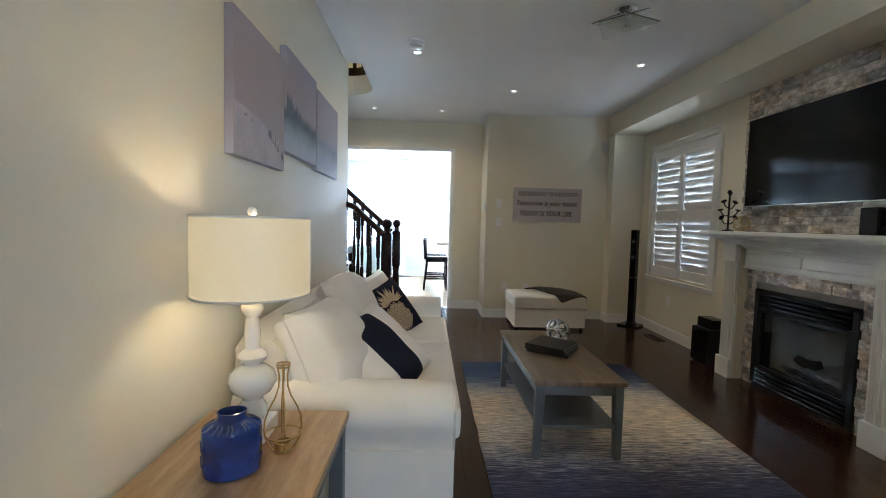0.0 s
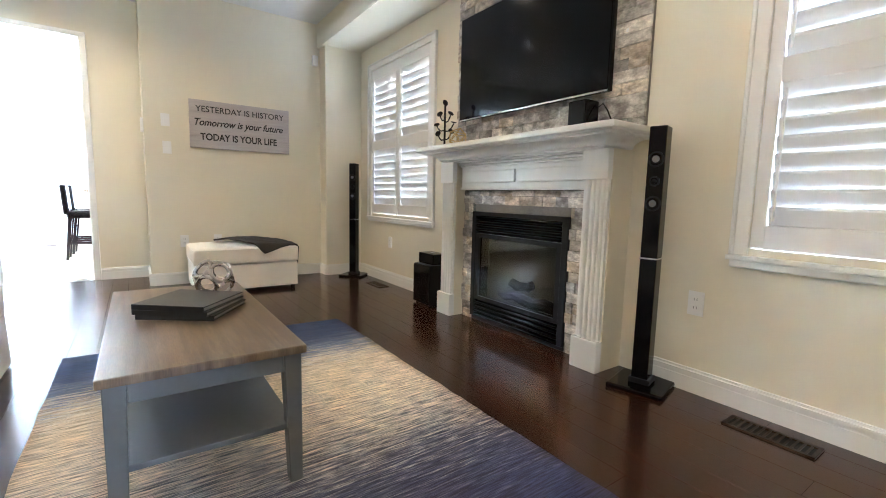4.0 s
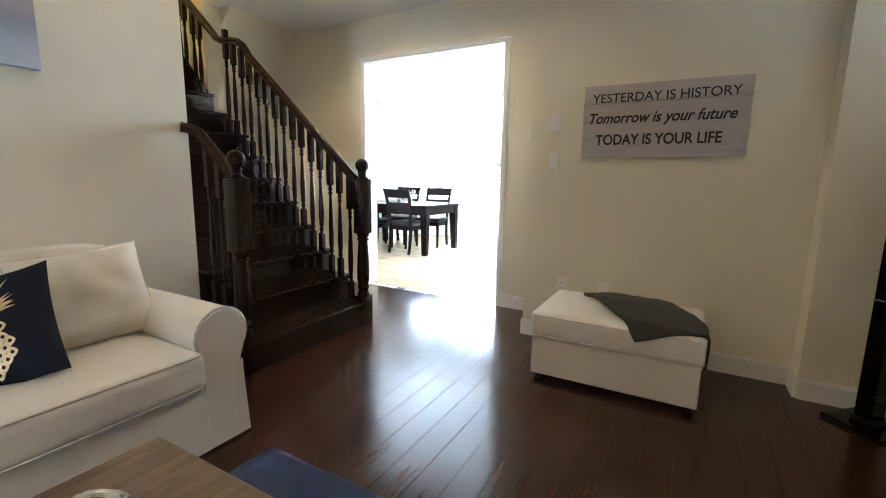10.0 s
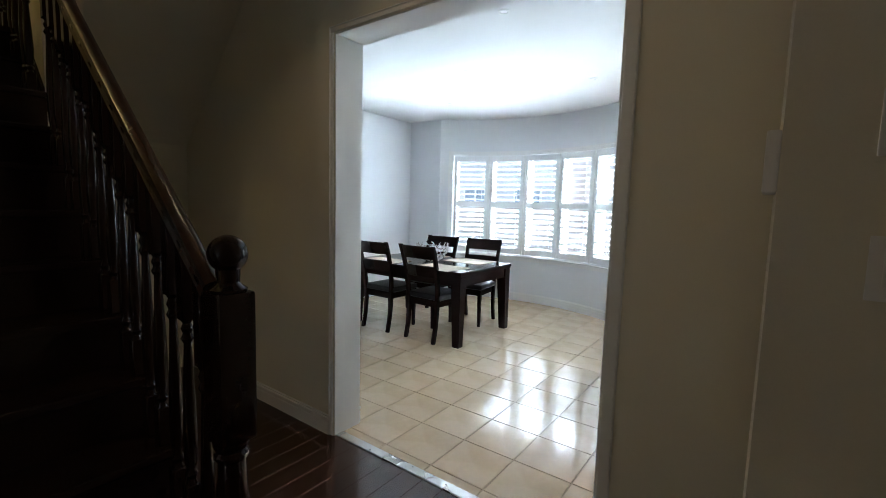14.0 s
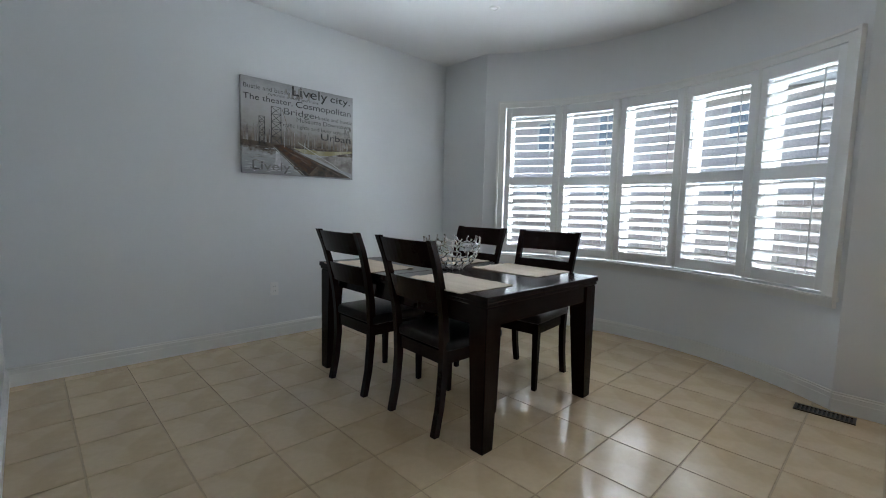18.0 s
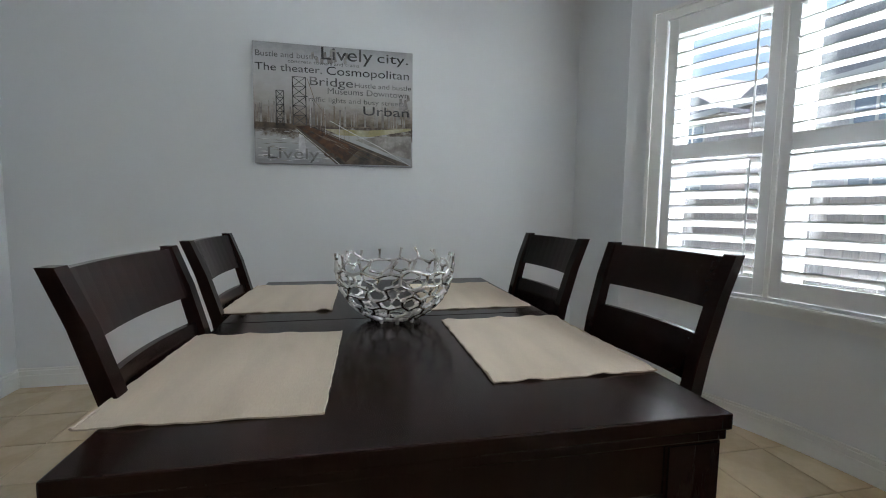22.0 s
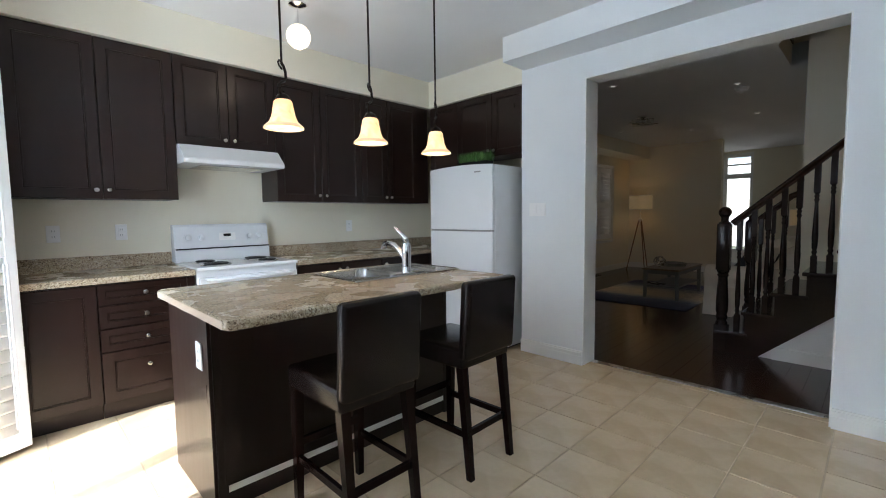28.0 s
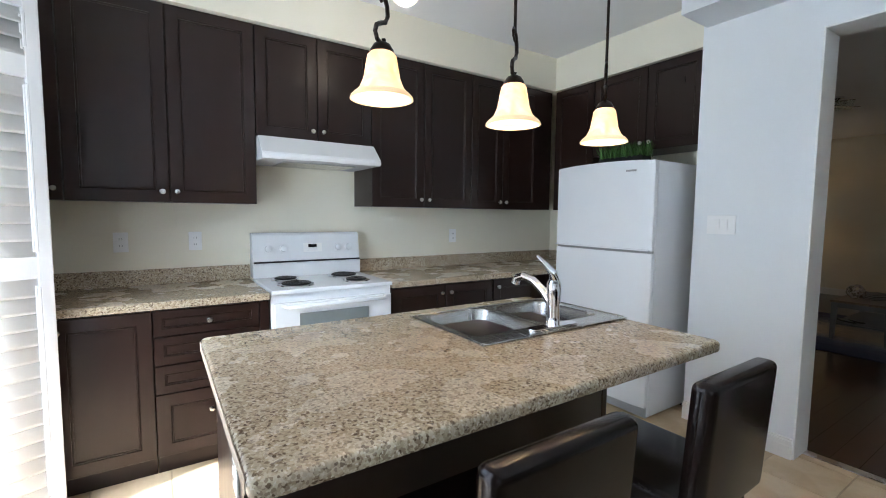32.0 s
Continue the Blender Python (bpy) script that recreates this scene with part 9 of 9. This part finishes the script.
# ---- pendants ----
def pendant(x, y, zb):
    p = thing("pendant_light", "bronze scroll pendant with a lit amber glass bell", "pendant light", at=(x, y, CEIL_D), group="pendants over the island")
    part("canopy", lathe([(0.060, 0.0), (0.060, -0.010), (0.025, -0.022), (0.006, -0.03)], (x, y, CEIL_D), 20), BRONZE, p, smooth=True)
    zt_ = zb + 0.140
    part("rod", tube([(x, y, CEIL_D - 0.02), (x, y, zt_ + 0.165)], 0.0055, 8), BRONZE, p, smooth=True)
    s_pts = [(0.0, 0.170), (0.012, 0.160), (0.022, 0.140), (0.024, 0.115), (0.014, 0.092), (-0.004, 0.080), (-0.020, 0.066), (-0.026, 0.046), (-0.018, 0.028), (-0.004, 0.022), (0.008, 0.030), (0.008, 0.042)]
    part("scroll", tube([(x + u * 0.95, y - u * 1.25, zt_ + v) for u, v in s_pts], 0.0068, 8), BRONZE, p, smooth=True)
    part("scroll", tube([(x - u * 0.90, y + u * 1.2, zt_ + 0.155 + (v - 0.08) * 0.45) for u, v in [(0.0, 0.05), (0.016, 0.07), (0.022, 0.10), (0.014, 0.125), (0.002, 0.12), (0.0, 0.105)]], 0.0045, 8), BRONZE, p, smooth=True)
    part("socket_cup", lathe([(0.008, 0.030), (0.024, 0.022), (0.034, 0.006), (0.036, -0.006), (0.030, -0.010)], (x, y, zt_), 20), BRONZE, p, smooth=True)
    sh = part("glass_bell", lathe([(0.0328, 0.0000), (0.0424, -0.0115), (0.0482, -0.0435), (0.0541, -0.0773), (0.0656, -0.1044), (0.0810, -0.1198), (0.0772, -0.1198), (0.0617, -0.1014), (0.0501, -0.0773), (0.0444, -0.0435), (0.0386, -0.0115), (0.0289, -0.0019)], (x, y, zt_), 32, cap=False), PENDANTGLASS, p, smooth=True)
    part("glass_rim", lathe([(0.0810, -0.1178), (0.0906, -0.1275), (0.0926, -0.1352), (0.0868, -0.1352), (0.0772, -0.1217)], (x, y, zt_), 32, cap=False), PENDANTRIM, sh, smooth=True)
    b = bmesh.new()
    bmesh.ops.create_uvsphere(b, u_segments=12, v_segments=8, radius=0.022)
    b.transform(Matrix.Translation((x, y, zt_ - 0.075)))
    part("bulb", b, BULB, p, smooth=True)
    lamp("pendant_bulb_light", 'POINT', 1.6, (1.0, 0.75, 0.45), Matrix.Translation((x, y, zt_ - 0.115)), size=0.025)


pendant(1.316, 8.551, 1.685)
pendant(1.250, 8.097, 1.655)
pendant(1.265, 7.595, 1.648)
gl = thing("globe_light", "warm opal glass globe on a short chrome rod", "ceiling light", at=(2.226, 7.99, CEIL_D))
part("canopy", lathe([(0.062, 0.0), (0.060, -0.012), (0.030, -0.024), (0.006, -0.03)], (2.215, 7.995, CEIL_D), 22), CHROME, gl, smooth=True)
part("rod", tube([(2.215, 7.995, CEIL_D - 0.02), (2.226, 7.99, 2.60)], 0.005, 8), CHROME, gl, smooth=True)
b = bmesh.new()
bmesh.ops.create_uvsphere(b, u_segments=28, v_segments=18, radius=0.082)
b.transform(Matrix.Translation((2.226, 7.99, 2.530)))
part("globe", b, GLOBEGLASS, gl, smooth=True)
lamp("globe_glow", 'POINT', 2.0, (1.0, 0.82, 0.58), Matrix.Translation((2.226, 7.99, 2.43)), size=0.02)
plate(XK, 9.30, 1.175, -90, "white blank plate over the counter", "outlet")
plate(XK, 8.92, 1.175, -90, "white outlet over the counter", "outlet")
plate(XK, 6.95, 1.175, -90, "white outlet over the counter", "outlet")

# ---- outside ----
tagged(part("ground", boxes((-400, 400, -400, 400, -0.36, -0.24)), LAWN), "flat ground round the house", "ground", kind="structure")
tagged(part("patio_slab", boxes((-0.6, 4.2, 10.3, 12.6, -0.24, -0.08), bevel=0.01), CONCRETE), "pale concrete patio outside the glass door", "patio", kind="structure")


def house(x0, x1, y0, y1, eave, ridge, label):
    h = thing("neighbour_house", label, "house", at=((x0 + x1) / 2, y0, -0.24), group="neighbour houses")
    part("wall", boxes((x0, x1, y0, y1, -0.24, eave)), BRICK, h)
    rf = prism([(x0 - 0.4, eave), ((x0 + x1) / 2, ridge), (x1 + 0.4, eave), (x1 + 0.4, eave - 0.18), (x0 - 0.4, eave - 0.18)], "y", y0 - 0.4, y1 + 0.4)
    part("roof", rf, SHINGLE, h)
    part("eaves_board", boxes((x0 - 0.42, x1 + 0.42, y0 - 0.43, y0 - 0.40, eave - 0.20, eave + 0.02)), TRIM, h)
    n = max(2, int((x1 - x0) / 3))
    for k in range(n):
        cx = x0 + (x1 - x0) * (k + 0.5) / n
        for z in (1.0, 3.8):
            w = part("window", boxes((cx - 0.75, cx - 0.65, y0 - 0.05, y0 + 0.02, z, z + 1.4), (cx + 0.65, cx + 0.75, y0 - 0.05, y0 + 0.02, z, z + 1.4), (cx - 0.65, cx + 0.65, y0 - 0.05, y0 + 0.02, z, z + 0.1), (cx - 0.65, cx + 0.65, y0 - 0.05, y0 + 0.02, z + 1.3, z + 1.4), (cx - 0.04, cx + 0.04, y0 - 0.05, y0 + 0.02, z + 0.1, z + 1.3)), TRIM, h)
            part("pane", boxes((cx - 0.65, cx + 0.65, y0 - 0.02, y0 - 0.01, z + 0.1, z + 1.3)), HOUSEPANE, w)


house(-15.5, -6.5, 24.0, 34.0, 5.6, 8.4, "brown brick two-storey house across the gardens")
house(-5.0, 4.0, 25.0, 35.0, 5.6, 8.6, "brick two-storey house with white windows")
house(5.5, 14.5, 24.5, 34.0, 5.6, 8.3, "brick house with a grey shingle roof")
house(-26, -17, 24.0, 34.0, 5.6, 8.5, "brick house at the row's end")
fence = thing("garden_fence", "weathered wooden garden fence", "fence", at=(0, 17.0, -0.24))
for k in range(110):
    x = -16.5 + 0.3 * k
    part("board", boxes((x, x + 0.285, 17.0, 17.02, -0.24, 1.45 + 0.01 * (k % 3))), FENCEWOOD, fence)
for z in (0.1, 1.1):
    part("rail", boxes((-16.5, 16.5, 17.02, 17.06, z, z + 0.09)), FENCEWOOD, fence)

# ---- pieces of floors and stone facing ----
def piece_mesh(sx, sy, sz, bevel, mat, name):
    bm = bmesh.new()
    a = [(-sx / 2, -sy / 2), (sx / 2, -sy / 2), (sx / 2, sy / 2), (-sx / 2, sy / 2)]
    lo = [bm.verts.new((x, y, -sz)) for x, y in a]
    mid = [bm.verts.new((x, y, -bevel)) for x, y in a]
    hi = [bm.verts.new((x - math.copysign(bevel, x), y - math.copysign(bevel, y), 0)) for x, y in a]
    for p, q in ((lo, mid), (mid, hi)):
        for k in range(4):
            bm.faces.new((p[k], p[(k + 1) % 4], q[(k + 1) % 4], q[k]))
    bm.faces.new(hi)
    me = bpy.data.meshes.new(name)
    bm.to_mesh(me)
    bm.free()
    me.materials.append(mat)
    return me


rnd = random.Random(5)
PLANK = 0.127
board_meshes = {}
x = -2.40
while x < XR - 0.01:
    w = min(PLANK, XR - x)
    y = -3.30 - rnd.uniform(0.0, 0.8)
    while y < YD + 0.012:
        ln = rnd.choice((0.9, 1.2, 1.5, 1.8, 2.1))
        y0, y1 = max(y, -3.30), min(y + ln, YD + 0.012)
        y += ln
        if y1 - y0 < 0.03:
            continue
        key = (round(w, 3), round(y1 - y0, 3))
        if key not in board_meshes:
            board_meshes[key] = piece_mesh(w - 0.0010, y1 - y0 - 0.0008, 0.012, 0.0007, HARDWOOD, "floorboard")
        ob = new("floorboard", board_meshes[key])
        ob.parent = floor
        ob.location = (x + w / 2, (y0 + y1) / 2, rnd.uniform(-0.0004, 0.0))
    x += PLANK

TP, TX0, TY0 = 0.333, -0.240, 7.765
tile_meshes = {}


def tile(x0, x1, y0, y1):
    if x1 - x0 < 0.02 or y1 - y0 < 0.02:
        return
    key = (round(x1 - x0, 3), round(y1 - y0, 3))
    if key not in tile_meshes:
        tile_meshes[key] = piece_mesh(key[0] - 0.006, key[1] - 0.006, 0.008, 0.0018, TILE, "floor_tile")
    ob = new("floor_tile", tile_meshes[key])
    ob.parent = floor_tiled
    ob.location = ((x0 + x1) / 2, (y0 + y1) / 2, rnd.uniform(-0.0005, 0.0))
    ob.rotation_euler = (rnd.uniform(-0.0007, 0.0007), rnd.uniform(-0.0007, 0.0007), 0)


for i in range(-10, 12):
    for j in range(-6, 10):
        x0, x1 = TX0 + TP * i, TX0 + TP * (i + 1)
        y0, y1 = TY0 + TP * j, TY0 + TP * (j + 1)
        x0, x1 = max(x0, XW), min(x1, XK)
        if y1 <= YD + 0.068 and x1 < 1.62:
            continue
        if x1 > 2.68 and y1 > 6.2:
            x1 = min(x1, 2.76)
        y0 = max(y0, YD + 0.068 if x0 < 1.62 else KS)
        xm = (x0 + x1) / 2
        lim = FLAT_Y + 0.02
        if abs(xm - ACX) < 1.45:
            lim = max(lim, ACY + math.sqrt(max(0, AR * AR - (abs(xm - ACX) - 0.17) ** 2)) + 0.06)
        y1 = min(y1, lim)
        tile(x0, x1, y0, y1)

# stones of the fireplace facing
def stones(x_face, y0, y1, z0, z1, holes, seed):
    r = random.Random(seed)
    z = z0
    while z < z1 - 0.01:
        h = min(0.062, z1 - z)
        y = y0 - r.uniform(0, 0.06)
        while y < y1:
            ln = r.choice((0.10, 0.14, 0.18, 0.20, 0.24))
            a, b = max(y, y0), min(y + ln, y1)
            y += ln
            if b - a < 0.02:
                continue
            if any(a < q1 - 0.002 and b > q0 + 0.002 and z < w1 - 0.002 and z + h > w0 + 0.002 for q0, q1, w0, w1 in holes):
                for q0, q1, w0, w1 in holes:
                    if z < w1 - 0.002 and z + h > w0 + 0.002:
                        if a < q0 < b:
                            b = q0
                        elif a < q1 < b:
                            a = q1
                        elif q0 <= a and b <= q1:
                            a = b
                if b - a < 0.02:
                    continue
            d = r.uniform(0.004, 0.020)
            bm = bmesh.new()
            g = 0.0012
            n = 3
            fr = []
            for i in range(n + 1):
                row_ = []
                for j in range(3):
                    yy, zz = a + g + (b - a - 2 * g) * i / n, z + g + (h - 2 * g) * j / 2
                    row_.append(bm.verts.new((x_face - d - r.uniform(-0.0025, 0.0025) * (0 < i < n or j == 1), yy, zz)))
                fr.append(row_)
            for i in range(n):
                for j in range(2):
                    bm.faces.new((fr[i][j], fr[i][j + 1], fr[i + 1][j + 1], fr[i + 1][j]))
            rim_ = [fr[i][0] for i in range(n + 1)] + [fr[n][1], fr[n][2]] + [fr[i][2] for i in range(n - 1, -1, -1)] + [fr[0][1]]
            back_ = [bm.verts.new((x_face + 0.002, v.co.y, v.co.z)) for v in rim_]
            m = len(rim_)
            for k in range(m):
                bm.faces.new((rim_[k], rim_[(k + 1) % m], back_[(k + 1) % m], back_[k]))
            bmesh.ops.recalc_face_normals(bm, faces=bm.faces[:])
            part("stone", bm, r.choices(STONE, (4, 4, 4, 1.6))[0], stone_wall)
        z += h


stones(XR - 0.018, 1.70, 3.300, 1.286, 2.512, ((TY0 + 0.06, TY1 - 0.06, TZ0 + 0.06, TZ1 - 0.06),), 31)
stones(3.452, FY0 + 0.160, FY1 - 0.160, 0.0, 0.968, ((IY0 - 0.002, IY1 + 0.002, 0.0, IZ1 + 0.002),), 32)
